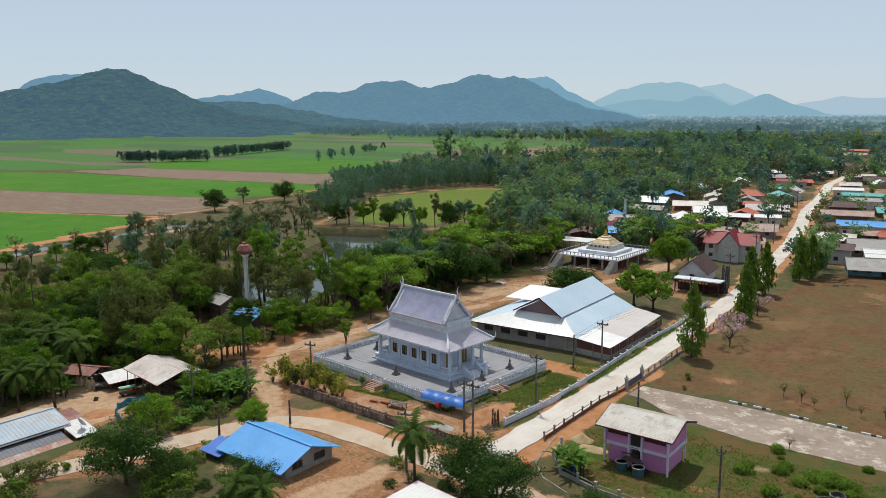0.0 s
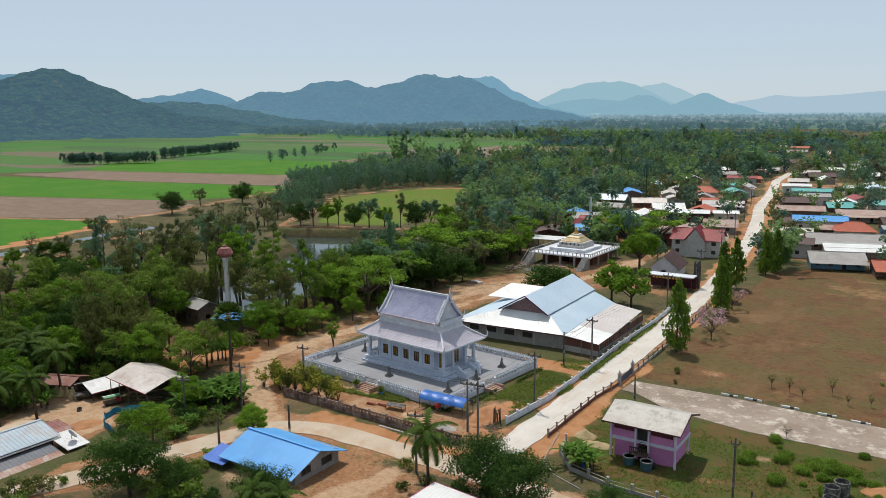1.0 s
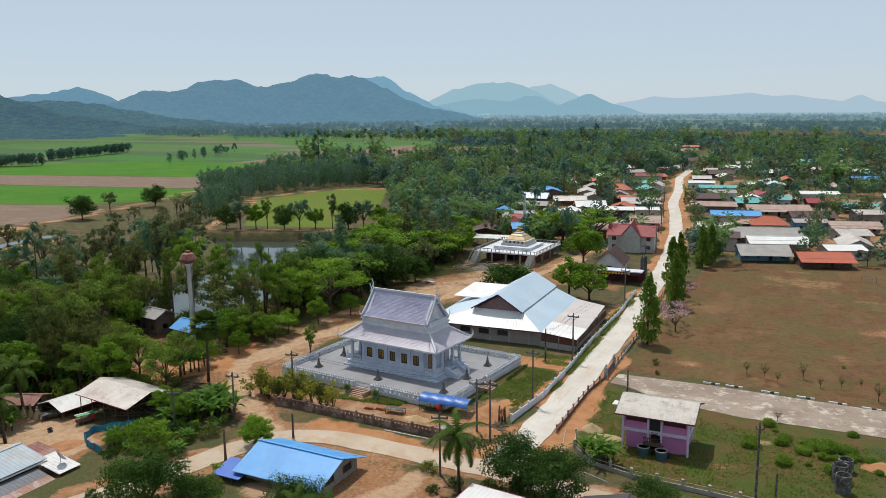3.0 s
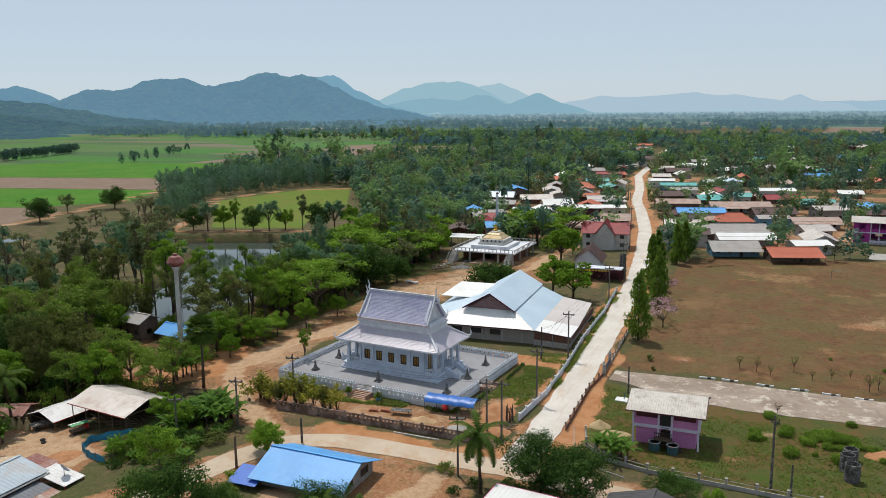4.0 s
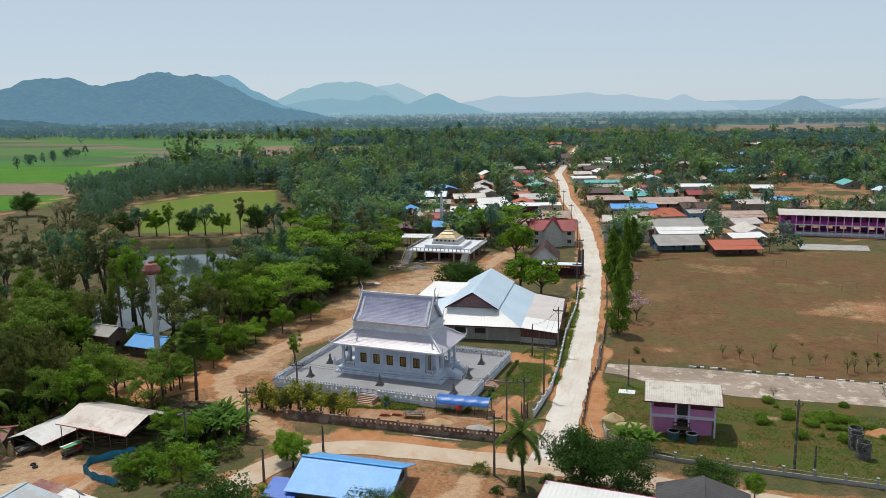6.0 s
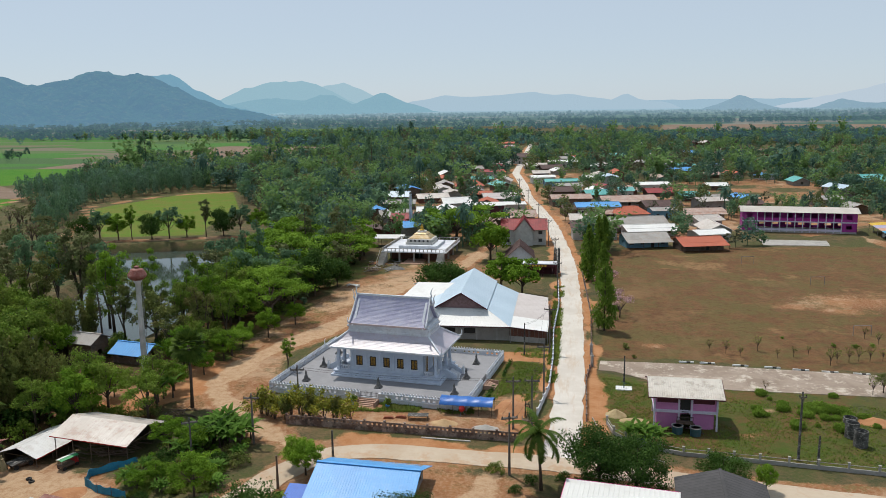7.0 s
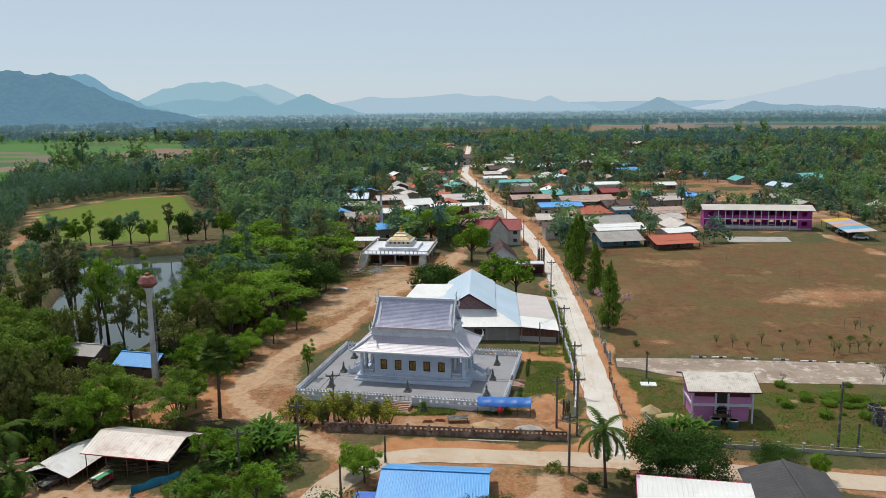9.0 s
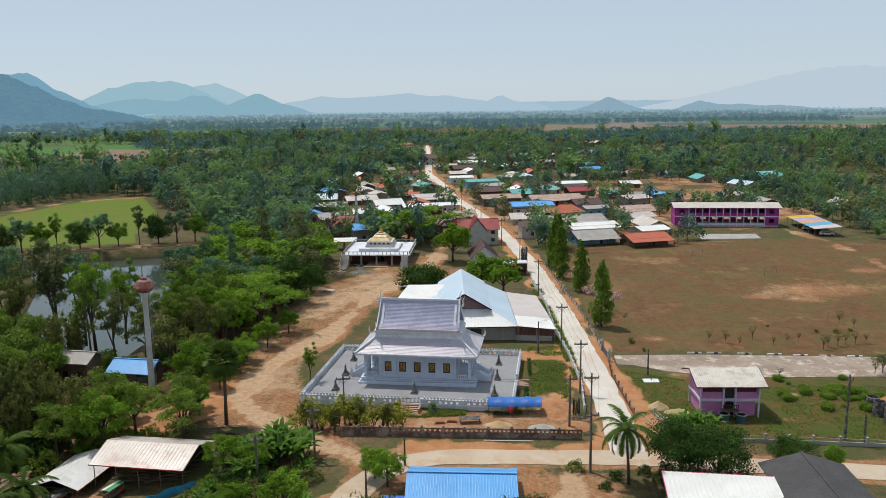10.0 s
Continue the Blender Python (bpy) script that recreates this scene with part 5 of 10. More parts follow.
def crown_cloud(form, seed, leaves, size):
    """The quads of one far tree: about 2.6 high and 1 in radius, scaled to one metre high at the end."""
    rng, S, R = random.Random(seed), Shape(), 2.6
    if form == "round":
        S.tube([(0, 0, -0.05), (0.02, 0, 0.5 * R)], [0.035, 0.02], 4, False)
        for k in range(10):
            a, r = 2.4 * k, (0.0 if k == 0 else rng.uniform(0.35, 0.68))
            z = 0.80 if k == 0 else rng.uniform(0.32, 0.76)
            q = rng.uniform(0.30, 0.44)
            leaf_quads(S, (math.cos(a) * r, math.sin(a) * r, z * R), (q, q, q * 1.05), leaves // 10, size, rng, 0.6)
    elif form == "oval":
        S.tube([(0, 0, -0.05), (0.02, 0, 0.7 * R)], [0.03, 0.012], 4, False)
        for k in range(11):
            a, z = 2.4 * k, 0.22 + 0.70 * k / 11
            r = 0.5 * math.sin(math.pi * (0.22 + 0.7 * k / 11))
            q = rng.uniform(0.30, 0.48)
            leaf_quads(S, (math.cos(a) * r, math.sin(a) * r, z * R), (q, q, 0.36), leaves // 11, size, rng, 0.55)
    elif form == "plume":
        for k in range(16):
            a, lean = 2.4 * k, rng.uniform(0.3, 0.95)
            top = rng.uniform(0.65, 1.0)
            for q in (0.3, 0.5, 0.75, 1.0):
                leaf_quads(S, (math.cos(a) * lean * q * q, math.sin(a) * lean * q * q, top * q * R * (1.12 - 0.12 * q)), (0.22, 0.22, 0.26), leaves // 64 + 1, size * 0.95, rng, 0.3, droop=0.4)
    elif form == "palm":
        S.tube([(0, 0, -0.05), (0.05, 0, 0.45 * R), (0.02, 0.04, 0.82 * R)], [0.07, 0.045, 0.045], 5, False)
        for k in range(15):
            a, ang = 2.4 * k, 1.1 - 1.9 * k / 15
            p = Vector((0.02, 0.04, 0.82 * R))
            for i in range(4):
                d = Vector((math.cos(a) * math.cos(ang), math.sin(a) * math.cos(ang), math.sin(ang)))
                e, w = p + d * 0.27, Vector((-math.sin(a), math.cos(a), 0)) * (0.12, 0.17, 0.14, 0.05)[i]
                n, down = len(S.v), Vector((0, 0, 0.09))
                S.v += [tuple(p), tuple(p - w * 0.9 - down), tuple(e - w - down), tuple(e), tuple(p + w * 0.9 - down), tuple(e + w - down)]
                S.f += [(n, n + 1, n + 2, n + 3), (n, n + 3, n + 5, n + 4)]
                p, ang = e, ang - 0.5
    elif form == "thin":
        S.tube([(0, 0, -0.05), (0.03, 0, 0.75 * R)], [0.03, 0.012], 4, False)
        for k in range(11):
            a, r, z = 2.4 * k, rng.uniform(0.25, 0.75), rng.uniform(0.4, 0.95)
            S.tube([(0, 0, z * 0.6 * R), (math.cos(a) * r, math.sin(a) * r, z * R)], [0.018, 0.006], 4, False)
            leaf_quads(S, (math.cos(a) * r, math.sin(a) * r, z * R), (0.34, 0.34, 0.3), leaves // 16, size, rng, 0.0)
    return np.array(S.v) * (1, 1, 1 / R), np.array(S.f)


def far_woods(name, spots, forms, material, label, leaves, size, category="woods"):
    """Distant woods: many trees of a few forms, turned and scaled, in one mesh. spots: x, y, height, radius."""
    g = random.Random(len(spots) + leaves)
    bank = [crown_cloud(f, 17 * k + leaves, leaves, size) for k, f in enumerate(forms)]
    V, F, n = [], [], 0
    for x, y, h, w in spots:
        v, f = g.choice(bank)
        a = g.uniform(0, 6.3)
        c, s = math.cos(a) * w, math.sin(a) * w
        V.append(np.column_stack((x + v[:, 0] * c - v[:, 1] * s, y + v[:, 0] * s + v[:, 1] * c, v[:, 2] * h)))
        F.append(f + n)
        n += len(v)
    return tagged(new(name, quad_mesh(name, np.concatenate(V), np.concatenate(F), material)), label, category, kind="stuff")


# ---- the temple on its terrace ----
TEMPLE_AT = pose(-74.25, 100.72, 0, 0, 0, -7.94)
TX0, TX1, TY0, TY1, TZ = -15.7, 15.0, -12.0, 11.6, 0.7

terrace = thing("terrace", TEMPLE_AT, "raised grey terrace enclosed by a white crenellated wall", "terrace")
part("floor_slab", Shape().box(TX0 + 0.25, TY0 + 0.25, -0.2, TX1 - 0.25, TY1 - 0.25, TZ), PAVING, terrace)


def terrace_wall(p, q, gap=None):
    """One side of the pierced wall, with a gate's gap (u0, u1)."""
    length = math.hypot(q[0] - p[0], q[1] - p[1])
    holes = []
    n = int(length / 0.8)
    for i in range(n):
        u = (i + 0.5) * length / n
        if gap and gap[0] - 0.5 < u < gap[1] + 0.5 or i % 5 == 4:
            continue
        holes.append((u - 0.19, u + 0.19, 0.84, 1.2))
    if gap:
        holes.append((gap[0], gap[1], TZ, 1.42))
    return Shape().wall(p, q, -0.2, 1.42, 0.25, holes)


GATES = {"front": (14.7, 17.6), "side": (9.3, 11.9)}
corners = [(TX0, TY0), (TX1, TY0), (TX1, TY1), (TX0, TY1)]
for k, gap in enumerate((GATES["front"], GATES["side"], None, None)):
    p, q = corners[k], corners[(k + 1) % 4]
    d = Vector((q[0] - p[0], q[1] - p[1])).normalized()
    part("wall", terrace_wall((p[0] + d.x * 0.001, p[1] + d.y * 0.001), (q[0] - d.x * 0.26 * (1), q[1] - d.y * 0.26), gap), WHITE, terrace)
    S = Shape()
    length = math.hypot(q[0] - p[0], q[1] - p[1])
    nrm = Vector((-d.y, d.x))
    for band0, band1, out in ((0.58, 0.74, 0.07), (1.30, 1.45, 0.06)):
        for a, b in ((0, gap[0]), (gap[1], length)) if gap else ((0, length),):
            lo, hi = Vector(p) + d * a - nrm * out, Vector(p) + d * b + nrm * (0.25 + out)
            S.box(min(lo.x, hi.x), min(lo.y, hi.y), band0, max(lo.x, hi.x), max(lo.y, hi.y), band1)
    part("coping", S, TEMPLE_TRIM, terrace)

# lotus-bud merlons along the top
bud = Shape()
prof = [(-0.15, 0.0), (0.15, 0.0), (0.17, 0.12), (0.10, 0.24), (0.0, 0.36), (-0.10, 0.24), (-0.17, 0.12)]
bud.add([(x, -0.07, z) for x, z in prof] + [(x, 0.07, z) for x, z in prof], [tuple(range(7)), tuple(range(13, 6, -1))] + [(i, i + 7, (i + 1) % 7 + 7, (i + 1) % 7) for i in range(7)])
bud_mesh = bud.mesh("merlon", TEMPLE_TRIM)
for k, gap in enumerate((GATES["front"], GATES["side"], None, None)):
    p, q = Vector(corners[k]), Vector(corners[(k + 1) % 4])
    d = (q - p).normalized()
    length, nrm = (q - p).length, Vector((-d.y, d.x))
    n = int(length / 0.47)
    for i in range(n):
        u = (i + 0.5) * length / n
        if gap and gap[0] - 0.15 < u < gap[1] + 0.15:
            continue
        o = new("merlon", bud_mesh)
        o.parent = terrace
        c = p + d * u + nrm * 0.125
        o.matrix_local = Matrix.LocRotScale((c.x, c.y, 1.44), Euler((0, 0, math.atan2(d.y, d.x))), None)

# gates and steps
for nm, u0, u1 in (("front", *GATES["front"]), ("side", *GATES["side"])):
    S, B = Shape(), Shape()
    if nm == "front":
        a, b = TX0 + u0, TX0 + u1
        S.stairs((a + 0.1, TY0 - 0.002), (0, -1), (1, 0), b - a - 0.2, 5, 0.35, 0.13, 0.62)
        for xx in (a - 0.15, b - 0.098):
            part("cheek", Shape().block(xx, TY0 - 1.8, -0.2, xx + 0.248, TY0 - 0.08, 0.66), SANDSTONE, terrace)
        for i in range(15):
            x = a + (b - a) * (i + 0.5) / 15
            B.box(x - 0.02, TY0 + 0.1, 0.74, x + 0.02, TY0 + 0.14, 1.5 + 0.18 * math.sin(math.pi * (i % 7.5) / 7.5))
        B.box(a, TY0 + 0.095, 0.8, b, TY0 + 0.145, 0.86).box(a, TY0 + 0.095, 1.36, b, TY0 + 0.145, 1.42)
    else:
        a, b = TY0 + u0, TY0 + u1
        S.stairs((TX1 + 0.002, a + 0.1), (1, 0), (0, 1), b - a - 0.2, 5, 0.35, 0.13, 0.62)
        for yy in (a - 0.15, b - 0.098):
            part("cheek", Shape().block(TX1 + 0.08, yy, -0.2, TX1 + 1.8, yy + 0.248, 0.66), SANDSTONE, terrace)
        for i in range(13):
            y = a + (b - a) * (i + 0.5) / 13
            B.box(TX1 - 0.14, y - 0.02, 0.74, TX1 - 0.1, y + 0.02, 1.5 + 0.18 * math.sin(math.pi * (i % 6.5) / 6.5))
        B.box(TX1 - 0.145, a, 0.8, TX1 - 0.095, b, 0.86).box(TX1 - 0.145, a, 1.36, TX1 - 0.095, b, 1.42)
    part("steps", S, SANDSTONE, terrace, "worn reddish steps")
    part("gate", B, STEEL, terrace, "closed grey iron gate")

# boundary-stone pedestals
for i, (x, y) in enumerate(((-12.4, 5.9), (-11.9, -1.1), (-11.6, -7.9), (0.3, -7.9), (12.0, -7.6), (11.9, -0.7), (11.6, 6.4), (0.2, 8.3))):
    ob = thing("boundary_stone", TEMPLE_AT @ pose(x, y, TZ), "dark bell-shaped boundary stone on a stepped pedestal", "boundary stone", "boundary stones round the temple")
    part("pedestal", Shape().lathe([(0.52, 0), (0.52, 0.14), (0.42, 0.18), (0.42, 0.34), (0.34, 0.38)], square=True), STONE, ob)
    part("bell", Shape().lathe([(0.36, 0.37), (0.34, 0.5), (0.24, 0.78), (0.21, 0.95), (0.13, 1.05)], 14), STONE, ob, smooth=True)
    part("stone_leaf", Shape().lathe([(0.07, 1.04), (0.16, 1.14), (0.17, 1.32), (0.08, 1.55), (0.015, 1.78)], 10), STONE, ob, smooth=True)

temple = thing("temple_hall", TEMPLE_AT, "pale blue ordination hall with lavender tiered roofs on a terrace", "temple")
S = Shape()
for x, y, z0, z1 in ((9.0, 4.75, TZ - 0.002, 0.98), (8.75, 4.5, 0.98, 1.12), (8.5, 4.3, 1.12, 1.42), (8.7, 4.45, 1.42, 1.6)):
    S.block(-x, -y, z0, x, y, z1, 0.05)
part("plinth", S, TEMPLE, temple)
WX, WY = 5.9, 3.6
WIN = (-4.5, -2.25, 0.0, 2.25, 4.5)
for p, q in (((-WX, -WY), (WX, -WY)), ((WX, WY), (-WX, WY))):
    sgn = -1 if p[1] < 0 else 1
    holes = [(WX + w - 0.5, WX + w + 0.5, 2.45, 3.95) for w in WIN]
    part("wall", Shape().wall(p, q, 1.6, 5.75, 0.25, holes), TEMPLE, temple)
for sx in (-1, 1):
    holes = [(0.85, 2.15, 1.6, 4.1), (2 * WY - 0.5 - 2.15, 2 * WY - 0.5 - 0.85, 1.6, 4.1)]
    p, q = ((WX, -WY + 0.25), (WX, WY - 0.25)) if sx > 0 else ((-WX, WY - 0.25), (-WX, -WY + 0.25))
    part("wall", Shape().wall(p, q, 1.6, 5.75, 0.25, holes), TEMPLE, temple)
    for y in (-1.85, 1.85):
        d = part("door", Shape().box(sx * WX - 0.16, y - 0.62, 1.62, sx * WX + 0.02 * sx - 0.02, y + 0.62, 4.06), GOLD_DULL, temple, "gilded carved door")
        F = Shape()
        x0, x1 = sorted((sx * (WX - 0.12), sx * (WX + 0.07)))
        F.box(x0, y - 0.78, 1.6, x1, y - 0.6, 4.3).box(x0, y + 0.6, 1.6, x1, y + 0.78, 4.3).box(x0, y - 0.599, 4.1, x1, y + 0.599, 4.3).box(x0, y - 0.02, 1.62, x1 - sx * 0.03 if sx > 0 else x1, y + 0.02, 4.06)
        part("door_frame", F, TEMPLE_TRIM, d)
for sy in (-1, 1):
    for w in WIN:
        win = part("window", Shape().box(w - 0.40, min(sy * (WY - 0.13), sy * (WY - 0.09)), 2.55, w + 0.40, max(sy * (WY - 0.13), sy * (WY - 0.09)), 3.85), GOLD_DULL, temple, "gilded shutter in a dark frame")
        F, y0, y1 = Shape(), min(sy * (WY - 0.15), sy * (WY + 0.045)), max(sy * (WY - 0.15), sy * (WY + 0.045))
        F.box(w - 0.52, y0, 2.43, w - 0.39, y1, 3.97).box(w + 0.39, y0, 2.43, w + 0.52, y1, 3.97).box(w - 0.389, y0, 2.43, w + 0.389, y1, 2.56).box(w - 0.389, y0, 3.84, w + 0.389, y1, 3.97)
        F.box(w - 0.025, y0, 2.561, w + 0.025, y0 + 0.19 if sy < 0 else y1 - 0.02, 3.839)
        part("frame", F, DARKWOOD, win)
        part("sill", Shape().box(w - 0.6, min(sy * WY, sy * (WY + 0.1)), 2.32, w + 0.6, max(sy * WY, sy * (WY + 0.1)), 2.42), TEMPLE_TRIM, win)
    for x in (-5.78, -3.37, -1.12, 1.12, 3.37, 5.78):
        y0, y1 = sorted((sy * (WY + 0.002), sy * (WY + 0.14)))
        part("pilaster", Shape().box(x - 0.17, y0, 1.6, x + 0.17, y1, 5.62).box(x - 0.25, y0, 1.602, x + 0.25, y1 + 0.05 * (sy > 0), 1.95).box(x - 0.24, y0 - 0.05 * (sy < 0), 5.35, x + 0.24, y1, 5.622), TEMPLE, temple)
    y0, y1 = sorted((sy * (WY + 0.003), sy * (WY + 0.1)))
    part("base_moulding", Shape().box(-WX, y0, 1.601, WX, y1, 1.86).box(-WX, y0, 1.86, WX, y1 - 0.03, 2.02), TEMPLE, temple)
col = Shape().block(-0.3, -0.3, 0, 0.3, 0.3, 0.4, 0.04).block(-0.22, -0.22, 0.4, 0.22, 0.22, 3.7, 0.05).block(-0.3, -0.3, 3.7, 0.3, 0.3, 4.05, 0.04).mesh("column", TEMPLE)
for sx in (-1, 1):
    for y in (-3.7, -1.55, 1.55, 3.7):
        o = new("column", col)
        o.parent, o.location = temple, (sx * 7.95, y, 1.6)
    for y0, y1 in ((-3.4, -1.85), (1.85, 3.4)):
        x0, x1 = sx * 7.95 - 0.08, sx * 7.95 + 0.08
        R = Shape().box(x0, y0, 1.6, x1, y1, 1.72).box(x0 - 0.04, y0, 2.2, x1 + 0.04, y1, 2.32)
        for i in range(6):
            yy = y0 + (y1 - y0) * (i + 0.5) / 6
            R.box(x0 + 0.03, yy - 0.06, 1.72, x1 - 0.03, yy + 0.06, 2.2)
        part("balustrade", R, TEMPLE_TRIM, temple)
    for sy in (-1, 1):
        a, b = sorted((sx * 7.64, sx * (WX + 0.26)))
        y0, y1 = sy * 3.7 - 0.08, sy * 3.7 + 0.08
        R = Shape().box(a, y0, 1.6, b, y1, 1.72).box(a, y0 - 0.04, 2.2, b, y1 + 0.04, 2.32)
        for i in range(5):
            xx = a + (b - a) * (i + 0.5) / 5
            R.box(xx - 0.06, y0 + 0.03, 1.72, xx + 0.06, y1 - 0.03, 2.2)
        part("balustrade", R, TEMPLE_TRIM, temple)
    # end stairs with sloping cheeks and newel buds
    part("stair", Shape().stairs((sx * 9.002, -1.25), (sx, 0), (0, 1), 2.5, 6, 0.27, 0.135, 1.45, TZ - 0.002), TEMPLE_TRIM, temple)
    for y in (-1.45, 1.45):
        Ck = Shape()
        xs = [sx * 8.55, sx * 8.9, sx * 10.75, sx * 10.75]
        zs = [2.3, 2.3, 1.25, TZ - 0.002]
        ring = [(xs[0], TZ - 0.002), *zip(xs[0:3], zs[0:3]), (xs[3], zs[3])]
        n = len(ring)
        fs = [tuple(range(n)), tuple(range(2 * n - 1, n - 1, -1))] + [(i, i + n, (i + 1) % n + n, (i + 1) % n) for i in range(n)]
        if sx > 0:
            fs = [f[::-1] for f in fs]
        Ck.add([(x, y - 0.16, z) for x, z in ring] + [(x, y + 0.16, z) for x, z in ring], fs)
        part("stair_cheek", Ck, TEMPLE, temple)
        part("newel", Shape().block(sx * 10.85 - 0.2, y - 0.2, TZ - 0.002, sx * 10.85 + 0.2, y + 0.2, 1.5).lathe([(0.16, 1.5), (0.2, 1.65), (0.1, 1.9), (0.02, 2.1)], 8, (sx * 10.85, y, 0)), TEMPLE_TRIM, temple)
part("ceiling_beam", Shape().box(-8.2, -3.95, 5.652, 8.2, 3.95, 5.86), TEMPLE_TRIM, temple)

# lower skirt roof, clerestory, steep upper roof
EX, EY, EZ, UX, UY, UZ = 9.25, 5.25, 5.62, 6.55, 2.75, 7.55


def tiled(a, b, c, d, cols, rows, lift=0.03, sag=0.0):
    """A roof face of overlapping tile courses: a to b along the eave, d to c along the top."""
    S = Shape()
    a, b, c, d = (Vector(p) for p in (a, b, c, d))
    nrm = (b - a).cross(d - a).normalized()
    S.plate((a, b, c, d), 0.1) if not sag else None
    for j in range(rows):
        def at(u, v):
            p = a.lerp(b, u).lerp(d.lerp(c, u), v)
            return p - nrm * (sag * math.sin(math.pi * v))
        v0, v1 = j / rows, (j + 1.0) / rows
        for i in range(cols):
            u0, u1 = (i + 0.03) / cols, (i + 0.97) / cols
            k = len(S.v)
            S.v += [tuple(at(u0, v0) + nrm * lift), tuple(at(u1, v0) + nrm * lift), tuple(at(u1, v1) + nrm * 0.006), tuple(at(u0, v1) + nrm * 0.006), tuple(at(u0, v0)), tuple(at(u1, v0))]
            S.f += [(k, k + 1, k + 2, k + 3), (k + 4, k + 5, k + 1, k)]
        if sag:
            k = len(S.v)
            S.v += [tuple(at(0, v0)), tuple(at(1, v0)), tuple(at(1, v1)), tuple(at(0, v1)), tuple(at(0, v0) - nrm * 0.12), tuple(at(1, v0) - nrm * 0.12), tuple(at(1, v1) - nrm * 0.12), tuple(at(0, v1) - nrm * 0.12)]
            S.f += [(k, k + 1, k + 2, k + 3), (k + 7, k + 6, k + 5, k + 4), (k, k + 3, k + 7, k + 4), (k + 2, k + 1, k + 5, k + 6)]
    return S


ring0 = [(-EX, -EY, EZ), (EX, -EY, EZ), (EX, EY, EZ), (-EX, EY, EZ)]
ring1 = [(-UX, -UY, UZ), (UX, -UY, UZ), (UX, UY, UZ), (-UX, UY, UZ)]
for i in range(4):
    j = (i + 1) % 4
    part("lower_roof", tiled(ring0[i], ring0[j], ring1[j], ring1[i], 46 if i % 2 == 0 else 26, 12, 0.03, 0.12), GLAZED_LOW, temple)
    part("hip_ridge", Shape().beam(ring0[i], ring1[i], 0.26, 0.24), TEMPLE_TRIM, temple)
    part("eave_board", Shape().beam(Vector(ring0[i]) - Vector((0, 0, 0.12)), Vector(ring0[j]) - Vector((0, 0, 0.12)), 0.14, 0.26), TEMPLE_TRIM, temple)
    c = Vector(ring0[i])
    o = Vector((c.x, c.y, 0)).normalized()
    part("corner_finial", Shape().tube([c - o * 0.2, c + o * 0.25 + Vector((0, 0, 0.25)), c + o * 0.3 + Vector((0, 0, 0.8)), c + o * 0.12 + Vector((0, 0, 1.25))], [0.14, 0.13, 0.09, 0.02], 6), TEMPLE_TRIM, temple)
S = Shape().box(-UX + 0.02, -UY + 0.02, 6.9, UX - 0.02, UY - 0.02, 8.35).block(-UX - 0.1, -UY - 0.1, 7.5, UX + 0.1, UY + 0.1, 7.8).block(-UX - 0.18, -UY - 0.18, 8.35, UX + 0.18, UY + 0.18, 8.62).block(-UX + 0.1, -UY + 0.1, 8.62, UX - 0.1, UY - 0.1, 9.1)
part("clerestory", S, TEMPLE_TRIM, temple)
RX, RY, RZ0, RZ1 = 6.35, 3.05, 8.9, 12.8
for sy in (-1, 1):
    a, b, c, d = (-RX * sy * -1, RY * sy, RZ0), (RX * sy * -1, RY * sy, RZ0), (RX * 0.96 * sy * -1, 0.03 * sy, RZ1), (-RX * 0.96 * sy * -1, 0.03 * sy, RZ1)
    part("upper_roof", tiled(a, b, c, d, 40, 22, 0.03, 0.22), GLAZED, temple)
    part("eave_board", Shape().beam((-RX, sy * RY, RZ0 - 0.08), (RX, sy * RY, RZ0 - 0.08), 0.16, 0.28), TRIM_PINK, temple)
part("ridge", Shape().beam((-RX * 0.97, 0, RZ1 + 0.05), (RX * 0.97, 0, RZ1 + 0.05), 0.28, 0.3), TEMPLE_TRIM, temple)
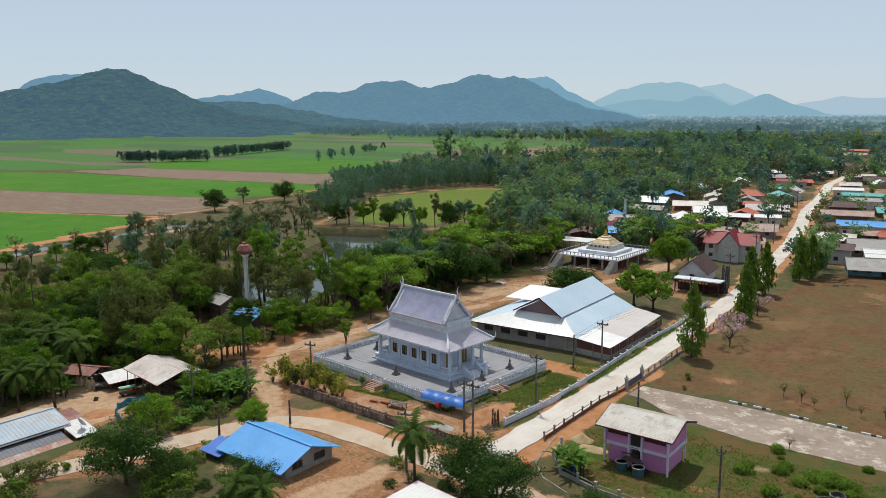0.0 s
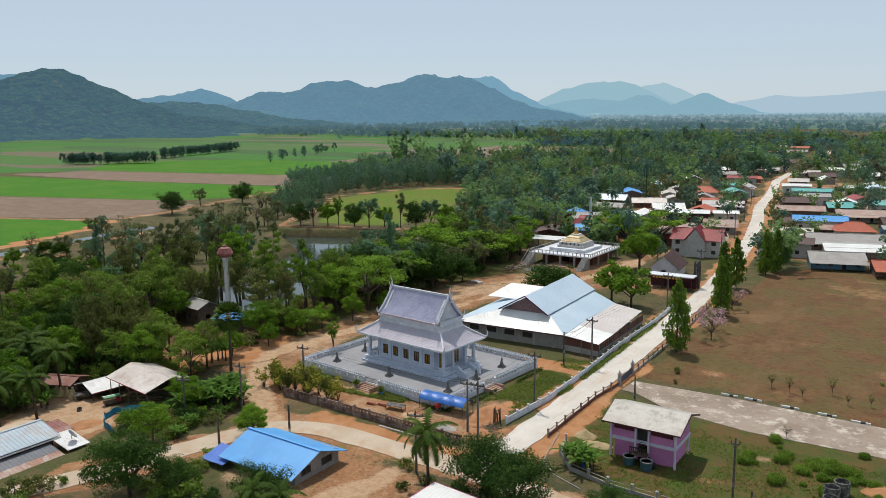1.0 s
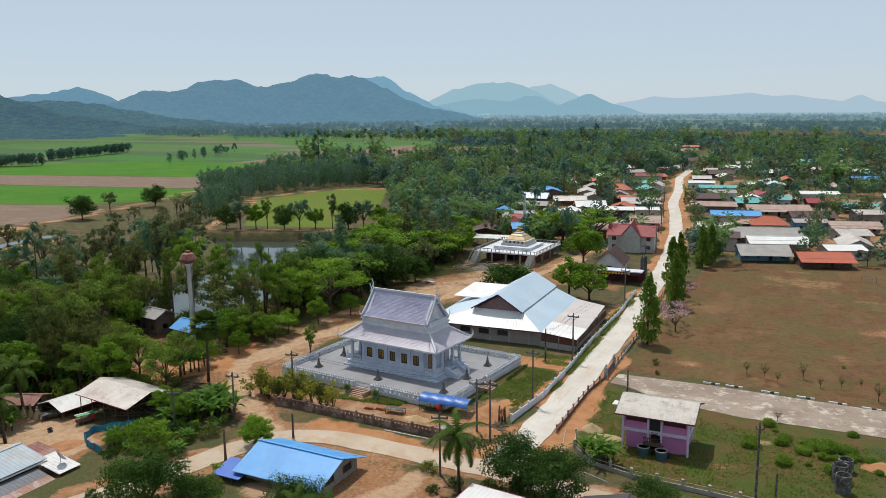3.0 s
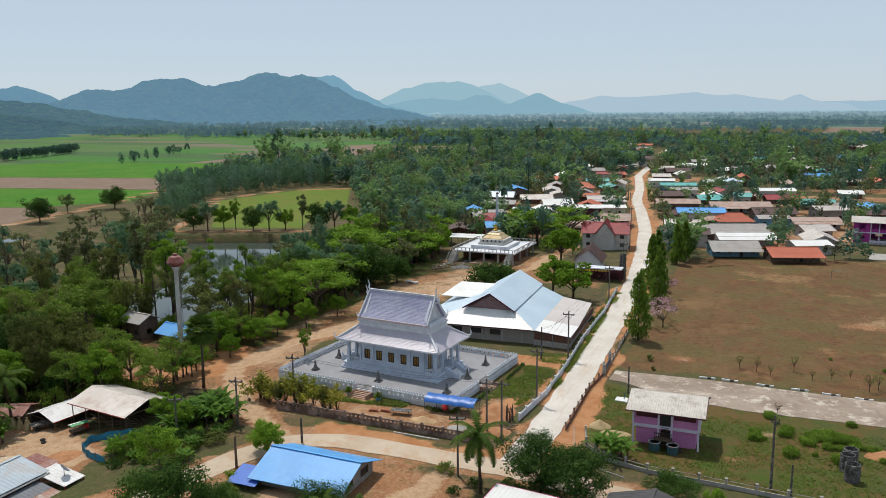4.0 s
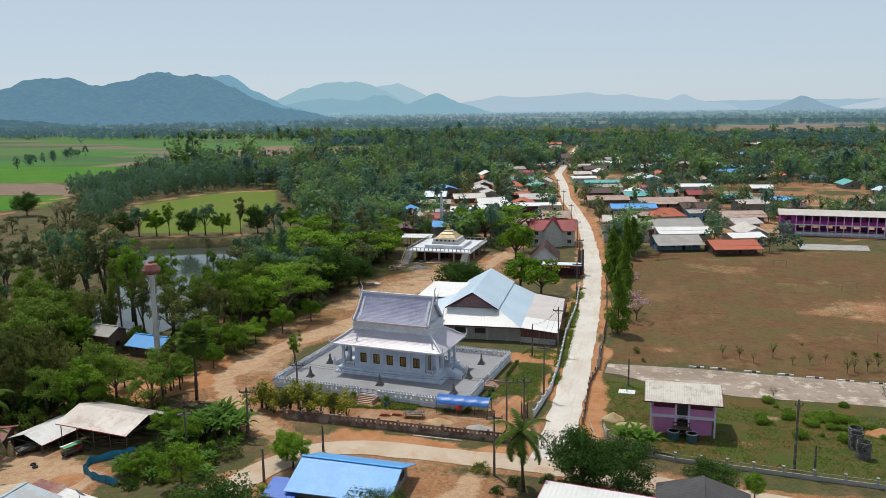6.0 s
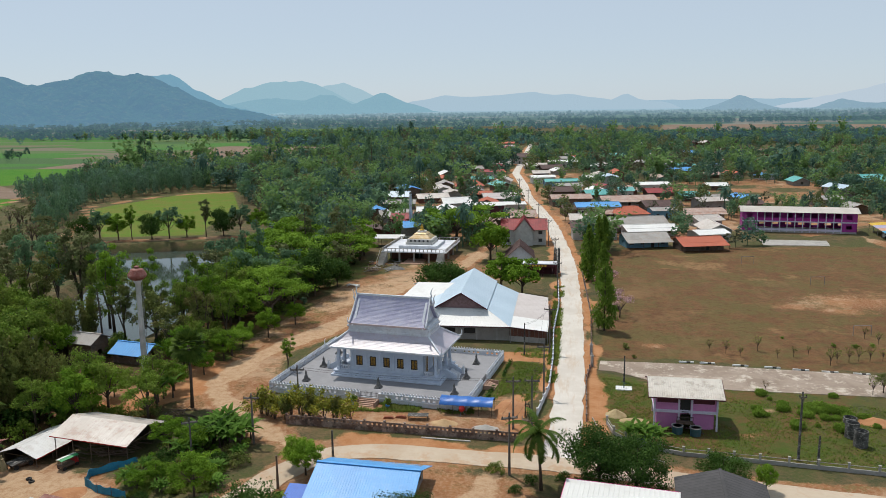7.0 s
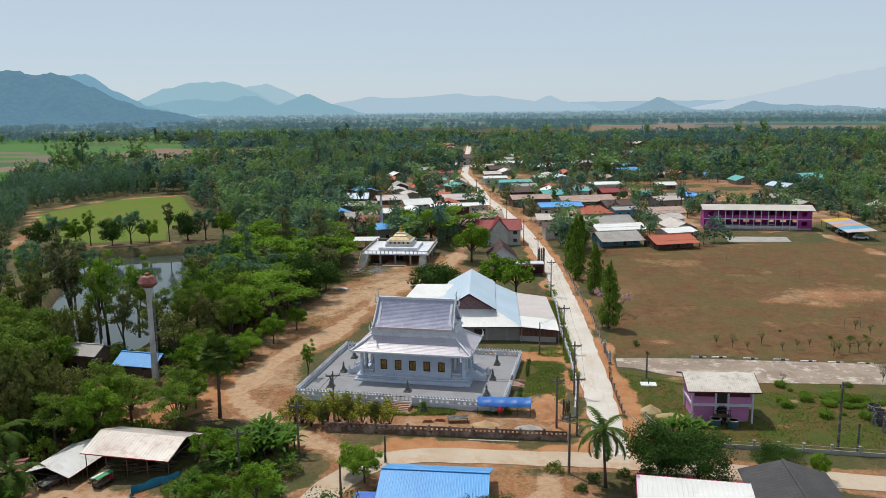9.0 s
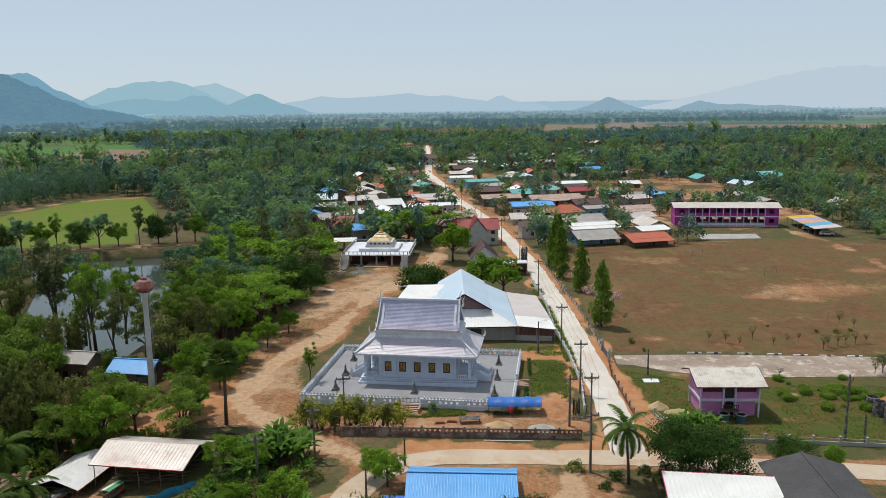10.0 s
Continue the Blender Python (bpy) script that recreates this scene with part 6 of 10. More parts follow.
for sx in (-1, 1):
    part("pediment", Shape().add([(sx * 5.75, -2.75, 9.1), (sx * 5.75, 2.75, 9.1), (sx * 5.75, 0, 12.75), (sx * 5.4, -2.75, 9.1), (sx * 5.4, 2.75, 9.1), (sx * 5.4, 0, 12.75)],
         [(0, 1, 2), (5, 4, 3), (0, 3, 4, 1), (1, 4, 5, 2), (2, 5, 3, 0)] if sx > 0 else [(2, 1, 0), (3, 4, 5), (1, 4, 3, 0), (2, 5, 4, 1), (0, 3, 5, 2)]), TEMPLE_TRIM, temple)
    part("pediment_relief", Shape().lathe([(0.9, 0), (0.8, 0.5), (0.55, 1.1), (0.3, 1.7), (0.05, 2.4)], 6, (sx * 5.35, 0, 9.3)), TEMPLE_TRIM, temple)
    for sy in (-1, 1):
        for dx, dz in ((0.0, 0.0), (-0.55, -0.45)):
            pts = []
            for k in range(7):
                v = k / 6
                y = sy * (RY + 0.05) * (1 - v)
                z = RZ0 + (RZ1 - RZ0) * v - 0.22 * math.sin(math.pi * v) * 0.85 + 0.12 + dz
                pts.append((sx * (RX - 0.05 - 0.25 * v + dx * 1.0), y, z))
            part("bargeboard", Shape().sweep(pts, 0.16, 0.34), TEMPLE_TRIM, temple)
            if dx == 0.0:
                e = Vector(pts[0])
                part("eave_finial", Shape().tube([e, e + Vector((0, sy * 0.35, 0.15)), e + Vector((0, sy * 0.5, 0.6)), e + Vector((0, sy * 0.38, 1.0))], [0.13, 0.11, 0.08, 0.02], 6), TEMPLE_TRIM, temple)
    for off, zz in ((0.0, 0.0), (0.42, -0.9)):
        x = sx * (RX * 0.96 + off)
        z = RZ1 + 0.1 + zz
        if zz:
            part("gable_ledge", Shape().beam((sx * (RX - 0.4), 0, z - 0.15), (sx * (RX + 0.05), 0, z - 0.15), 0.2, 0.3), TEMPLE_TRIM, temple)
        part("horn_finial", Shape().tube([(x, 0, z - 0.1), (x + sx * 0.18, 0, z + 0.35), (x + sx * 0.05, 0, z + 0.75), (x + sx * 0.2, 0, z + 1.2), (x + sx * 0.42, 0, z + 1.6)], [0.15, 0.13, 0.09, 0.06, 0.015], 6), TEMPLE_TRIM, temple)

# ---- the white-roofed meeting hall ----
hall = thing("meeting_hall", pose(-66.95, 120.2, 0, 0, 0, 0.6), "long white-roofed hall with a pale blue gable roof", "hall")
HX0, HX1, HY1 = -11.6, 9.2, 25.6
holes = [(1.6 + 3.65 * i, 3.6 + 3.65 * i, 1.15, 2.15) for i in range(4)]
part("wall", Shape().wall((HX0, 1.0), (HX1, 1.0), -0.2, 2.85, 0.2, holes), GREYWALL, hall)
part("wall", Shape().wall((HX0, HY1 - 1), (HX0, 1.2), -0.2, 2.85, 0.2, [(3, 5, 1.1, 2.1), (8, 10, 1.1, 2.1), (14, 16, 1.1, 2.1)]), GREYWALL, hall)
part("wall", Shape().wall((HX1, HY1 - 1), (HX0 + 0.2, HY1 - 1), -0.2, 2.85, 0.2), GREYWALL, hall)
part("floor", Shape().box(HX0 + 0.21, 1.21, -0.2, 15.5, HY1 - 1.21, 0.12), CONCRETE, hall)
for i in range(4):
    win = part("window", Shape().box(HX0 + 1.6 + 3.65 * i, 1.12, 1.15, HX0 + 3.6 + 3.65 * i, 1.16, 2.15), DARK, hall, "dark open window")
    x0, x1 = HX0 + 1.6 + 3.65 * i, HX0 + 3.6 + 3.65 * i
    part("frame", Shape().box(x0 - 0.07, 0.95, 1.08, x1 + 0.07, 1.0, 1.15).box(x0 - 0.07, 0.95, 2.15, x1 + 0.07, 1.0, 2.22).box(x0 - 0.07, 0.95, 1.15, x0, 1.0, 2.15).box(x1, 0.95, 1.15, x1 + 0.07, 1.0, 2.15), GREYWALL, win)
for i in range(6):
    x = HX0 + 0.1 + i * 3.65
    part("pier", Shape().box(x, 0.9, -0.2, x + 0.3, 0.998, 2.8), CONCRETE, hall)
# low wall and slatted screens of the open side
part("low_wall", Shape().wall((HX1 + 0.01, 0.6), (15.6, -0.2), -0.2, 1.0, 0.15).wall((15.6, 0.0), (15.7, 23.5), -0.2, 0.9, 0.15), CONCRETE, hall)
for i in range(9):
    x = HX1 + 0.4 + i * 0.74
    part("screen_board", Shape().box(x - 0.35, 0.62 - 0.11 * i, 1.0, x + 0.35, 0.66 - 0.11 * i, 2.35), BRICKRED, hall)
for i in range(24):
    part("screen_board", Shape().box(15.65 + 0.016 * i, 0.3 + 0.95 * i, 0.9, 15.72 + 0.016 * i, 1.05 + 0.95 * i, 2.2), BRICKRED if i % 5 else DARK, hall)
for i in range(7):
    part("post", Shape().box(15.55, 0.0 + 3.5 * i, -0.2, 15.67, 0.12 + 3.5 * i, 2.5), STEEL, hall)
for i in range(3):
    x = HX1 + 0.2 + i * 3.3
    part("post", Shape().box(x, -0.6, -0.2, x + 0.12, -0.48, 2.55), STEEL, hall)
# roofs
part("gable_roof", Shape().sheet((4.9, 26.5, 5.15), (4.9, 3.0, 5.15), (0.0, 3.8, 7.93), (0.0, 26.5, 7.93), 0.08, 0.7, 0.03), PALE_SHEET, hall)
part("gable_roof", Shape().sheet((-4.9, 3.0, 5.15), (-4.9, 26.5, 5.15), (0.0, 26.5, 7.93), (0.0, 3.8, 7.93), 0.08, 0.7, 0.03), PALE_SHEET, hall)
part("gable", Shape().add([(-4.3, 4.3, 5.0), (4.3, 4.3, 5.0), (0, 4.3, 7.55), (-4.3, 4.5, 5.0), (4.3, 4.5, 5.0), (0, 4.5, 7.55)], [(0, 1, 2), (5, 4, 3), (1, 0, 3, 4), (2, 1, 4, 5), (0, 2, 5, 3)]), GABLEWOOD, hall, "carved brown gable panel")
part("bargeboard", Shape().beam((-4.95, 3.0, 5.1), (0, 3.75, 7.9), 0.06, 0.22).beam((4.95, 3.0, 5.1), (0, 3.75, 7.9), 0.06, 0.22), MAROON, hall)
part("skirt_roof", Shape().sheet((-12.6, -0.4, 2.8), (9.4, -0.0, 2.8), (4.6, 4.6, 5.0), (-4.6, 4.6, 5.0), 0.08, 0.7, 0.03), WHITE_SHEET, hall)
part("skirt_roof", Shape().sheet((9.42, 0.0, 2.8), (9.42, 26.0, 2.9), (4.6, 26.0, 5.0), (4.62, 4.6, 5.0), 0.08, 0.7, 0.03), PALE_SHEET, hall)
part("skirt_roof", Shape().sheet((-12.62, 26.0, 2.8), (-12.62, -0.4, 2.8), (-4.62, 4.6, 5.0), (-4.6, 26.0, 5.0), 0.08, 0.7, 0.03), PALE_SHEET, hall)
part("awning_roof", Shape().sheet((16.1, -1.3, 2.52), (16.15, 6.0, 2.52), (9.46, 7.0, 2.98), (9.46, 0.0, 2.86), 0.06, 0.6, 0.03), WHITE_SHEET, hall)
part("awning_roof", Shape().sheet((16.15, 6.03, 2.52), (15.6, 23.6, 2.6), (9.46, 25.6, 3.0), (9.46, 7.03, 2.98), 0.06, 0.6, 0.03), PINKISH_SHEET, hall)
part("eave_trim", Shape().beam((-12.6, -0.42, 2.72), (9.4, -0.02, 2.72), 0.05, 0.18).beam((9.4, -0.05, 2.72), (16.1, -1.33, 2.44), 0.05, 0.16), MAROON, hall)
part("wing_roof", Shape().sheet((-13.2, 14.3, 4.35), (-4.0, 14.3, 4.35), (-1.0, 20.5, 6.0), (-11.0, 20.5, 6.0), 0.08, 0.7, 0.03), WHITE_SHEET, hall)
part("wing_roof", Shape().sheet((-4.0, 26.2, 4.35), (-13.2, 26.2, 4.35), (-11.0, 20.55, 6.0), (-1.0, 20.55, 6.0), 0.08, 0.7, 0.03), WHITE_SHEET, hall)

# ---- houses ----
def gable_house(name, x, y, w, d, turn, eave, rise, roof, wall, label, group="", over=0.6, rib=0.5, windows=2, porch=False, hip=0.0, category="house", base=None):
    """A village house: walls with real openings, gable or hip roof along its local x."""
    z = gz(x, y) if base is None else base
    ob = thing(name, pose(x, y, z, 0, 0, turn), label, category, group)
    hx, hy, t = w / 2, d / 2, 0.15
    n = max(1, windows)
    step = w / n
    holes = [(step * (i + 0.5) - 0.55, step * (i + 0.5) + 0.55, 0.95, min(eave - 0.35, 2.0)) for i in range(n) if i != n // 2 or n < 3]
    if n >= 3:
        holes.append((step * (n // 2 + 0.5) - 0.5, step * (n // 2 + 0.5) + 0.5, 0.05, min(eave - 0.3, 2.05)))
    if eave > 4.2:
        holes += [(step * (i + 0.5) - 0.6, step * (i + 0.5) + 0.6, 3.3, 4.4 if eave > 4.8 else eave - 0.25) for i in range(n)]
    front = part("wall", Shape().wall((-hx, -hy), (hx, -hy), -0.3, eave, t, holes), wall, ob)
    part("wall", Shape().wall((hx, hy), (-hx, hy), -0.3, eave, t), wall, ob)
    for sx in (-1, 1):
        p, q = ((hx, -hy + t), (hx, hy - t)) if sx > 0 else ((-hx, hy - t), (-hx, -hy + t))
        part("wall", Shape().wall(p, q, -0.3, eave, t, [(d / 2 - t - 0.5, d / 2 - t + 0.5, 1.0, 1.9)]), wall, ob)
        if not hip:
            f = [(0, 1, 2), (5, 4, 3), (1, 0, 3, 4), (2, 1, 4, 5), (0, 2, 5, 3)]
            G = Shape().add([(sx * (hx - 0.14), -hy, eave), (sx * (hx - 0.14), hy, eave), (sx * (hx - 0.14), 0, eave + rise * 0.92), (sx * hx, -hy, eave), (sx * hx, hy, eave), (sx * hx, 0, eave + rise * 0.92)], f if sx < 0 else [q[::-1] for q in f])
            part("gable", G, wall, ob)
    for h in holes:
        u0, u1, z0, z1 = h
        pane = part("window" if z0 > 0.5 else "door", Shape().box(-hx + u0, -hy + 0.07, z0, -hx + u1, -hy + 0.10, z1), DARK, ob, "dark opening")
        part("frame", Shape().box(-hx + u0, -hy + 0.01, z0, -hx + u0 + 0.06, -hy + 0.068, z1).box(-hx + u1 - 0.06, -hy + 0.01, z0, -hx + u1, -hy + 0.068, z1).box(-hx + u0 + 0.061, -hy + 0.01, z1 - 0.06, -hx + u1 - 0.061, -hy + 0.068, z1), WOOD, pane)
    ex, ey = hx + over, hy + over
    ze = eave - rise * over / hy * 0.8
    for sy in (-1, 1):
        a, b = (-ex * -sy, sy * ey, ze), (ex * -sy, sy * ey, ze)
        c, dd = ((ex - hip) * -sy, sy * 0.02, eave + rise), (-(ex - hip) * -sy, sy * 0.02, eave + rise)
        part("roof", Shape().sheet(a, b, c, dd, 0.07, rib, 0.03), roof, ob)
    if hip:
        for sx in (-1, 1):
            part("roof", Shape().sheet((sx * ex, -ey * sx, ze), (sx * ex, ey * sx, ze), (sx * (ex - hip), 0.02 * sx, eave + rise), (sx * (ex - hip), -0.02 * sx, eave + rise), 0.07, rib, 0.03), roof, ob)
    part("ridge_cap", Shape().beam((-(ex - hip), 0, eave + rise + 0.03), (ex - hip, 0, eave + rise + 0.03), 0.34, 0.08), roof, ob)
    if porch:
        P = Shape().sheet((-ex, -ey - 2.6, eave - 0.75), (ex, -ey - 2.6, eave - 0.75), (ex, -ey + 0.2, eave - 0.15), (-ex, -ey + 0.2, eave - 0.15), 0.06, rib, 0.03)
        part("porch_roof", P, roof, ob)
        for i in range(4):
            xx = -ex + 0.3 + i * (2 * ex - 0.6) / 3
            part("post", Shape().box(xx - 0.06, -ey - 2.4, -0.3, xx + 0.06, -ey - 2.28, eave - 0.76), WOOD, ob)
    KEEP_OFF.append((x, y, max(w, d) * 0.62 + 1.5))
    return ob


def open_shed(x, y, w, d, turn, eave, rise, roof, label, base, bays=4):
    """An open-sided shed on posts."""
    ob = thing("open_shed", pose(x, y, base, 0, 0, turn), label, "shed", "farm sheds")
    hx, hy = w / 2, d / 2
    for sy in (-1, 1):
        a, b = (hx * sy, sy * hy, eave), (-hx * sy, sy * hy, eave)
        part("roof", Shape().sheet(a, b, (-hx * sy, 0.02 * sy, eave + rise), (hx * sy, 0.02 * sy, eave + rise), 0.05, 0.45, 0.03), roof, ob)
        for i in range(bays + 1):
            xx = -hx + 0.4 + i * (w - 0.8) / bays
            part("post", Shape().tube([(xx, sy * (hy - 0.5), -0.7), (xx, sy * (hy - 0.5), eave + rise * 0.5 / hy - 0.06)], [0.07, 0.06], 6), WOOD, ob)
        part("purlin", Shape().beam((-hx + 0.2, sy * (hy - 0.5), eave - 0.08 + rise * 0.5 / hy), (hx - 0.2, sy * (hy - 0.5), eave - 0.08 + rise * 0.5 / hy), 0.1), WOOD, ob)
    for i in range(bays + 1):
        xx = -hx + 0.4 + i * (w - 0.8) / bays
        part("rafter", Shape().beam((xx, -hy + 0.3, eave - 0.02), (xx, 0, eave + rise - 0.14), 0.08).beam((xx, hy - 0.3, eave - 0.02), (xx, 0, eave + rise - 0.14), 0.08).beam((xx, -hy + 0.5, eave - 0.1), (xx, hy - 0.5, eave - 0.1), 0.08), WOOD, ob)
    part("fascia", Shape().beam((-hx, -hy, eave - 0.06), (hx, -hy, eave - 0.06), 0.04, 0.12), PAINT_RED, ob)
    # dark wall added behind, so that the open shed's inside looks shaded
    part("back_wall", Shape().wall((hx - 0.4, hy - 0.62), (-hx + 0.4, hy - 0.62), -0.3, eave - 0.1, 0.06), DARKWOOD, ob, "dark board wall added to darken the inside")
    KEEP_OFF.append((x, y, max(w, d) * 0.65))
    return ob


VILLAGE = "village houses along the road"
for spec in (
    ("house", -11, 218, 12.5, 6.5, 15, 2.6, 1.0, ORANGE_TILE, WOOD, "low house with an orange roof facing the pasture", 4),
    ("house", -26, 222, 12.5, 7, 15, 2.7, 1.3, GREY_SHEET, BLUEWALL, "low house with blue walls and grey roof", 4),
    ("house", -27, 252, 20, 8, 15, 3.0, 1.5, GREY_SHEET, GREYWALL, "long low house with a grey sheet roof", 5),
    ("house", -23, 241, 16, 5, 15, 2.9, 0.6, WHITE_SHEET, PALEWALL, "long low building with a white sheet roof", 4),
    ("house", -6, 232, 9.5, 8, 20, 2.7, 0.8, WHITE_SHEET, PALEWALL, "small house with stepped white roofs", 3),
    ("house", -38, 288, 16, 8, 12, 3.6, 1.2, BLUE_SHEET, PALEWALL, "house with a bright blue sheet roof", 4),
    ("house", -48, 315, 16, 8, 12, 3.4, 1.3, RUST, WOOD, "long wooden house with a rusty roof", 4),
    ("house", -25, 317, 22, 8, 14, 2.9, 1.2, RUST, PALEWALL, "long house with a rusty patched roof", 5),
    ("house", -10, 373, 15, 9, 12, 3.4, 0.8, WHITE_SHEET, PALEWALL, "hall with a broad white roof among trees", 3),
    ("house", -14, 281, 10, 7, 14, 3.2, 0.7, GREY_SHEET, BLUEWALL, "blue shop house with a grey roof", 3),
    ("house", -1, 281, 15, 7, 14, 2.9, 0.8, RUST, PALEWALL, "house with rust and white roof sheets", 4),
    ("house", 10, 325, 8, 6, 10, 2.8, 1.0, GREY_SHEET, GREYWALL, "small grey-roofed house among trees", 2),
    ("house", 21, 305, 8, 7, 10, 2.8, 1.2, BROWN_TILE, WOOD, "small house with a brown-red roof", 2),
    ("house", -80, 281, 14, 8, 14, 4.6, 0.7, WHITE_SHEET, MAROON, "two-storey shop house with white roof and dark red front", 4),
    ("house", -70, 295, 8, 7, 14, 3.3, 0.6, WHITE_SHEET, PALEWALL, "roadside house with a white roof", 2),
    ("house", -78, 326, 15, 8, 14, 2.9, 1.0, PINKISH_SHEET, PALEWALL, "house with a dusty pink sheet roof", 4),
    ("house", -95, 405, 11, 7, 12, 2.9, 1.0, TEAL_SHEET, PALEWALL, "house with a teal roof", 3),
    ("house", -94, 438, 14, 7, 12, 3.8, 1.0, RED_TILE, PALEWALL, "house with a red and white roof", 3),
    ("house", -73, 257, 9, 7, 14, 2.8, 1.1, RUST, WOOD, "small house with a rust-streaked roof", 2),
    ("house", -24, 343, 6, 5, 12, 3.6, 1.2, TEAL_SHEET, PALEWALL, "small house with a turquoise roof", 2),
    ("house", -85, 545, 12, 10, 12, 5.2, 2.0, BROWN_TILE, PALEWALL, "large two-storey house with a brown roof", 3),
    ("house", -54, 514, 18, 9, 12, 3.8, 1.0, WHITE_SHEET, PALEWALL, "white-roofed store house by the road", 3),
    ("house", -116, 634, 14, 9, 12, 3.8, 1.3, BLUE_DEEP, PALEWALL, "far house with a deep blue roof", 3),
    ("house", -33, 276, 9, 6, 14, 2.5, 1.0, RUST, WOOD, "low wooden house with a rusty roof", 2),
    ("house", -63, 409, 12, 8, 12, 3.4, 0.8, WHITE_SHEET, PALEWALL, "white-roofed house by the road", 3),
    ("house", -53, 385, 16, 8, 12, 3.6, 0.9, TEAL_SHEET, BLUEWALL, "shop house with a green roof", 4),
    ("house", -39, 405, 6, 6, 12, 3.6, 1.0, WHITE_SHEET, PALEWALL, "small roadside house with a white roof", 2),
    ("house", -46, 286, 10, 7, 14, 2.8, 1.2, BROWN_TILE, WOOD, "wooden house with a brown roof", 3),
    ("house", -49, 362, 11, 8, 12, 3.8, 0.9, GREY_SHEET, PALEWALL, "house with a two-tone grey roof", 3),
):
    nm, x, y, w, d, turn, eave, rise, roof, wall, label, wins = spec
    gable_house(nm, x, y, w, d, turn, eave, rise, roof, wall, label, VILLAGE, windows=wins, porch=(w > 11 and eave < 3.2))
gable_house("house", -26.5, 274, 11, 9, 14, 3.0, 2.2, ORANGE_TILE, PALEWALL, "house with an orange-red hipped roof", VILLAGE, hip=3.6, windows=3)
gable_house("house", -97, 368, 13, 10, 12, 3.1, 2.2, ORANGE_TILE, PALEWALL, "house with a brown-red hipped roof", VILLAGE, hip=3.8, windows=3)
gable_house("house", 92, 388, 20, 12, 8, 4.0, 2.6, TEAL_SHEET, PALEWALL, "broad hall with a pale green hipped roof", VILLAGE, hip=5, windows=4)
gable_house("house", -105, 255, 9, 7, 5, 3.2, 1.4, RED_TILE, MAROON, "red building beside the tall chimney", windows=2)

# the rest of the village, back to the edge of the trees
vr = random.Random(44)
ROOFS = ((RUST, "rusty sheet"), (GREY_SHEET, "grey sheet"), (WHITE_SHEET, "white sheet"), (RUST, "rusty sheet"), (GREY_SHEET, "grey sheet"), (WHITE_SHEET, "white sheet"), (TIN, "tin sheet"), (TIN, "tin sheet"), (GREY_SHEET, "grey sheet"), (ORANGE_TILE, "orange tile"), (BROWN_TILE, "brown tile"), (BLUE_SHEET, "blue sheet"), (TEAL_SHEET, "teal sheet"), (PINKISH_SHEET, "dusty pink sheet"), (RED_TILE, "red tile"), (PALE_SHEET, "pale blue sheet"))
made = 0
while made < 112:
    y = (262 if made < 82 else 232) + (520 if made < 82 else 150) * vr.random() ** 1.2
    side = vr.choice((-1, 1, 1))
    rx = float(np.interp(y, [p[1] for p in ROAD], [p[0] for p in ROAD]))
    x = rx + side * (10 + (55 if side < 0 else 150 if made < 82 else 62) * vr.random() ** 1.3)
    if any(math.hypot(x - a, y - b) < r + 5 for a, b, r in KEEP_OFF) or (0 < x < 62 and y < 278):
        continue
    roof, words = vr.choice(ROOFS)
    wall, ww = vr.choice(((PALEWALL, "pale walls"), (WOOD, "wooden walls"), (GREYWALL, "grey block walls"), (WOOD, "dark timber walls"), (BRICKRED, "red-brown board walls")))
    gable_house("house", x, y, vr.uniform(8, 14), vr.uniform(6, 8.5), 12 + vr.uniform(-14, 14) + vr.choice((0, 90)), vr.choice((2.2, 2.4, 2.6, 4.2)), vr.uniform(0.9, 1.8), roof, wall, "village house with a %s roof and %s" % (words, ww), VILLAGE, over=0.95, windows=2, rib=1.0)
    made += 1

# the red-roofed two-storey house with a steep front gable
red_house = gable_house("house", -61.5, 224, 13, 9, 4, 5.0, 2.4, RED_TILE, PALEWALL, "two-storey grey house with steep red tile roofs", windows=4)
part("roof", Shape().sheet((-3.2, 3.0, 4.4), (-3.2, -6.2, 4.4), (0, -6.0, 8.4), (0, 2.0, 8.4), 0.08, 0.35).sheet((3.2, -6.2, 4.4), (3.2, 3.0, 4.4), (0, 2.0, 8.4), (0, -6.0, 8.4), 0.08, 0.35), RED_TILE, red_house)
part("gable", Shape().add([(-2.7, -5.6, -0.3), (2.7, -5.6, -0.3), (2.7, -5.6, 4.6), (0, -5.6, 8.0), (-2.7, -5.6, 4.6), (-2.7, -4.4, -0.3), (2.7, -4.4, -0.3), (2.7, -4.4, 4.6), (0, -4.4, 8.0), (-2.7, -4.4, 4.6)],
     [(0, 1, 2, 3, 4), (9, 8, 7, 6, 5), (1, 0, 5, 6), (2, 1, 6, 7), (3, 2, 7, 8), (4, 3, 8, 9), (0, 4, 9, 5)]), PALEWALL, red_house)
brown = thing("house", pose(-60.6, 192, 0, 0, 0, 4), "white-gabled house with a dark brown steep roof", "house")
part("wall", Shape().wall((-3.2, -5), (3.2, -5), -0.2, 2.8, 0.15, [(2.6, 3.8, 0.05, 2.1)]).wall((3.2, 5), (-3.2, 5), -0.2, 2.8, 0.15).wall((3.2, -4.85), (3.2, 4.85), -0.2, 2.8, 0.15).wall((-3.2, 4.85), (-3.2, -4.85), -0.2, 2.8, 0.15), WHITE, brown)
part("gable", Shape().add([(-3.2, -5, 2.8), (3.2, -5, 2.8), (0, -5, 5.5), (-3.2, -4.86, 2.8), (3.2, -4.86, 2.8), (0, -4.86, 5.5)], [(0, 1, 2), (5, 4, 3), (1, 0, 3, 4), (2, 1, 4, 5), (0, 2, 5, 3)]), WHITE, brown)
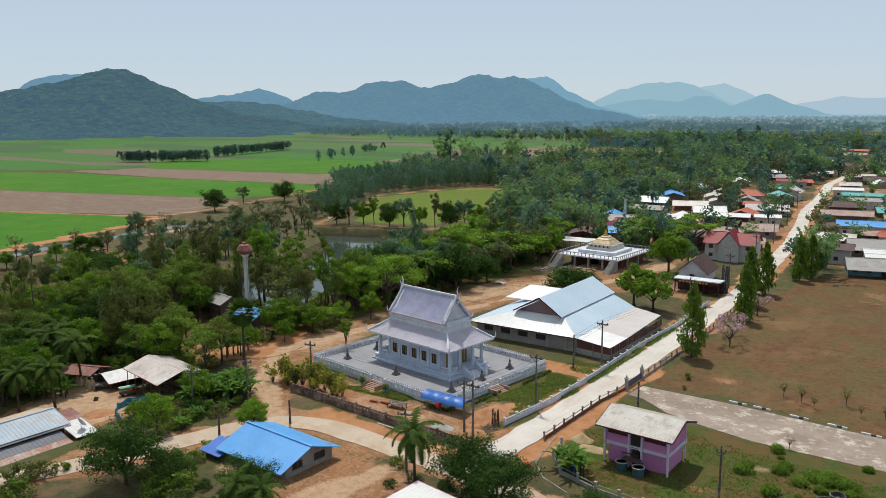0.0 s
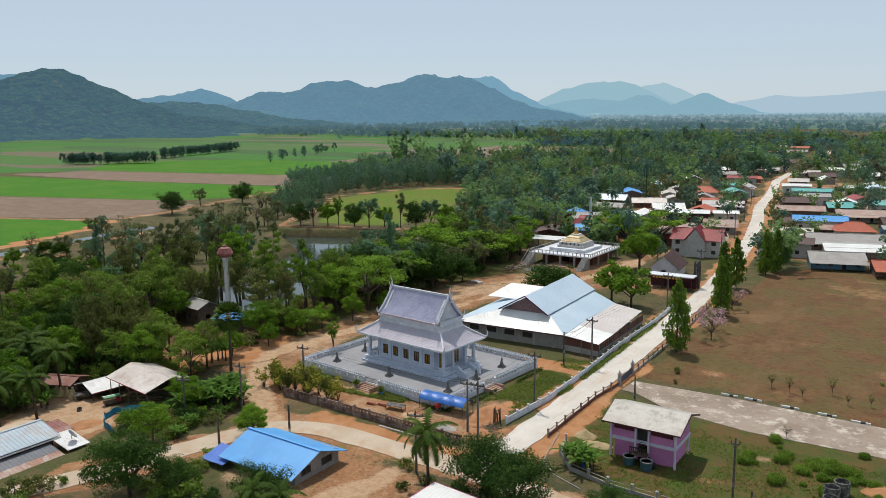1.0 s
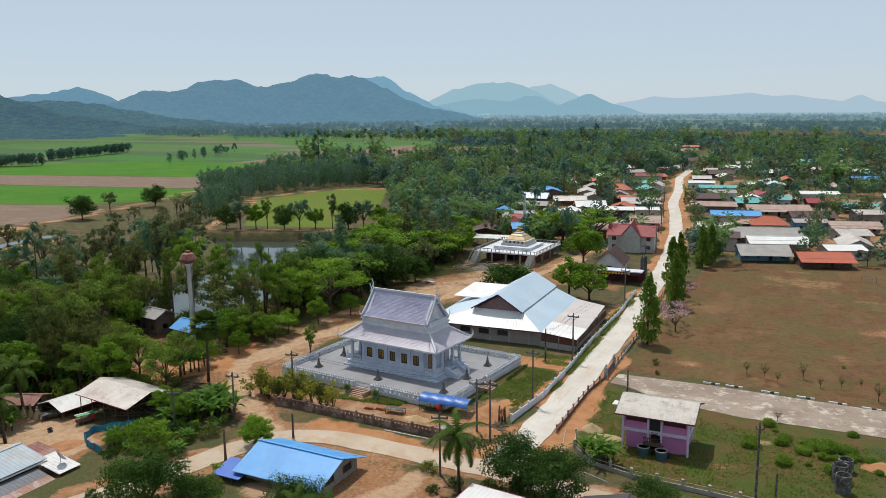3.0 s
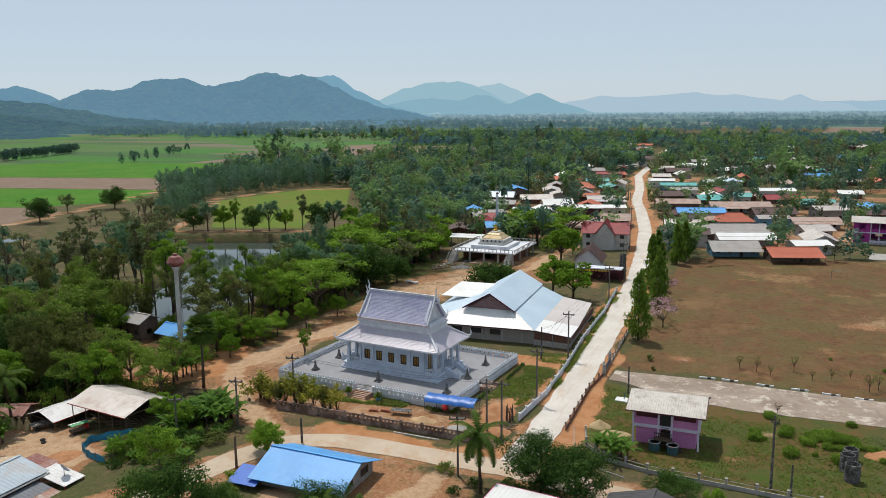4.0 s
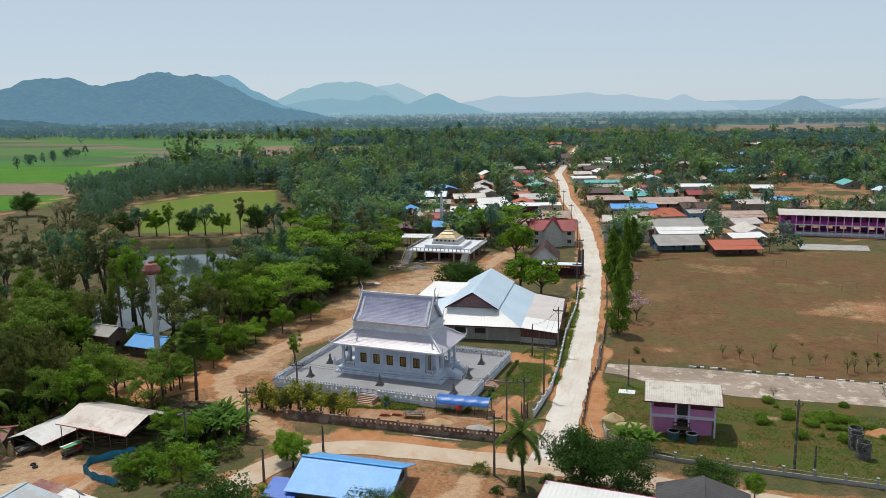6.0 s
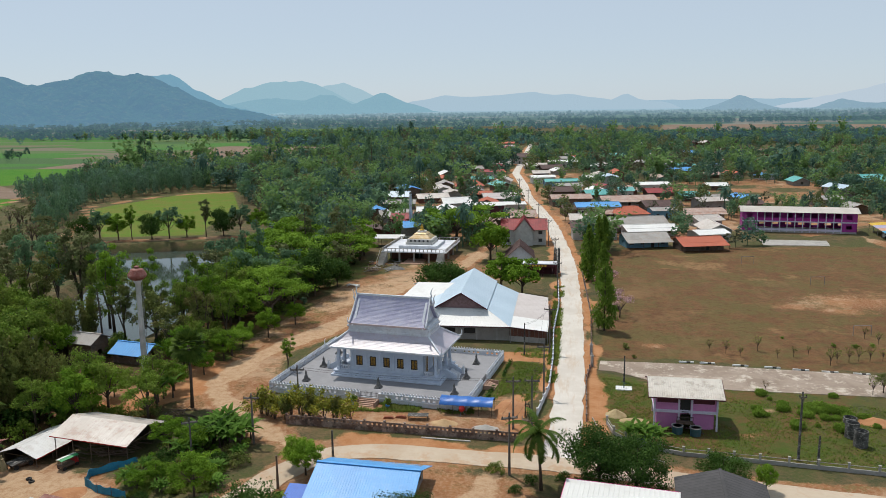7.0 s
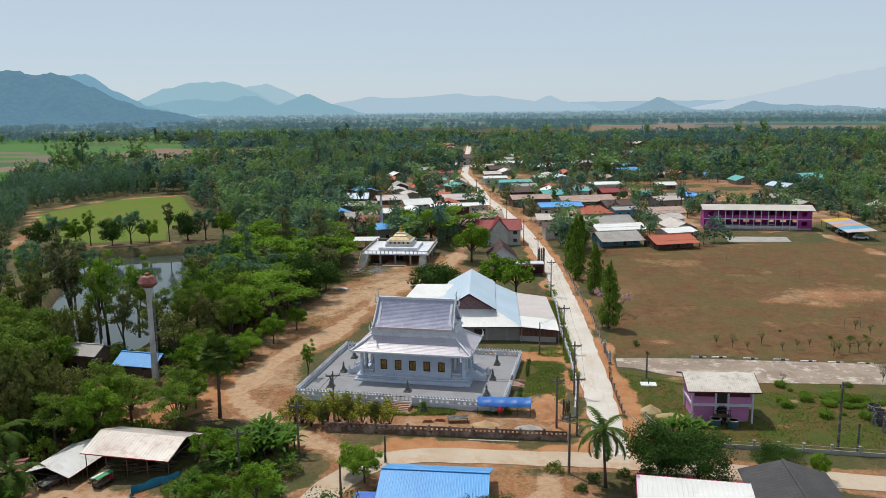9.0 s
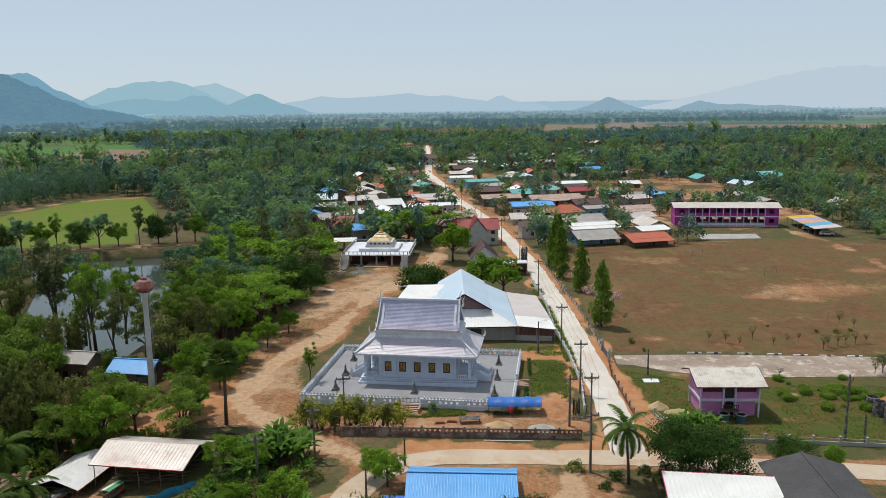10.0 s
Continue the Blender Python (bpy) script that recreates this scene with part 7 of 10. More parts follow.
part("roof", Shape().sheet((-3.9, 5.4, 2.4), (-3.9, -5.6, 2.4), (0, -5.6, 5.75), (0, 5.4, 5.75), 0.08, 0.35).sheet((3.9, -5.6, 2.4), (3.9, 5.4, 2.4), (0, 5.4, 5.75), (0, -5.6, 5.75), 0.08, 0.35), BROWN_TILE, brown)
KEEP_OFF += [(-60.6, 192, 7), (-61.5, 224, 10)]

# roadside canopy with its sign band
canopy = thing("canopy", pose(-55.5, 177.5, 0, 0, 0, 0), "flat white-roofed roadside canopy with a dark red sign band", "canopy")
part("roof", Shape().block(-5.5, -1.6, 3.0, 5.3, 1.8, 3.22, 0.03), WHITE, canopy)
part("sign_band", Shape().box(-5.2, -1.62, 2.35, 5.0, -1.55, 2.98), MAROON, canopy)
for i in range(9):
    part("sign_mark", Shape().box(-4.0 + i * 0.75, -1.66, 2.5, -3.5 + i * 0.75, -1.622, 2.85), PAINT_YELLOW, canopy, "gold lettering bar")
for x in (-5.0, -1.7, 1.6, 4.8):
    for y in (-1.3, 1.5):
        part("post", Shape().box(x - 0.1, y - 0.1, -0.2, x + 0.1, y + 0.1, 3.0), MAROON, canopy)
part("back_wall", Shape().wall((5.2, 1.75), (-5.4, 1.75), -0.2, 3.0, 0.12), MAROON, canopy)
KEEP_OFF.append((-55.5, 177.5, 7))

# ---- the golden shrine on its deck ----
shrine = thing("shrine", pose(-88.6, 199.5, 0, 0, 0, -3), "white raised shrine deck with a stepped tower and gilded figure", "shrine")
part("deck", Shape().block(-9, -10, 2.7, 9, 10, 3.05, 0.05), WHITE, shrine)
for x in (-8.2, -4.1, 0, 4.1, 8.2):
    for y in (-9.2, -3.1, 3.1, 9.2):
        part("column", Shape().box(x - 0.22, y - 0.22, -0.2, x + 0.22, y + 0.22, 2.7), CONCRETE, shrine)
part("inner_wall", Shape().wall((-7.5, -5.0), (7.5, -5.0), -0.2, 2.7, 0.2, [(6.2, 8.8, 0, 2.3)]).wall((7.5, 8), (-7.5, 8), -0.2, 2.7, 0.2).wall((7.5, -4.8), (7.5, 7.9), -0.2, 2.7, 0.2).wall((-7.5, 7.9), (-7.5, -4.8), -0.2, 2.7, 0.2), BRICKRED, shrine)
for p, q in (((-9, -10), (9, -10)), ((9, -10), (9, 10)), ((9, 10), (-9, 10)), ((-9, 10), (-9, -10))):
    R = Shape()
    d = Vector((q[0] - p[0], q[1] - p[1]))
    n = int(d.length / 1.1)
    for i in range(n):
        c = Vector(p) + d * ((i + 0.5) / n)
        c -= Vector((math.copysign(0.15, c.x) if abs(c.x) > 8.9 else 0, math.copysign(0.15, c.y) if abs(c.y) > 9.9 else 0))
        R.box(c.x - 0.08, c.y - 0.08, 3.05, c.x + 0.08, c.y + 0.08, 3.75)
    a, b = Vector((p[0] * 0.983, p[1] * 0.985, 3.8)), Vector((q[0] * 0.983, q[1] * 0.985, 3.8))
    R.beam(a, b, 0.16, 0.14)
    part("balustrade", R, CONCRETE, shrine)
part("tier", Shape().block(-5.4, -5.2, 3.05, 5.4, 5.4, 3.85, 0.05), WHITE, shrine)
part("tier", Shape().block(-3.8, -3.6, 3.85, 3.8, 4.0, 4.5, 0.05).block(-3.5, -3.3, 4.5, 3.5, 3.7, 5.3, 0.05), PALESTONE, shrine)
for i in range(5):
    part("niche", Shape().box(-2.6 + i * 1.2, -3.36, 4.65, -2.1 + i * 1.2, -3.302, 5.15), DARK, shrine)
part("gilded_roof", Shape().lathe([(3.0, 5.3), (2.9, 5.5), (2.0, 6.3), (1.95, 6.5), (1.4, 6.9)], square=True, at=(0, 0.2, 0)), GOLDTILE, shrine, "faded gold tiered roof")
part("pedestal", Shape().lathe([(1.2, 6.9), (1.2, 7.2), (0.9, 7.35)], square=True, at=(0, 0.2, 0)), PALESTONE, shrine)
solid("statue", Shape().lathe([(0.78, 0), (0.82, 0.18), (0.6, 0.34), (0.4, 0.5), (0.48, 0.85), (0.42, 1.08), (0.16, 1.2), (0.22, 1.35), (0.2, 1.55), (0.08, 1.7), (0.02, 1.95)], 12), GOLD, "gilded seated statue on the shrine's top", "statue", m=shrine.matrix_world @ pose(0, 0.2, 7.35), smooth=True)
part("stair", Shape().stairs((-9.0, -10.02), (0, -1), (1, 0), 1.8, 15, 0.28, 0.19, 2.85), CONCRETE, shrine)
part("stair_rail", Shape().beam((-7.1, -14.4, 0.9), (-7.1, -10.2, 3.8), 0.1, 0.12).beam((-9.1, -14.4, 0.9), (-9.1, -10.2, 3.8), 0.1, 0.12).box(-7.18, -14.5, -0.2, -7.02, -14.34, 1.0).box(-9.18, -14.5, -0.2, -9.02, -14.34, 1.0), CONCRETE, shrine)
part("stair", Shape().stairs((6.8, -10.02), (0, -1), (1, 0), 1.8, 15, 0.28, 0.19, 2.85), CONCRETE, shrine)
part("front_step", Shape().box(-3.2, -12.0, -0.2, 3.2, -10.3, 0.18).box(-2.6, -10.3, -0.2, 2.6, -5.2, 0.3), SANDSTONE, shrine)
KEEP_OFF.append((-88.6, 199.5, 15))
low = thing("open_shed", pose(-106, 214, 0, 0, 0, 4), "long open shed with a flat white roof", "shed")
part("roof", Shape().sheet((-9, -2.5, 2.8), (9, -2.5, 2.8), (9, 3, 3.1), (-9, 3, 3.1), 0.07, 0.6), WHITE_SHEET, low)
for i in range(6):
    for y in (-2.2, 2.7):
        part("post", Shape().box(-8.6 + 3.4 * i, y - 0.08, -0.2, -8.44 + 3.4 * i, y + 0.08, 2.75), WOOD, low)
KEEP_OFF.append((-106, 214, 10))
chim = thing("chimney", pose(-99.6, 238, 0), "tall tapering grey crematorium chimney", "chimney")
part("base", Shape().block(-1.1, -1.1, -0.2, 1.1, 1.1, 4.0), PALEWALL, chim)
part("shaft", Shape().lathe([(0.62, 4.0), (0.5, 8), (0.36, 12.9), (0.36, 13.3)], 10), TOWER_MAT, chim, smooth=True)
part("cap", Shape().lathe([(0.42, 13.3), (0.5, 13.45), (0.1, 13.9)], 10), DARK, chim)
solid("tiled_roof_hall", Shape().box(-4, -3, -0.2, 4, 3, 3.4).sheet((-4.6, -3.6, 3.2), (4.6, -3.6, 3.2), (4.6, 0, 5.6), (-4.6, 0, 5.6), 0.08, 0.35).sheet((4.6, 3.6, 3.2), (-4.6, 3.6, 3.2), (-4.6, 0.02, 5.6), (4.6, 0.02, 5.6), 0.08, 0.35), RED_TILE, "red-tiled crematorium hall by the chimney", "hall", m=pose(-104.6, 238, 0, 0, 0, 90))
KEEP_OFF += [(-99.6, 238, 5), (-104.6, 238, 6)]

# ---- pink house on the green plot ----
pink = thing("house", pose(-31.9, 87.2, 0, 0, 0, -1.5), "two-storey pink house with white bands and a pale ribbed roof", "house")
part("lower_wall", Shape().wall((-3.6, -2.3), (3.6, -2.3), -0.2, 2.25, 0.15, [(3.0, 4.3, 0.05, 2.0)]).wall((3.6, 2.6), (-3.6, 2.6), -0.2, 2.25, 0.15).wall((3.6, -2.15), (3.6, 2.45), -0.2, 2.25, 0.15).wall((-3.6, 2.45), (-3.6, -2.15), -0.2, 2.25, 0.15), PINK, pink)
part("band", Shape().block(-4.0, -2.75, 2.25, 4.0, 3.0, 2.62, 0.03), LILAC, pink)
part("upper_wall", Shape().wall((-3.9, -2.62), (3.9, -2.62), 2.62, 4.75, 0.12, [(0.3, 2.9, 3.55, 4.75), (3.2, 4.5, 2.62, 4.75), (4.85, 7.5, 3.55, 4.75)]).wall((3.9, 2.9), (-3.9, 2.9), 2.62, 4.95, 0.12).wall((3.9, -2.5), (3.9, 2.78), 2.62, 4.75, 0.12).wall((-3.9, 2.78), (-3.9, -2.5), 2.62, 4.75, 0.12), PINK, pink)
for x0, x1 in ((-3.6, -1.0), (0.95, 3.6)):
    lv = part("louvre", Shape().box(x0, -2.56, 3.55, x1, -2.53, 4.75), MAROON, pink, "dark red boarded opening")
part("doorway", Shape().box(-0.7, -2.54, 2.63, 0.6, -2.51, 4.75), DARK, pink)
for x in (-3.92, -0.85, 0.75, 3.92):
    part("post", Shape().box(x - 0.11, -2.86, -0.2, x + 0.11, -2.64, 4.72), LILAC, pink)
for x in (-3.7, 3.7):
    part("post", Shape().box(x - 0.11, 3.05, -0.2, x + 0.11, 3.25, 4.72), LILAC, pink)
part("balcony", Shape().box(-1.2, -3.9, 1.2, 0.9, -2.9, 1.32), WOOD, pink)
rail = part("balcony_rail", Shape().box(-1.2, -3.92, 2.1, 0.9, -3.82, 2.18), DARKWOOD, pink)
for i in range(9):
    part("baluster", Shape().box(-1.2 + 0.25 * i, -3.9, 1.32, -1.14 + 0.25 * i, -3.84, 2.1), DARKWOOD, rail)
S = Shape()
for i in range(7):
    S.box(-0.5, -2.95 - 0.0 + 0.02 * i, 1.32 + 0.19 * i, 0.4, -2.75 + 0.02 * i, 1.36 + 0.19 * i)
for i in range(6):
    S.box(0.95, -3.9 + 0.0, 0.2 * i, 1.15 + 0.22 * (5 - i), -3.1, 0.2 * i + 0.05)
part("stair", S, DARKWOOD, pink)
part("roof", Shape().sheet((-4.75, -3.7, 4.62), (4.75, -3.7, 4.62), (4.75, 0.3, 5.95), (-4.75, 0.3, 5.95), 0.07, 0.28, 0.05), TILEWHITE, pink)
part("roof", Shape().sheet((4.75, 3.9, 4.75), (-4.75, 3.9, 4.75), (-4.75, 0.32, 5.95), (4.75, 0.32, 5.95), 0.07, 0.28, 0.05), TILEWHITE, pink)
part("bargeboard", Shape().beam((-4.78, -3.7, 4.55), (-4.78, 0.3, 5.88), 0.05, 0.2).beam((-4.78, 0.3, 5.88), (-4.78, 3.9, 4.68), 0.05, 0.2).beam((4.78, -3.7, 4.55), (4.78, 0.3, 5.88), 0.05, 0.2).beam((4.78, 0.3, 5.88), (4.78, 3.9, 4.68), 0.05, 0.2).beam((-4.75, -3.72, 4.55), (4.75, -3.72, 4.55), 0.05, 0.16), MAROON, pink)
for sx in (-1, 1):
    f = [(0, 1, 2), (5, 4, 3), (1, 0, 3, 4), (2, 1, 4, 5), (0, 2, 5, 3)]
    part("gable", Shape().add([(sx * 3.78, -2.62, 4.75), (sx * 3.78, 2.9, 4.9), (sx * 3.78, 0.3, 5.8), (sx * 3.9, -2.62, 4.75), (sx * 3.9, 2.9, 4.9), (sx * 3.9, 0.3, 5.8)], f if sx < 0 else [q[::-1] for q in f]), PINK, pink)
for x, y in ((-33.1, 83.2), (-30.9, 82.8)):
    cis = thing("cistern", pose(x, y, 0), "blue-green round concrete water cistern", "cistern", "cisterns by the pink house")
    part("barrel", Shape().lathe([(0.62, -0.1), (0.66, 0.0), (0.70, 0.95), (0.70, 1.02), (0.60, 1.02), (0.58, 0.72), (0.02, 0.70)], 20), JAR, cis, smooth=False)
    part("rim", Shape().lathe([(0.70, 1.0), (0.76, 1.04), (0.76, 1.12), (0.64, 1.12), (0.62, 1.0)], 20), CONCRETE, cis)

# ---- blue-roofed house ----
blue = thing("house", pose(-68.6, 62.6, 0, 0, 0, -2), "raw block house with a bright blue ribbed roof", "house")
part("wall", Shape().wall((5.2, -3.6), (5.2, 3.6), -0.3, 1.75, 0.15, [(1.0, 2.6, 0.6, 1.55), (4.4, 6.2, 0.6, 1.55)]).wall((-5.2, -3.6), (5.05, -3.6), -0.3, 1.75, 0.15).wall((5.2, 3.75), (-5.2, 3.75), -0.3, 1.75, 0.15).wall((-5.2, 3.6), (-5.2, -3.45), -0.3, 1.75, 0.15), GREYWALL, blue)
part("gable", Shape().add([(5.06, -3.6, 1.75), (5.06, 3.75, 1.75), (5.06, 0, 2.75), (5.2, -3.6, 1.75), (5.2, 3.75, 1.75), (5.2, 0, 2.75)], [(2, 1, 0), (3, 4, 5), (4, 3, 0, 1), (5, 4, 1, 2), (3, 5, 2, 0)]), GREYWALL, blue)
for y0, y1 in ((-2.6, -1.0), (0.8, 2.6)):
    w = part("window", Shape().box(5.1, y0, 0.6, 5.14, y1, 1.55), DARK, blue, "dark shuttered window")
    part("frame", Shape().box(5.15, y0, 0.6, 5.22, y0 + 0.08, 1.55).box(5.15, y1 - 0.08, 0.6, 5.22, y1, 1.55).box(5.15, (y0 + y1) / 2 - 0.04, 0.6, 5.22, (y0 + y1) / 2 + 0.04, 1.55), WOOD, w)
part("roof", Shape().sheet((-6.0, -5.0, 1.3), (6.0, -5.0, 1.3), (5.9, 0, 2.95), (-6.0, 0, 3.1), 0.06, 0.30, 0.010), BLUE_SHEET, blue)
part("roof", Shape().sheet((6.2, 4.4, 1.45), (-6.0, 4.4, 1.55), (-6.0, 0.02, 3.1), (5.9, 0.02, 2.95), 0.06, 0.30, 0.010), BLUE_SHEET, blue)
part("ridge_cap", Shape().beam((-6.05, 0, 3.14), (5.95, 0, 2.99), 0.4, 0.07), BLUE_SHEET, blue)
part("lean_to", Shape().sheet((-8.4, -5.6, 0.75), (-4.6, -5.6, 0.75), (-4.6, -2.4, 1.5), (-8.4, -2.4, 1.5), 0.06, 0.26, 0.012), BLUE_DEEP, blue, "deeper blue lean-to roof")
for x in (-8.2, -6.0):
    part("post", Shape().box(x, -5.4, -0.3, x + 0.12, -5.28, 0.76), WOOD, blue)
    part("post", Shape().box(x, -2.7, -0.3, x + 0.12, -2.58, 1.38), WOOD, blue)
KEEP_OFF.append((-68.6, 62.6, 9))
farm = thing("house", pose(-99.0, 48.0, -2.0, 0, 0, -3), "long low farm house with pale, rusty and tan sheet roofs", "house")
part("wall", Shape().wall((-0.3, -14), (-0.3, 4.0), -0.4, 2.75, 0.15, [(2 + 2.6 * i, 3.4 + 2.6 * i, 1.2, 2.3) for i in range(6)]).wall((-8.4, 4.0), (-8.4, -14), -0.4, 2.6, 0.15).wall((-0.45, 4.0), (-8.25, 4.0), -0.4, 2.6, 0.15).wall((-8.25, -14), (-0.45, -14), -0.4, 2.6, 0.15), BRICKRED, farm)
for i in range(6):
    part("window", Shape().box(-0.38, -12 + 2.6 * i, 1.2, -0.35, -10.6 + 2.6 * i, 2.3), DARK, farm, "dark opening")
part("roof", Shape().sheet((0.6, -15, 2.85), (0.6, 4.6, 2.85), (-4.0, 4.6, 3.9), (-4.0, -15, 3.9), 0.07, 0.5), DUSTBLUE, farm, "dusty pale blue sheets")
part("roof", Shape().sheet((-9.0, 4.6, 2.7), (-9.0, -15, 2.7), (-4.02, -15, 3.9), (-4.02, 4.6, 3.9), 0.07, 0.5), PAINT_TAN, farm, "weathered tan sheets")
part("ridge_cap", Shape().beam((-4.0, -15, 3.94), (-4.0, 4.6, 3.94), 0.4, 0.06), DUSTBLUE, farm)
part("side_roof", Shape().sheet((4.0, 3.6, 1.95), (4.0, 6.6, 1.95), (-0.6, 6.6, 2.7), (-0.6, 3.6, 2.7), 0.06, 0.5), TIN_WHITE, farm)
part("side_roof", Shape().sheet((-0.7, 4.7, 2.6), (-0.7, 7.2, 2.6), (-4.6, 7.2, 3.0), (-4.6, 4.7, 3.0), 0.06, 0.5), RED_RUST, farm, "dark red sheets")
for x, y in ((3.8, 3.8), (3.8, 6.4), (-0.4, 6.4), (1.7, 6.4)):
    part("post", Shape().box(x - 0.06, y - 0.06, -0.4, x + 0.06, y + 0.06, 1.98), PAINT_RED, farm)
for x, y in ((-4.4, 7.0), (-2.4, 7.0)):
    part("post", Shape().box(x - 0.06, y - 0.06, -0.4, x + 0.06, y + 0.06, 2.7), WOOD, farm)
part("lower_roof", Shape().sheet((2.6, -14, 1.78), (2.6, 3.2, 1.78), (0.4, 3.2, 2.2), (0.4, -14, 2.2), 0.06, 0.5), NAVYSHEET, farm, "grey weathered sheets")
part("lower_roof", Shape().sheet((4.7, -14, 1.36), (4.7, 3.2, 1.36), (2.62, 3.2, 1.76), (2.62, -14, 1.76), 0.06, 0.5), RUST, farm, "rusty sheets")
part("fascia", Shape().beam((0.66, -15, 2.6), (0.66, 4.6, 2.6), 0.05, 0.18), PAINT_WHITE, farm)
part("wall", Shape().wall((4.1, -13.8), (4.1, 3.0), -0.4, 1.36, 0.14, [(3, 4.2, 0.7, 1.2), (9, 10.2, 0.7, 1.2)]).wall((3.96, 3.0), (0.0, 3.0), -0.4, 1.4, 0.14), GREYWALL, farm)
KEEP_OFF += [(-100, 46, 10), (-97, 52, 6)]
dish = thing("satellite_dish", pose(-96.4, 53.0, -0.2, 0, 0, 150), "grey mesh satellite dish on the farm house", "satellite dish")
part("mast", Shape().tube([(0, 0, -0.2), (0, 0, 1.3)], [0.04, 0.04], 6), STEEL, dish)
bowl = part("bowl", Shape().lathe([(0.06, 0.0), (0.4, 0.06), (0.7, 0.2), (0.72, 0.23), (0.4, 0.10), (0.06, 0.04)], 18), STEEL, dish)
bowl.matrix_local = pose(0, 0, 1.3, 48, 0, 0)
gable_house("hut", -123.0, 68.6, 5.5, 4.0, 20, 1.5, 0.6, RED_RUST, WOOD, "low hut with a dark red rusty roof under palms", windows=2, category="hut")

# ---- open sheds in the hollow ----
open_shed(-106.0, 72.6, 12.0, 8.4, -9, 2.9, 1.3, TIN, "open tin-roofed shed on timber posts", -1.8)
open_shed(-115.2, 71.7, 8.6, 6.4, 80, 1.3, 1.05, TIN_WHITE, "low white tin-roofed shed beside the larger one", -2.25, 3)

# ---- water tower ----
tower = thing("water_tower", pose(-115.4, 97.7, 0), "tall white concrete water tower with a red-brown tank", "water tower")
part("shaft", Shape().lathe([(0.55, -0.3), (0.5, 1.0), (0.43, 6), (0.38, 12.0), (0.42, 14.5), (0.8, 15.2)], 14), TOWER_MAT, tower, smooth=True)
part("tank", Shape().lathe([(0.82, 15.2), (1.42, 15.7), (1.48, 16.05), (1.0, 16.9), (0.45, 17.1)], 18), TANKRED, tower, "faded red-brown tank")
part("hatch", Shape().lathe([(0.42, 17.1), (0.42, 17.4), (0.05, 17.55)], 10), TANKRED, tower)
L = Shape().beam((0.75, -0.35, 0.3), (0.72, -0.3, 15.2), 0.05).beam((0.75, 0.05, 0.3), (0.72, 0.05, 15.2), 0.05)
for i in range(36):
    L.beam((0.75, -0.35, 0.6 + 0.4 * i), (0.75, 0.05, 0.6 + 0.4 * i), 0.03)
part("ladder", L, STEEL, tower)
KEEP_OFF.append((-115.4, 97.7, 3.5))
gable_house("hut", -119.6, 102.8, 6.5, 4.5, -10, 1.9, 1.2, BLUE_SHEET, WOOD, "small hut with a blue roof by the tower", windows=2, category="hut")
gable_house("hut", -128.5, 102.5, 5.0, 4.0, -10, 3.6, 1.0, GREY_SHEET, WOOD, "old wooden hut with a grey roof in the trees", windows=2, category="hut")

# ---- school and carport ----
school = thing("school", pose(25.0, 253.5, 0.4, 0, 0, -6.2), "long two-storey magenta school with an arcade below", "school")
part("floor", Shape().box(-17, -4, -0.6, 17, 4.5, 0.15).box(-17, -4, 3.0, 17, 4.5, 3.25), CONCRETE, school)
for x0, x1, z0, z1 in ((-17, -12.5, 0.15, 3.0), (12.5, 17, 0.15, 3.0)):
    part("end_wall", Shape().wall((x0, -4), (x1, -4), z0, z1, 0.2, [(1.4, 3.0, 1.0, 2.3)]), MAGENTA, school)
part("upper_wall", Shape().wall((-17, -1.6), (17, -1.6), 3.25, 6.3, 0.2, [(3.0 + 3.6 * i, 4.6 + 3.6 * i, 4.2, 5.6) for i in range(8)]), MAGENTA, school)
part("back_wall", Shape().wall((17, 4.5), (-17, 4.5), -0.2, 6.3, 0.2, [(2.0 + 4.0 * i, 3.9 + 4.0 * i, 1.0, 2.4) for i in range(8)]), MAGENTA, school)
part("side_wall", Shape().wall((17, -4), (17, 4.3), -0.2, 6.3, 0.2).wall((-17, 4.3), (-17, -4), -0.2, 6.3, 0.2), MAGENTA, school)
for x0, x1 in ((-17, -12.5), (12.5, 17)):
    part("upper_end_wall", Shape().wall((x0, -4), (x1, -4), 3.25, 6.3, 0.2, [(1.4, 3.0, 4.1, 5.5)]), MAGENTA, school)
part("parapet", Shape().box(-12.49, -4.05, 3.25, 12.49, -3.9, 4.25), MAGENTA, school)
part("band", Shape().box(-17.1, -4.15, 2.95, 17.1, -4.01, 3.3), LILAC, school)
for i in range(12):
    x = -12.5 + 25.0 * i / 11
    part("pillar", Shape().box(x - 0.13, -4.12, -0.3, x + 0.13, -3.86, 6.3), LILAC, school)
part("low_wall", Shape().box(-12.4, -3.85, 0.15, 12.4, -3.7, 0.85), LILAC, school)
part("roof", Shape().sheet((-17.8, -5.0, 6.2), (17.8, -5.0, 6.2), (17.8, 0, 7.5), (-17.8, 0, 7.5), 0.08, 0.4).sheet((17.8, 5.2, 6.2), (-17.8, 5.2, 6.2), (-17.8, 0.02, 7.5), (17.8, 0.02, 7.5), 0.08, 0.4), GREYISH_SHEET, school)
KEEP_OFF += [(15, 254, 11), (25, 254, 11), (35, 254, 11)]
carport = thing("carport", pose(50.0, 241, 0, 0, 0, -6), "long carport roofed in coloured sheet stripes", "carport")
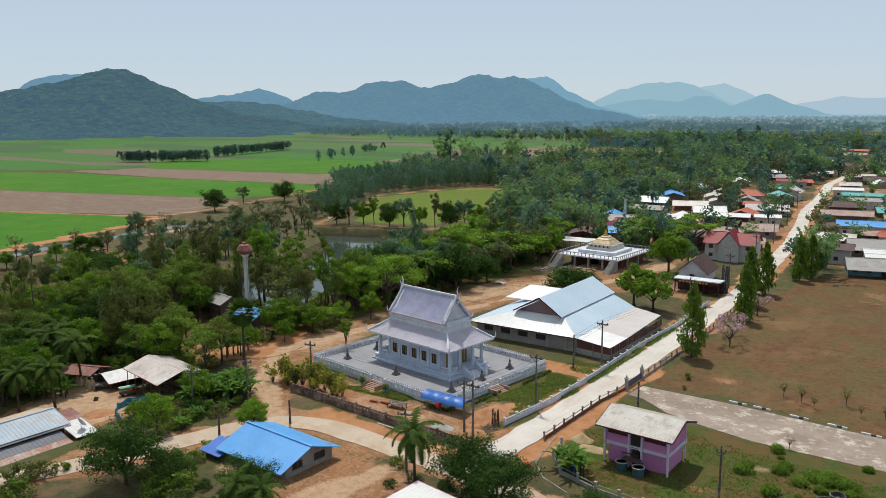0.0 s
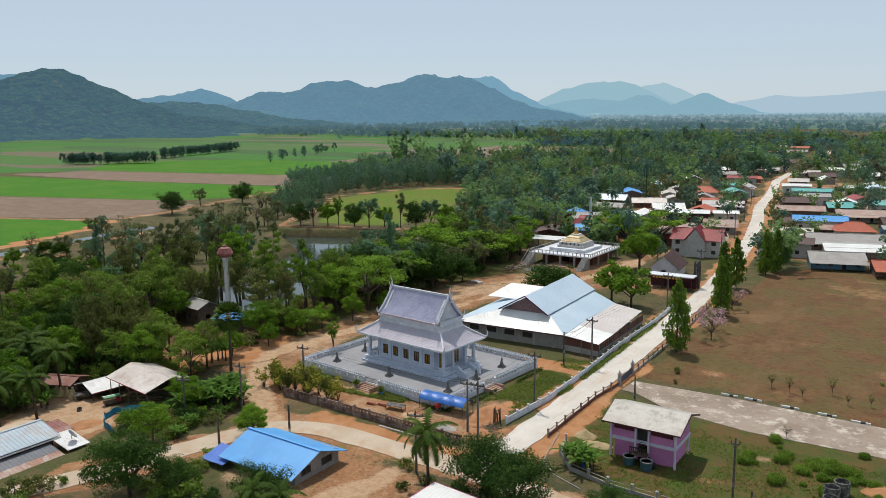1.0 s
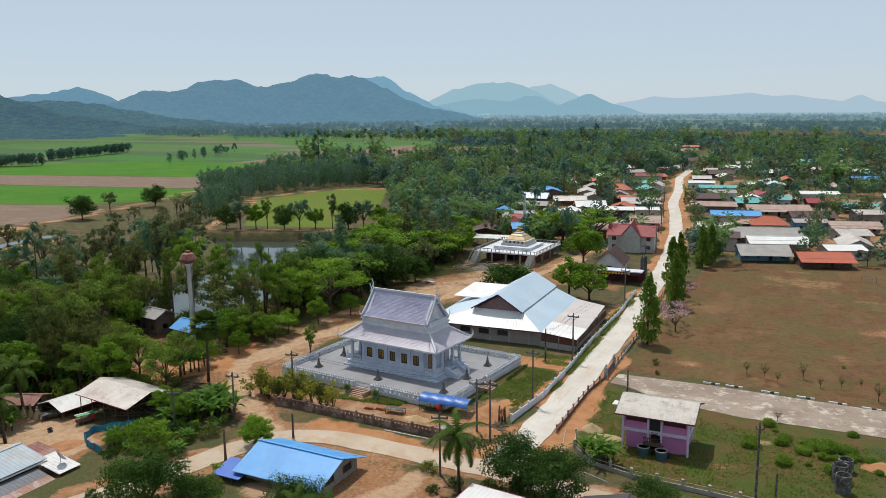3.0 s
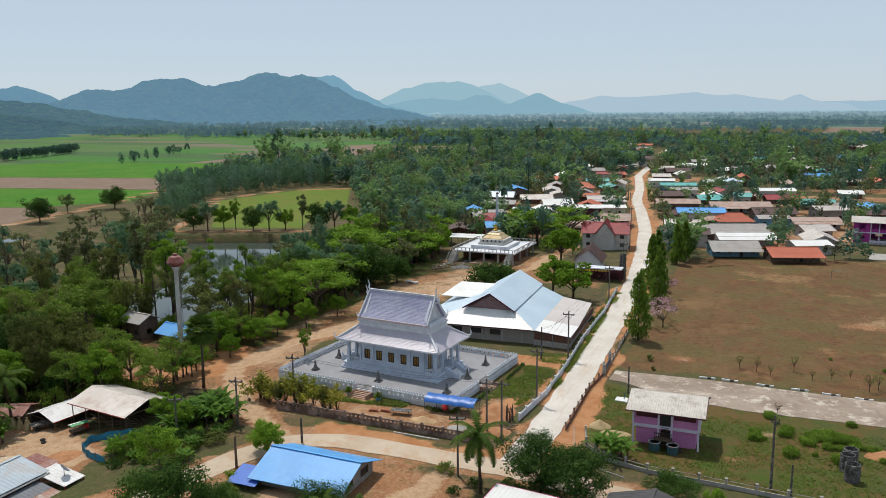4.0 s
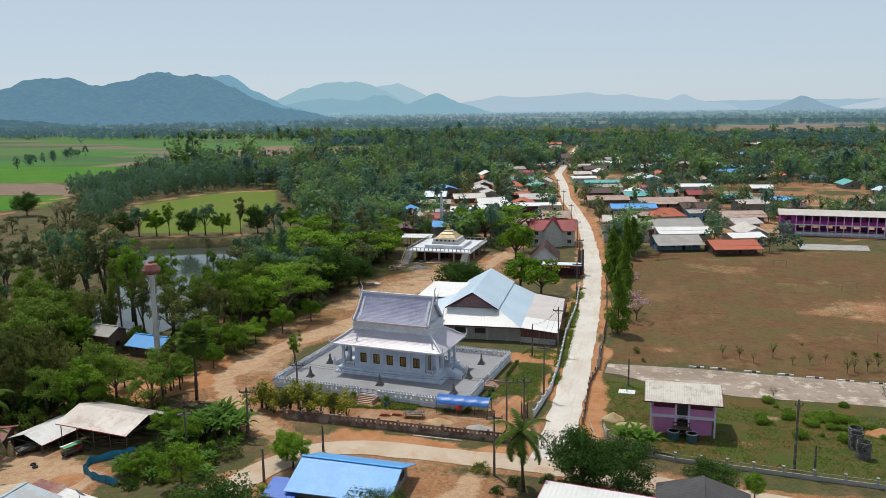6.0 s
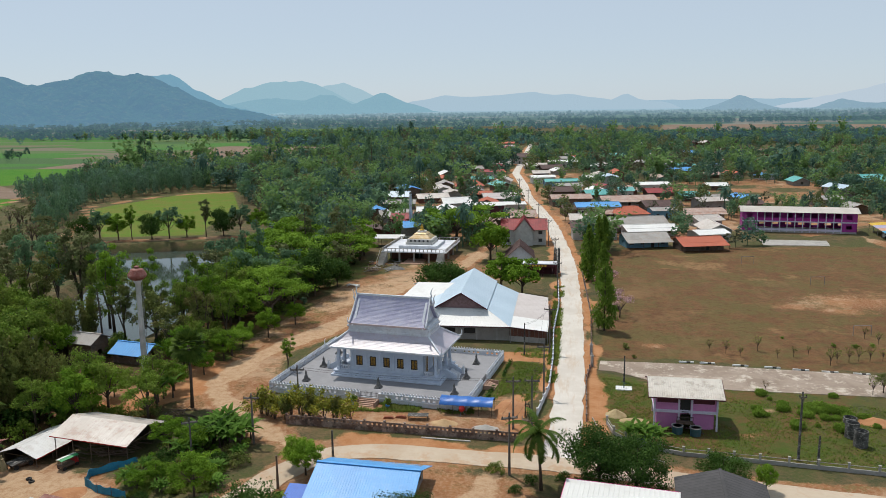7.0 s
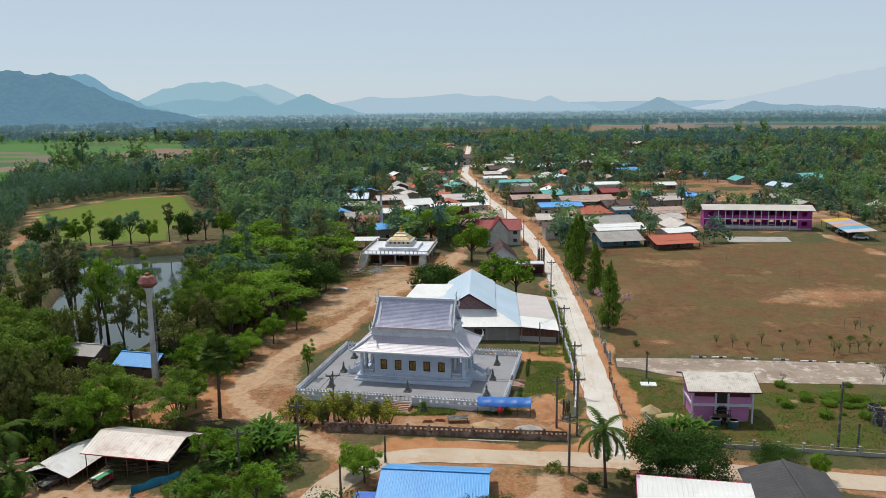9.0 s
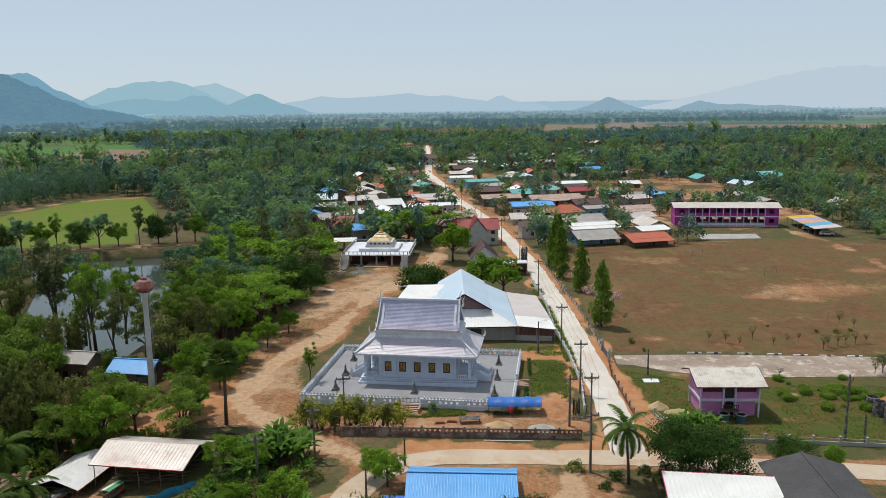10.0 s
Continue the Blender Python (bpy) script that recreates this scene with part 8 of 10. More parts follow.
for i, mat_s in enumerate((PINKISH_SHEET, PAINT_SKY, PAINT_SALMON, PAINT_VIOLET, PAINT_YELLOW)):
    y0 = -14 + 5.6 * i
    part("roof_sheet", Shape().sheet((-4.2, y0 + 5.58, 2.5), (-4.2, y0, 2.5), (4.2, y0, 3.2), (4.2, y0 + 5.58, 3.2), 0.05, 0.5), mat_s, carport)
for i in range(6):
    for x, z in ((-3.9, 2.48), (3.9, 3.1)):
        part("post", Shape().box(x - 0.06, -13.8 + 5.5 * i, -0.2, x + 0.06, -13.68 + 5.5 * i, z - 0.05), STEEL, carport)


def car(x, y, turn, paint, label):
    ob = thing("car", pose(x, y, gz(x, y) + 0.0, 0, 0, turn), label, "car", "parked cars")
    prof = [(-2.1, 0.35), (2.1, 0.35), (2.15, 0.75), (1.2, 0.95), (0.65, 1.42), (-1.3, 1.45), (-2.05, 0.95)]
    n = len(prof)
    part("body", Shape().add([(a, -0.82, z) for a, z in prof] + [(a, 0.82, z) for a, z in prof], [tuple(range(n)), tuple(range(2 * n - 1, n - 1, -1))] + [(i, i + n, (i + 1) % n + n, (i + 1) % n) for i in range(n)]), paint, ob)
    part("window", Shape().add([(1.12, -0.84, 0.98), (0.62, -0.84, 1.36), (-1.2, -0.84, 1.38), (-1.75, -0.84, 0.98), (1.12, 0.84, 0.98), (0.62, 0.84, 1.36), (-1.2, 0.84, 1.38), (-1.75, 0.84, 0.98)], [(0, 1, 2, 3), (7, 6, 5, 4), (0, 4, 5, 1), (2, 6, 7, 3)]), DARK, ob)
    for a in (-1.3, 1.3):
        for b in (-0.78, 0.78):
            part("wheel", Shape().tube([(a, b - 0.1, 0.31), (a, b + 0.1, 0.31)], [0.31, 0.31], 12), RUBBER, ob)
    return ob


car(49.5, 230, -10, PAINT_WHITE, "white car parked under the striped carport")
car(49.0, 236, -10, DARK, "dark car parked under the striped carport")
car(48.8, 241, -10, PAINT_WHITE, "silver car parked under the striped carport")

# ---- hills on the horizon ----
# each hill's blue haze is painted on by its share of emission
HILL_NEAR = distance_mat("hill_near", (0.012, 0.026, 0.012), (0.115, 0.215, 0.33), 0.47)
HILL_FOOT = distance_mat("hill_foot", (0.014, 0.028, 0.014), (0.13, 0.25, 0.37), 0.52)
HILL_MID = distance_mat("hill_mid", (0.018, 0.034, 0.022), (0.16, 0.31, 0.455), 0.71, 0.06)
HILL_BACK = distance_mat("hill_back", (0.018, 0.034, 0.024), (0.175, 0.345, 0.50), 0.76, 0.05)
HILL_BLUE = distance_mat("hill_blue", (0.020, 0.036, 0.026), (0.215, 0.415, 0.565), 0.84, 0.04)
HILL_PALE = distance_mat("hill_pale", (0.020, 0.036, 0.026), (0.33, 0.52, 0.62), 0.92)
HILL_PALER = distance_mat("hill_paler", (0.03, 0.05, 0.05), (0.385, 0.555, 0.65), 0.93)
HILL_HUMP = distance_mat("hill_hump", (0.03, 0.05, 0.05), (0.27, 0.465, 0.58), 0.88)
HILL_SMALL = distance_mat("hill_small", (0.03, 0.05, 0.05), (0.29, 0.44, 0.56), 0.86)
HAZE_STRIP = distance_mat("haze_strip", (0.03, 0.05, 0.05), (0.37, 0.53, 0.65), 0.94)
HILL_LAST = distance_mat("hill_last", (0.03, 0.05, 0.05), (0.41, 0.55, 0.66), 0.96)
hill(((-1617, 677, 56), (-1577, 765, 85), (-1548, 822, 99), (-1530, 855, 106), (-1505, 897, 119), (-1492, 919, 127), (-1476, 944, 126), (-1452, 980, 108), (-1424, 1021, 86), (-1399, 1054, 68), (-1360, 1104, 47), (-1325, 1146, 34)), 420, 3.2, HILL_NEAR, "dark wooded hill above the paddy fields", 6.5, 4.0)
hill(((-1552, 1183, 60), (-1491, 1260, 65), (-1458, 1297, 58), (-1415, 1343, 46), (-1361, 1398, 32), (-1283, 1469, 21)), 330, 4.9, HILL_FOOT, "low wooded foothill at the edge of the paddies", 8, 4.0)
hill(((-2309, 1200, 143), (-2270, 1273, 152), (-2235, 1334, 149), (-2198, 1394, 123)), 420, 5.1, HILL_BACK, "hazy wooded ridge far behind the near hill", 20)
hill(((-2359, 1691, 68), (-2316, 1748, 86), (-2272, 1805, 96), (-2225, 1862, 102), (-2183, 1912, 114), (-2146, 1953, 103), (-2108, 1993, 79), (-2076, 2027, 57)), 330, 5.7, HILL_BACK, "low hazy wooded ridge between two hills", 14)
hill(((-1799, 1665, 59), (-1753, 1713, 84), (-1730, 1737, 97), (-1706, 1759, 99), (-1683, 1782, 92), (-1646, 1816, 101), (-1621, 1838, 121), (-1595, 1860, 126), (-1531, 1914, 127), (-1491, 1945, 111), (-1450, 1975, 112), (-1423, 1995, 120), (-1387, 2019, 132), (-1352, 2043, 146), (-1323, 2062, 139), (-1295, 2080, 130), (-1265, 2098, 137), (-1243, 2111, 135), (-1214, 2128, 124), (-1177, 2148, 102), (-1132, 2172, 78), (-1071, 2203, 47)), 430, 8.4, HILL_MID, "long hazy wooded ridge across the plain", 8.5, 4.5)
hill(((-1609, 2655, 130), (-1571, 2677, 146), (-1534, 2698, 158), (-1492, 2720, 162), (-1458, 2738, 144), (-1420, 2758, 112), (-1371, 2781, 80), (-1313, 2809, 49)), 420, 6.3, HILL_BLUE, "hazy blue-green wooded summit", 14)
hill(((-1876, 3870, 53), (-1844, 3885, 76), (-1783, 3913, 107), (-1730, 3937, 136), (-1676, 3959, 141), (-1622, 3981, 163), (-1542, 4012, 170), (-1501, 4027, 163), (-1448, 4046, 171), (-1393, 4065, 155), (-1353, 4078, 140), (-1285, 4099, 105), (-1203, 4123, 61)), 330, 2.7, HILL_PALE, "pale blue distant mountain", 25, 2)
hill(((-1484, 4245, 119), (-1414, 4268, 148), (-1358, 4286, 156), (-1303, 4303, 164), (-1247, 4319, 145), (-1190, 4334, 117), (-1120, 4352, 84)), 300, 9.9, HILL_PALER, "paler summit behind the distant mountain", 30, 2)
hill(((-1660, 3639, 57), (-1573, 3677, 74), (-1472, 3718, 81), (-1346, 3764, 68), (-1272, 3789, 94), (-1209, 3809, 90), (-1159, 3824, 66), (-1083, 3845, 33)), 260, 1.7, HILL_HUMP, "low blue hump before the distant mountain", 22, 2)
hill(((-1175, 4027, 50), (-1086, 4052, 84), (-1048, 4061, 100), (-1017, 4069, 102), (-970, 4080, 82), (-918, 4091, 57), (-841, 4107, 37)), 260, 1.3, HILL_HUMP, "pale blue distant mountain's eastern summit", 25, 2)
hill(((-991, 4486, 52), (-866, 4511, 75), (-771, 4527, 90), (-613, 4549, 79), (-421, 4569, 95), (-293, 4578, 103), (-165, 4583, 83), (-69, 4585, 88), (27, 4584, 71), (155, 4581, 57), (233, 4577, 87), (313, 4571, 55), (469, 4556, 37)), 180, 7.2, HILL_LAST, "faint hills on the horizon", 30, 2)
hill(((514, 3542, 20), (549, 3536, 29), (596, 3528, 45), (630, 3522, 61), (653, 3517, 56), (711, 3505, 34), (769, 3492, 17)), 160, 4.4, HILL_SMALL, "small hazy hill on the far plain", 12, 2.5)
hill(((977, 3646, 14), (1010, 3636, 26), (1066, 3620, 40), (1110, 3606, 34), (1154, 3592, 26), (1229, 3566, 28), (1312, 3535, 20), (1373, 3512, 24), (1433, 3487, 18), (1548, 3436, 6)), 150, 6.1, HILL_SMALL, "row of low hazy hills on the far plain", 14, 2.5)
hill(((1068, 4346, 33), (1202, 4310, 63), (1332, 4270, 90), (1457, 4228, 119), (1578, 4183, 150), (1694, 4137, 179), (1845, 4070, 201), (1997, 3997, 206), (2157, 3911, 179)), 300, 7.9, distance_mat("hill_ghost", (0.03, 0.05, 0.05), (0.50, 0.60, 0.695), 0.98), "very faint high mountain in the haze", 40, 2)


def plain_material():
    """The far plain: strips of field and wood, thinning into haze painted as emission."""
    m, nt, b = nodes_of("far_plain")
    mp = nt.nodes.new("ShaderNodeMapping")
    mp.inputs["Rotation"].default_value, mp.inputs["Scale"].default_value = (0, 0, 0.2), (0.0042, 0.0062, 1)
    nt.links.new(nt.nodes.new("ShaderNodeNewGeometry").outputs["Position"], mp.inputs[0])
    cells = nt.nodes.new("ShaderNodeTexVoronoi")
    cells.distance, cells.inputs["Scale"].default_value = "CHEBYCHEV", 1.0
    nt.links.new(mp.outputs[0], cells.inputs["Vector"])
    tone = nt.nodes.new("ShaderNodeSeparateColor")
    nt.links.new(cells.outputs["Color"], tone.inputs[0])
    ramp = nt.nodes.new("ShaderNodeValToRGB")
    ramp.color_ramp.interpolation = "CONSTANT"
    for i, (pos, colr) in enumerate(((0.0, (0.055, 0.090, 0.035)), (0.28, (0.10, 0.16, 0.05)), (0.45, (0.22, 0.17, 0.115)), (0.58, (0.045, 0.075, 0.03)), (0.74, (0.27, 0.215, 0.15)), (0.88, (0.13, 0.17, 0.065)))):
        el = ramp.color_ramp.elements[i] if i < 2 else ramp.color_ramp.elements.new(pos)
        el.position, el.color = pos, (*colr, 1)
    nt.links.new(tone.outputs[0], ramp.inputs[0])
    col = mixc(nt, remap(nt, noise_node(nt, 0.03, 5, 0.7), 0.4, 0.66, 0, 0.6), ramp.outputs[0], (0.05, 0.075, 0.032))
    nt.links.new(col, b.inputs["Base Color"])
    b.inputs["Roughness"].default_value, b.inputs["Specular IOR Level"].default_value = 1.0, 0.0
    share, tint = far_haze(nt, 0.12, 0.94, 4300)
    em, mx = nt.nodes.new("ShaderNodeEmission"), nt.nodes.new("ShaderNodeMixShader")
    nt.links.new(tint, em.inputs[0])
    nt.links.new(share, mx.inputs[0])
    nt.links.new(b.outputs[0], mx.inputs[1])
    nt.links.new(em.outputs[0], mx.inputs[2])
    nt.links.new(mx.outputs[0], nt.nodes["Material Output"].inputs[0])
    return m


FARPLAIN = Shape()
for k in range(81):
    a = math.radians(15 + 150 * k / 80)
    for r in (1150, 2100, 3000, 4690):
        FARPLAIN.v.append((-60 + r * math.cos(a), r * math.sin(a), 0.6 if r > 1150 else -0.3))
FARPLAIN.f = [(4 * k + j, 4 * k + j + 1, 4 * k + j + 5, 4 * k + j + 4) for k in range(80) for j in range(3)]
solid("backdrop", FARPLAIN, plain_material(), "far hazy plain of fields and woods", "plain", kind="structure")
# upright glowing strip added to close the gap at the horizon with painted haze
HORIZON_STRIP = Shape()
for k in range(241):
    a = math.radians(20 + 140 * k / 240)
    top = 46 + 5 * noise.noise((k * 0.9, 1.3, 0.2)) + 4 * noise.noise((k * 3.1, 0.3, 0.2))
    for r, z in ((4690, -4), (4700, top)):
        HORIZON_STRIP.v.append((-30 + r * math.cos(a), r * math.sin(a), z))
HORIZON_STRIP.f = [(2 * k, 2 * k + 2, 2 * k + 3, 2 * k + 1) for k in range(240)]
solid("backdrop", HORIZON_STRIP, HAZE_STRIP, "upright glowing strip painted as haze along the horizon", "horizon", kind="structure")

# haze on these woods is emission that grows with distance from the village
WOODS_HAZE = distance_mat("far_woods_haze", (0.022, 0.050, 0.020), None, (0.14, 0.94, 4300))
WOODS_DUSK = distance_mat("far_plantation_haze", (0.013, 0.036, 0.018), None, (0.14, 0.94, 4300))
WEST_FIELDS = [(-290, 245), (-300, 300), (-330, 380), (-350, 470), (-360, 700), (-420, 900), (-800, 960), (-1150, 800), (-1500, 400), (-1500, 100), (-300, 100)]

# ---- planting ----
CLEAR = [YARD, SITE, SHEDYARD, HOUSEYARD, GREENPLOT, PASTURE, PINKPLOT, RICE_A, PLOUGH_B, RICE_C, PLOUGH_D, RICE_E, POND,
         [(-131, 87), (-108, 80), (-106, 84), (-111, 104), (-131, 106)], [(-92, 88), (-50, 80), (-48, 152), (-82, 152), (-92, 115)], [(-62, 170), (-48, 170), (-48, 232), (-70, 232)], [(0, 225), (60, 222), (64, 275), (0, 275)]]
plant("coconut", -49.8, 65.4, 1.0, 1.0, 0, label="coconut palm by the crossroads")
plant("mango", -43.5, 67.2, 0.95, 1.0, 0)
plant("mango", -39.5, 66.2, 0.9, 0.95, 1)
plant("mango", -29.9, 69.6, 0.62, 0.8, 2)
plant("mango", -77.5, 47.5, 1.0, 1.05, 1)
plant("mango", -74, 51.0, 0.6, 0.9, 1)
plant("sugar", -100.2, 83.7, 1.0, 1.02, 0)
for x, y, s in ((-108, 139, 1.15), (-105.5, 141, 1.1), (-118, 128, 1.15)):
    plant("coconut", x, y, s)
for x, y, s in ((-178, 101, 1.12), (-171, 100, 1.15)):
    plant("sugar", x, y, s)
for x, y, s in ((-120, 66.5, 1.1), (-128, 66, 1.1), (-133, 71, 1.0), (-126, 60, 0.9), (-56.2, 49.6, 0.72), (-59.6, 48.6, 0.7), (-113.6, 58.5, 0.95), (-115.5, 54.0, 0.9)):
    plant("coconut", x, y, s)
plant("tall", -91.4, 99.0, 0.34, 1.0, 2, label="slender fresh green sapling by the terrace corner")
for x, y, s in ((-90.5, 75.0, 1.2), (-89, 71.5, 1.15), (-92.5, 72.0, 1.1), (-91.5, 73.6, 1.25), (-88.3, 73.4, 1.1), (-38.5, 80.0, 0.95), (-36.8, 78.8, 0.9), (-93.5, 68.5, 0.9), (-117.5, 61.5, 1.0), (-119.0, 59.0, 0.95)):
    plant("banana", x, y, s)
for x, y, s in ((-40.7, 129.5, 1.12), (-42.8, 172, 1.1), (-40.0, 158, 1.02), (-42.6, 184, 1.05), (-39.5, 203, 1.0), (-38, 208, 0.95)):
    plant("mast", x, y, s)
for x, y in ((-37.3, 139.5), (-38.8, 146), (-39, 164)):
    plant("blossom", x, y, 1.0)
plant("mango", -77, 153.5, 1.05, 0.95)
plant("mango", -73.5, 156, 0.95, 0.95)
plant("bright", -62.5, 157, 1.2, 0.95, 1)
plant("bright", -57.6, 155.4, 1.2, 0.95, 2)
plant("bright", -68.7, 194.2, 1.4, 1.0, 0)
plant("mango", -101.5, 160, 0.9, 1.0)
for x, y, s in ((-82, 221, 1.25), (-74, 228, 1.2), (-90, 229, 1.1), (-112, 170, 1.0), (-118, 178, 1.0), (-121, 160, 1.0), (-128, 186, 1.05), (-113, 190, 0.9), (-124, 149, 0.9)):
    plant("rain", x, y, s)
for i in range(16):
    plant(("yellow", "bamboo", "yellow", "yellow")[i % 4], -90.0 + 0.9 * i + RNG.uniform(-0.5, 0.5), 82.0 + RNG.uniform(-1.6, 1.4), RNG.uniform(0.9, 1.3) * (1, 0.36, 1, 0.9)[i % 4])
for x, y, s, v in ((-139.7, 118, 1.05, 0), (-132.2, 116.5, 0.95, 2), (-147.6, 109, 0.8, 1), (-143.5, 112, 0.9, 0), (-122.2, 113.5, 0.75, 1), (-126.0, 110, 0.7, 0), (-113.2, 116.2, 0.72, 2), (-117.9, 115.7, 0.66, 2), (-108.5, 114, 0.62, 1), (-136, 121, 0.9, 1), (-152, 104, 0.8, 0), (-151, 127, 0.92, 1), (-146, 131, 0.9, 0), (-158, 137, 0.8, 2), (-166, 129, 0.8, 0), (-168, 140, 0.8, 1), (-175, 131, 0.7, 0), (-116, 112, 0.72, 1), (-110.5, 108, 0.66, 0), (-129, 122, 0.8, 2)):
    plant("tall", x, y, s, 1.0, v)
for x, y, s in ((-127.4, 81.4, 0.9), (-122.7, 81.8, 0.8), (-119.6, 82.6, 0.75), (-124.9, 76.4, 0.85), (-126, 86.5, 0.85), (-131, 79, 0.9), (-168, 92, 0.9)):
    plant("bamboo", x, y, s)
for x, y, s in ((-131.5, 91, 0.55), (-138, 95, 0.6), (-145, 97, 0.7), (-104.5, 107, 0.5), (-107.3, 133, 0.85), (-108, 152, 0.8), (-117, 200, 0.9), (-114.3, 216, 1.0)):
    plant("rain", x, y, s)
for x, y, s in ((-104.8, 97, 0.5), (-104.6, 104, 0.6), (-104.2, 111, 0.55), (-102.2, 118, 0.6), (-100.2, 127, 0.55), (-106, 89.5, 0.55)):
    plant("bright", x, y, s, 1.15)
plant("bright", -25.5, 68.2, 0.33, 1.3, 0)
for x, y, s in ((-50.9, 66.9, 0.42), (-47.4, 68.0, 0.45), (-46.0, 65.8, 0.6), (-36.9, 65.4, 0.5), (-52.6, 64.4, 0.4), (-44.6, 69.2, 0.4)):
    plant("thicket", x, y, s, 1.0, 1)
for x, y, s in ((-78.6, 67.2, 0.5), (-77.0, 65.4, 0.55)):
    plant("bright", x, y, s, 1.0, 0)
plant("thicket", -55.3, 69, 0.55, 1.0, 0, label="rounded bright green bush by the lane")
plant("broad", -104.5, 79.2, 0.85, 0.9, 0)
plant("bright", -113.7, 86.0, 0.5, 1.1, 1)
for x, y, s in ((-92.9, 69.6, 0.55), (-97.3, 71.7, 0.6), (-95.1, 60.0, 0.35), (-93.6, 61.8, 0.4)):
    plant("bright", x, y, s, 0.9)
W_LOW = [(-140, 30), (-116, 38), (-122, 52), (-136, 70), (-180, 60)]
W_WEST = [(-236, 104), (-175, 112), (-168, 135), (-190, 150), (-225, 140)]
scatter([(-122, 66), (-112, 76), (-104, 80), (-103, 95), (-112, 92), (-125, 82)], 16, ("broad", "bright", "mango", "broad"), 3.6, (0.75, 1.0), 21)
EASTWOOD = [(-163, 58), (-112, 74), (-104, 80), (-104.5, 92), (-108, 112), (-128, 112), (-150, 104), (-163, 106)]
scatter([(-178, 50), (-163, 58), (-163, 106), (-170, 110), (-236, 100), (-250, 60)], 26, ("olive", "bare", "bright", "broad", "bamboo"), 6.0, (0.5, 0.85), 61)
scatter(EASTWOOD, 105, ("broad", "olive", "mango", "olive", "bare", "bamboo", "broad", "bright", "broad", "euca", "broad"), 4.0, (0.85, 1.3), 11)
scatter(W_NEAR, 70, ("shrub",), 2.2, (0.8, 1.5), 31)
scatter(W_POND, 74, ("broad", "bright", "bright", "euca", "mango", "olive", "rain"), 4.2, (0.85, 1.3), 12)
scatter(W_POND, 45, ("shrub",), 2.2, (0.7, 1.3), 32)
scatter(EASTWOOD, 95, ("thicket",), 2.0, (0.7, 1.4), 51)
scatter(W_POND, 60, ("thicket",), 2.0, (0.6, 1.2), 52)
scatter([(-137, 66), (-121, 68), (-113, 78), (-104.5, 81), (-107, 92), (-128, 92), (-140, 80)], 40, ("thicket", "thicket", "bamboo", "banana"), 2.0, (0.7, 1.25), 53)
scatter([(-99, 71), (-88, 76), (-85.5, 66), (-88, 60), (-94, 57), (-97, 61)], 22, ("thicket", "shrub", "thicket", "banana"), 1.7, (0.4, 0.75), 54)
for x, y, s in ((-88.6, 41.0, 0.9), (-87.6, 43.2, 0.85), (-86.6, 45.6, 0.6), (-86.0, 48.2, 0.5), (-85.6, 50.8, 0.45), (-86.2, 53.4, 0.5), (-86.9, 55.4, 0.4), (-84.5, 38.5, 1.0)):
    plant("thicket" if s != 0.6 else "shrub", x, y, s)
for x, y, s in ((-71.0, 50.2, 1.05), (-73.0, 48.0, 0.9)):
    plant("thicket", x, y, s, 1.0, 0)
scatter([(-80, 60), (-77, 46), (-66, 44), (-62, 53), (-74, 54)], 12, ("thicket", "shrub"), 1.9, (0.45, 0.75), 56)
scatter(W_LOW, 34, ("broad", "coconut", "banana", "broad", "mango"), 3.4, (0.9, 1.25), 13)
scatter(W_WEST, 26, ("olive", "broad", "bare", "bright", "shrub"), 4.6, (0.6, 0.9), 14)
scatter([(-196, 120), (-174, 114), (-170, 150), (-186, 150)], 14, ("olive", "broad", "bare", "bright"), 3.4, (0.6, 0.9), 23)
scatter([(-150, 104), (-128, 106), (-126, 112), (-148, 118), (-168, 116)], 16, ("euca", "broad", "euca", "olive"), 2.8, (0.85, 1.15), 22)
scatter([(-136, 54), (-120.5, 54), (-121.5, 66), (-127, 73), (-138, 72)], 26, ("broad", "banana", "coconut", "mango", "bright", "shrub"), 2.6, (0.75, 1.05), 25)
scatter([(-96, 75), (-87, 77), (-86, 61), (-92, 58), (-95, 63)], 16, ("shrub", "banana", "shrub"), 1.6, (0.55, 0.85), 26)
scatter([(-97, 68), (-87, 64), (-86, 56), (-95, 60)], 7, ("shrub", "bright", "banana", "shrub"), 2.4, (0.5, 0.75), 17)
scatter([(-78, 60), (-76, 48), (-66, 46), (-58, 50), (-62, 55), (-74, 55)], 12, ("shrub", "mango", "shrub", "olive"), 2.6, (0.5, 0.75), 16)
scatter([(-242, 140), (-190, 150), (-178, 186), (-206, 206), (-240, 262), (-262, 250), (-240, 196)], 110, ("shrub", "shrub", "bare", "shrub", "shrub", "olive"), 2.2, (0.45, 1.0), 41)
for i in range(14):
    plant(("mango", "broad", "bright", "tall")[i % 4], -203 + 5.2 * i + RNG.uniform(-1, 1), 213.5 + 1.75 * i + RNG.uniform(-1, 1), RNG.uniform(0.9, 1.12) * (0.55 if i % 4 == 3 else 1), 1.1)
for x, y, s in ((-272, 213, 1.25), (-286, 240, 0.95), (-275, 255, 1.2), (-214, 207, 0.9), (-255, 262, 0.8), (-262, 280, 0.8)):
    plant("mango" if s > 1.1 else "olive", x, y, s)
plant("euca", -293, 413.5, 2.1, 1.0, label="very tall dark tree above the woods")
plant("euca", -172, 470, 2.0, 1.0, label="very tall dark tree above the woods")
g = np.random.RandomState(5)
y = 205 + 745 * g.random_sample(26000) ** 1.25
x = -75 + (g.random_sample(26000) - 0.5) * (250 + y * 1.4)
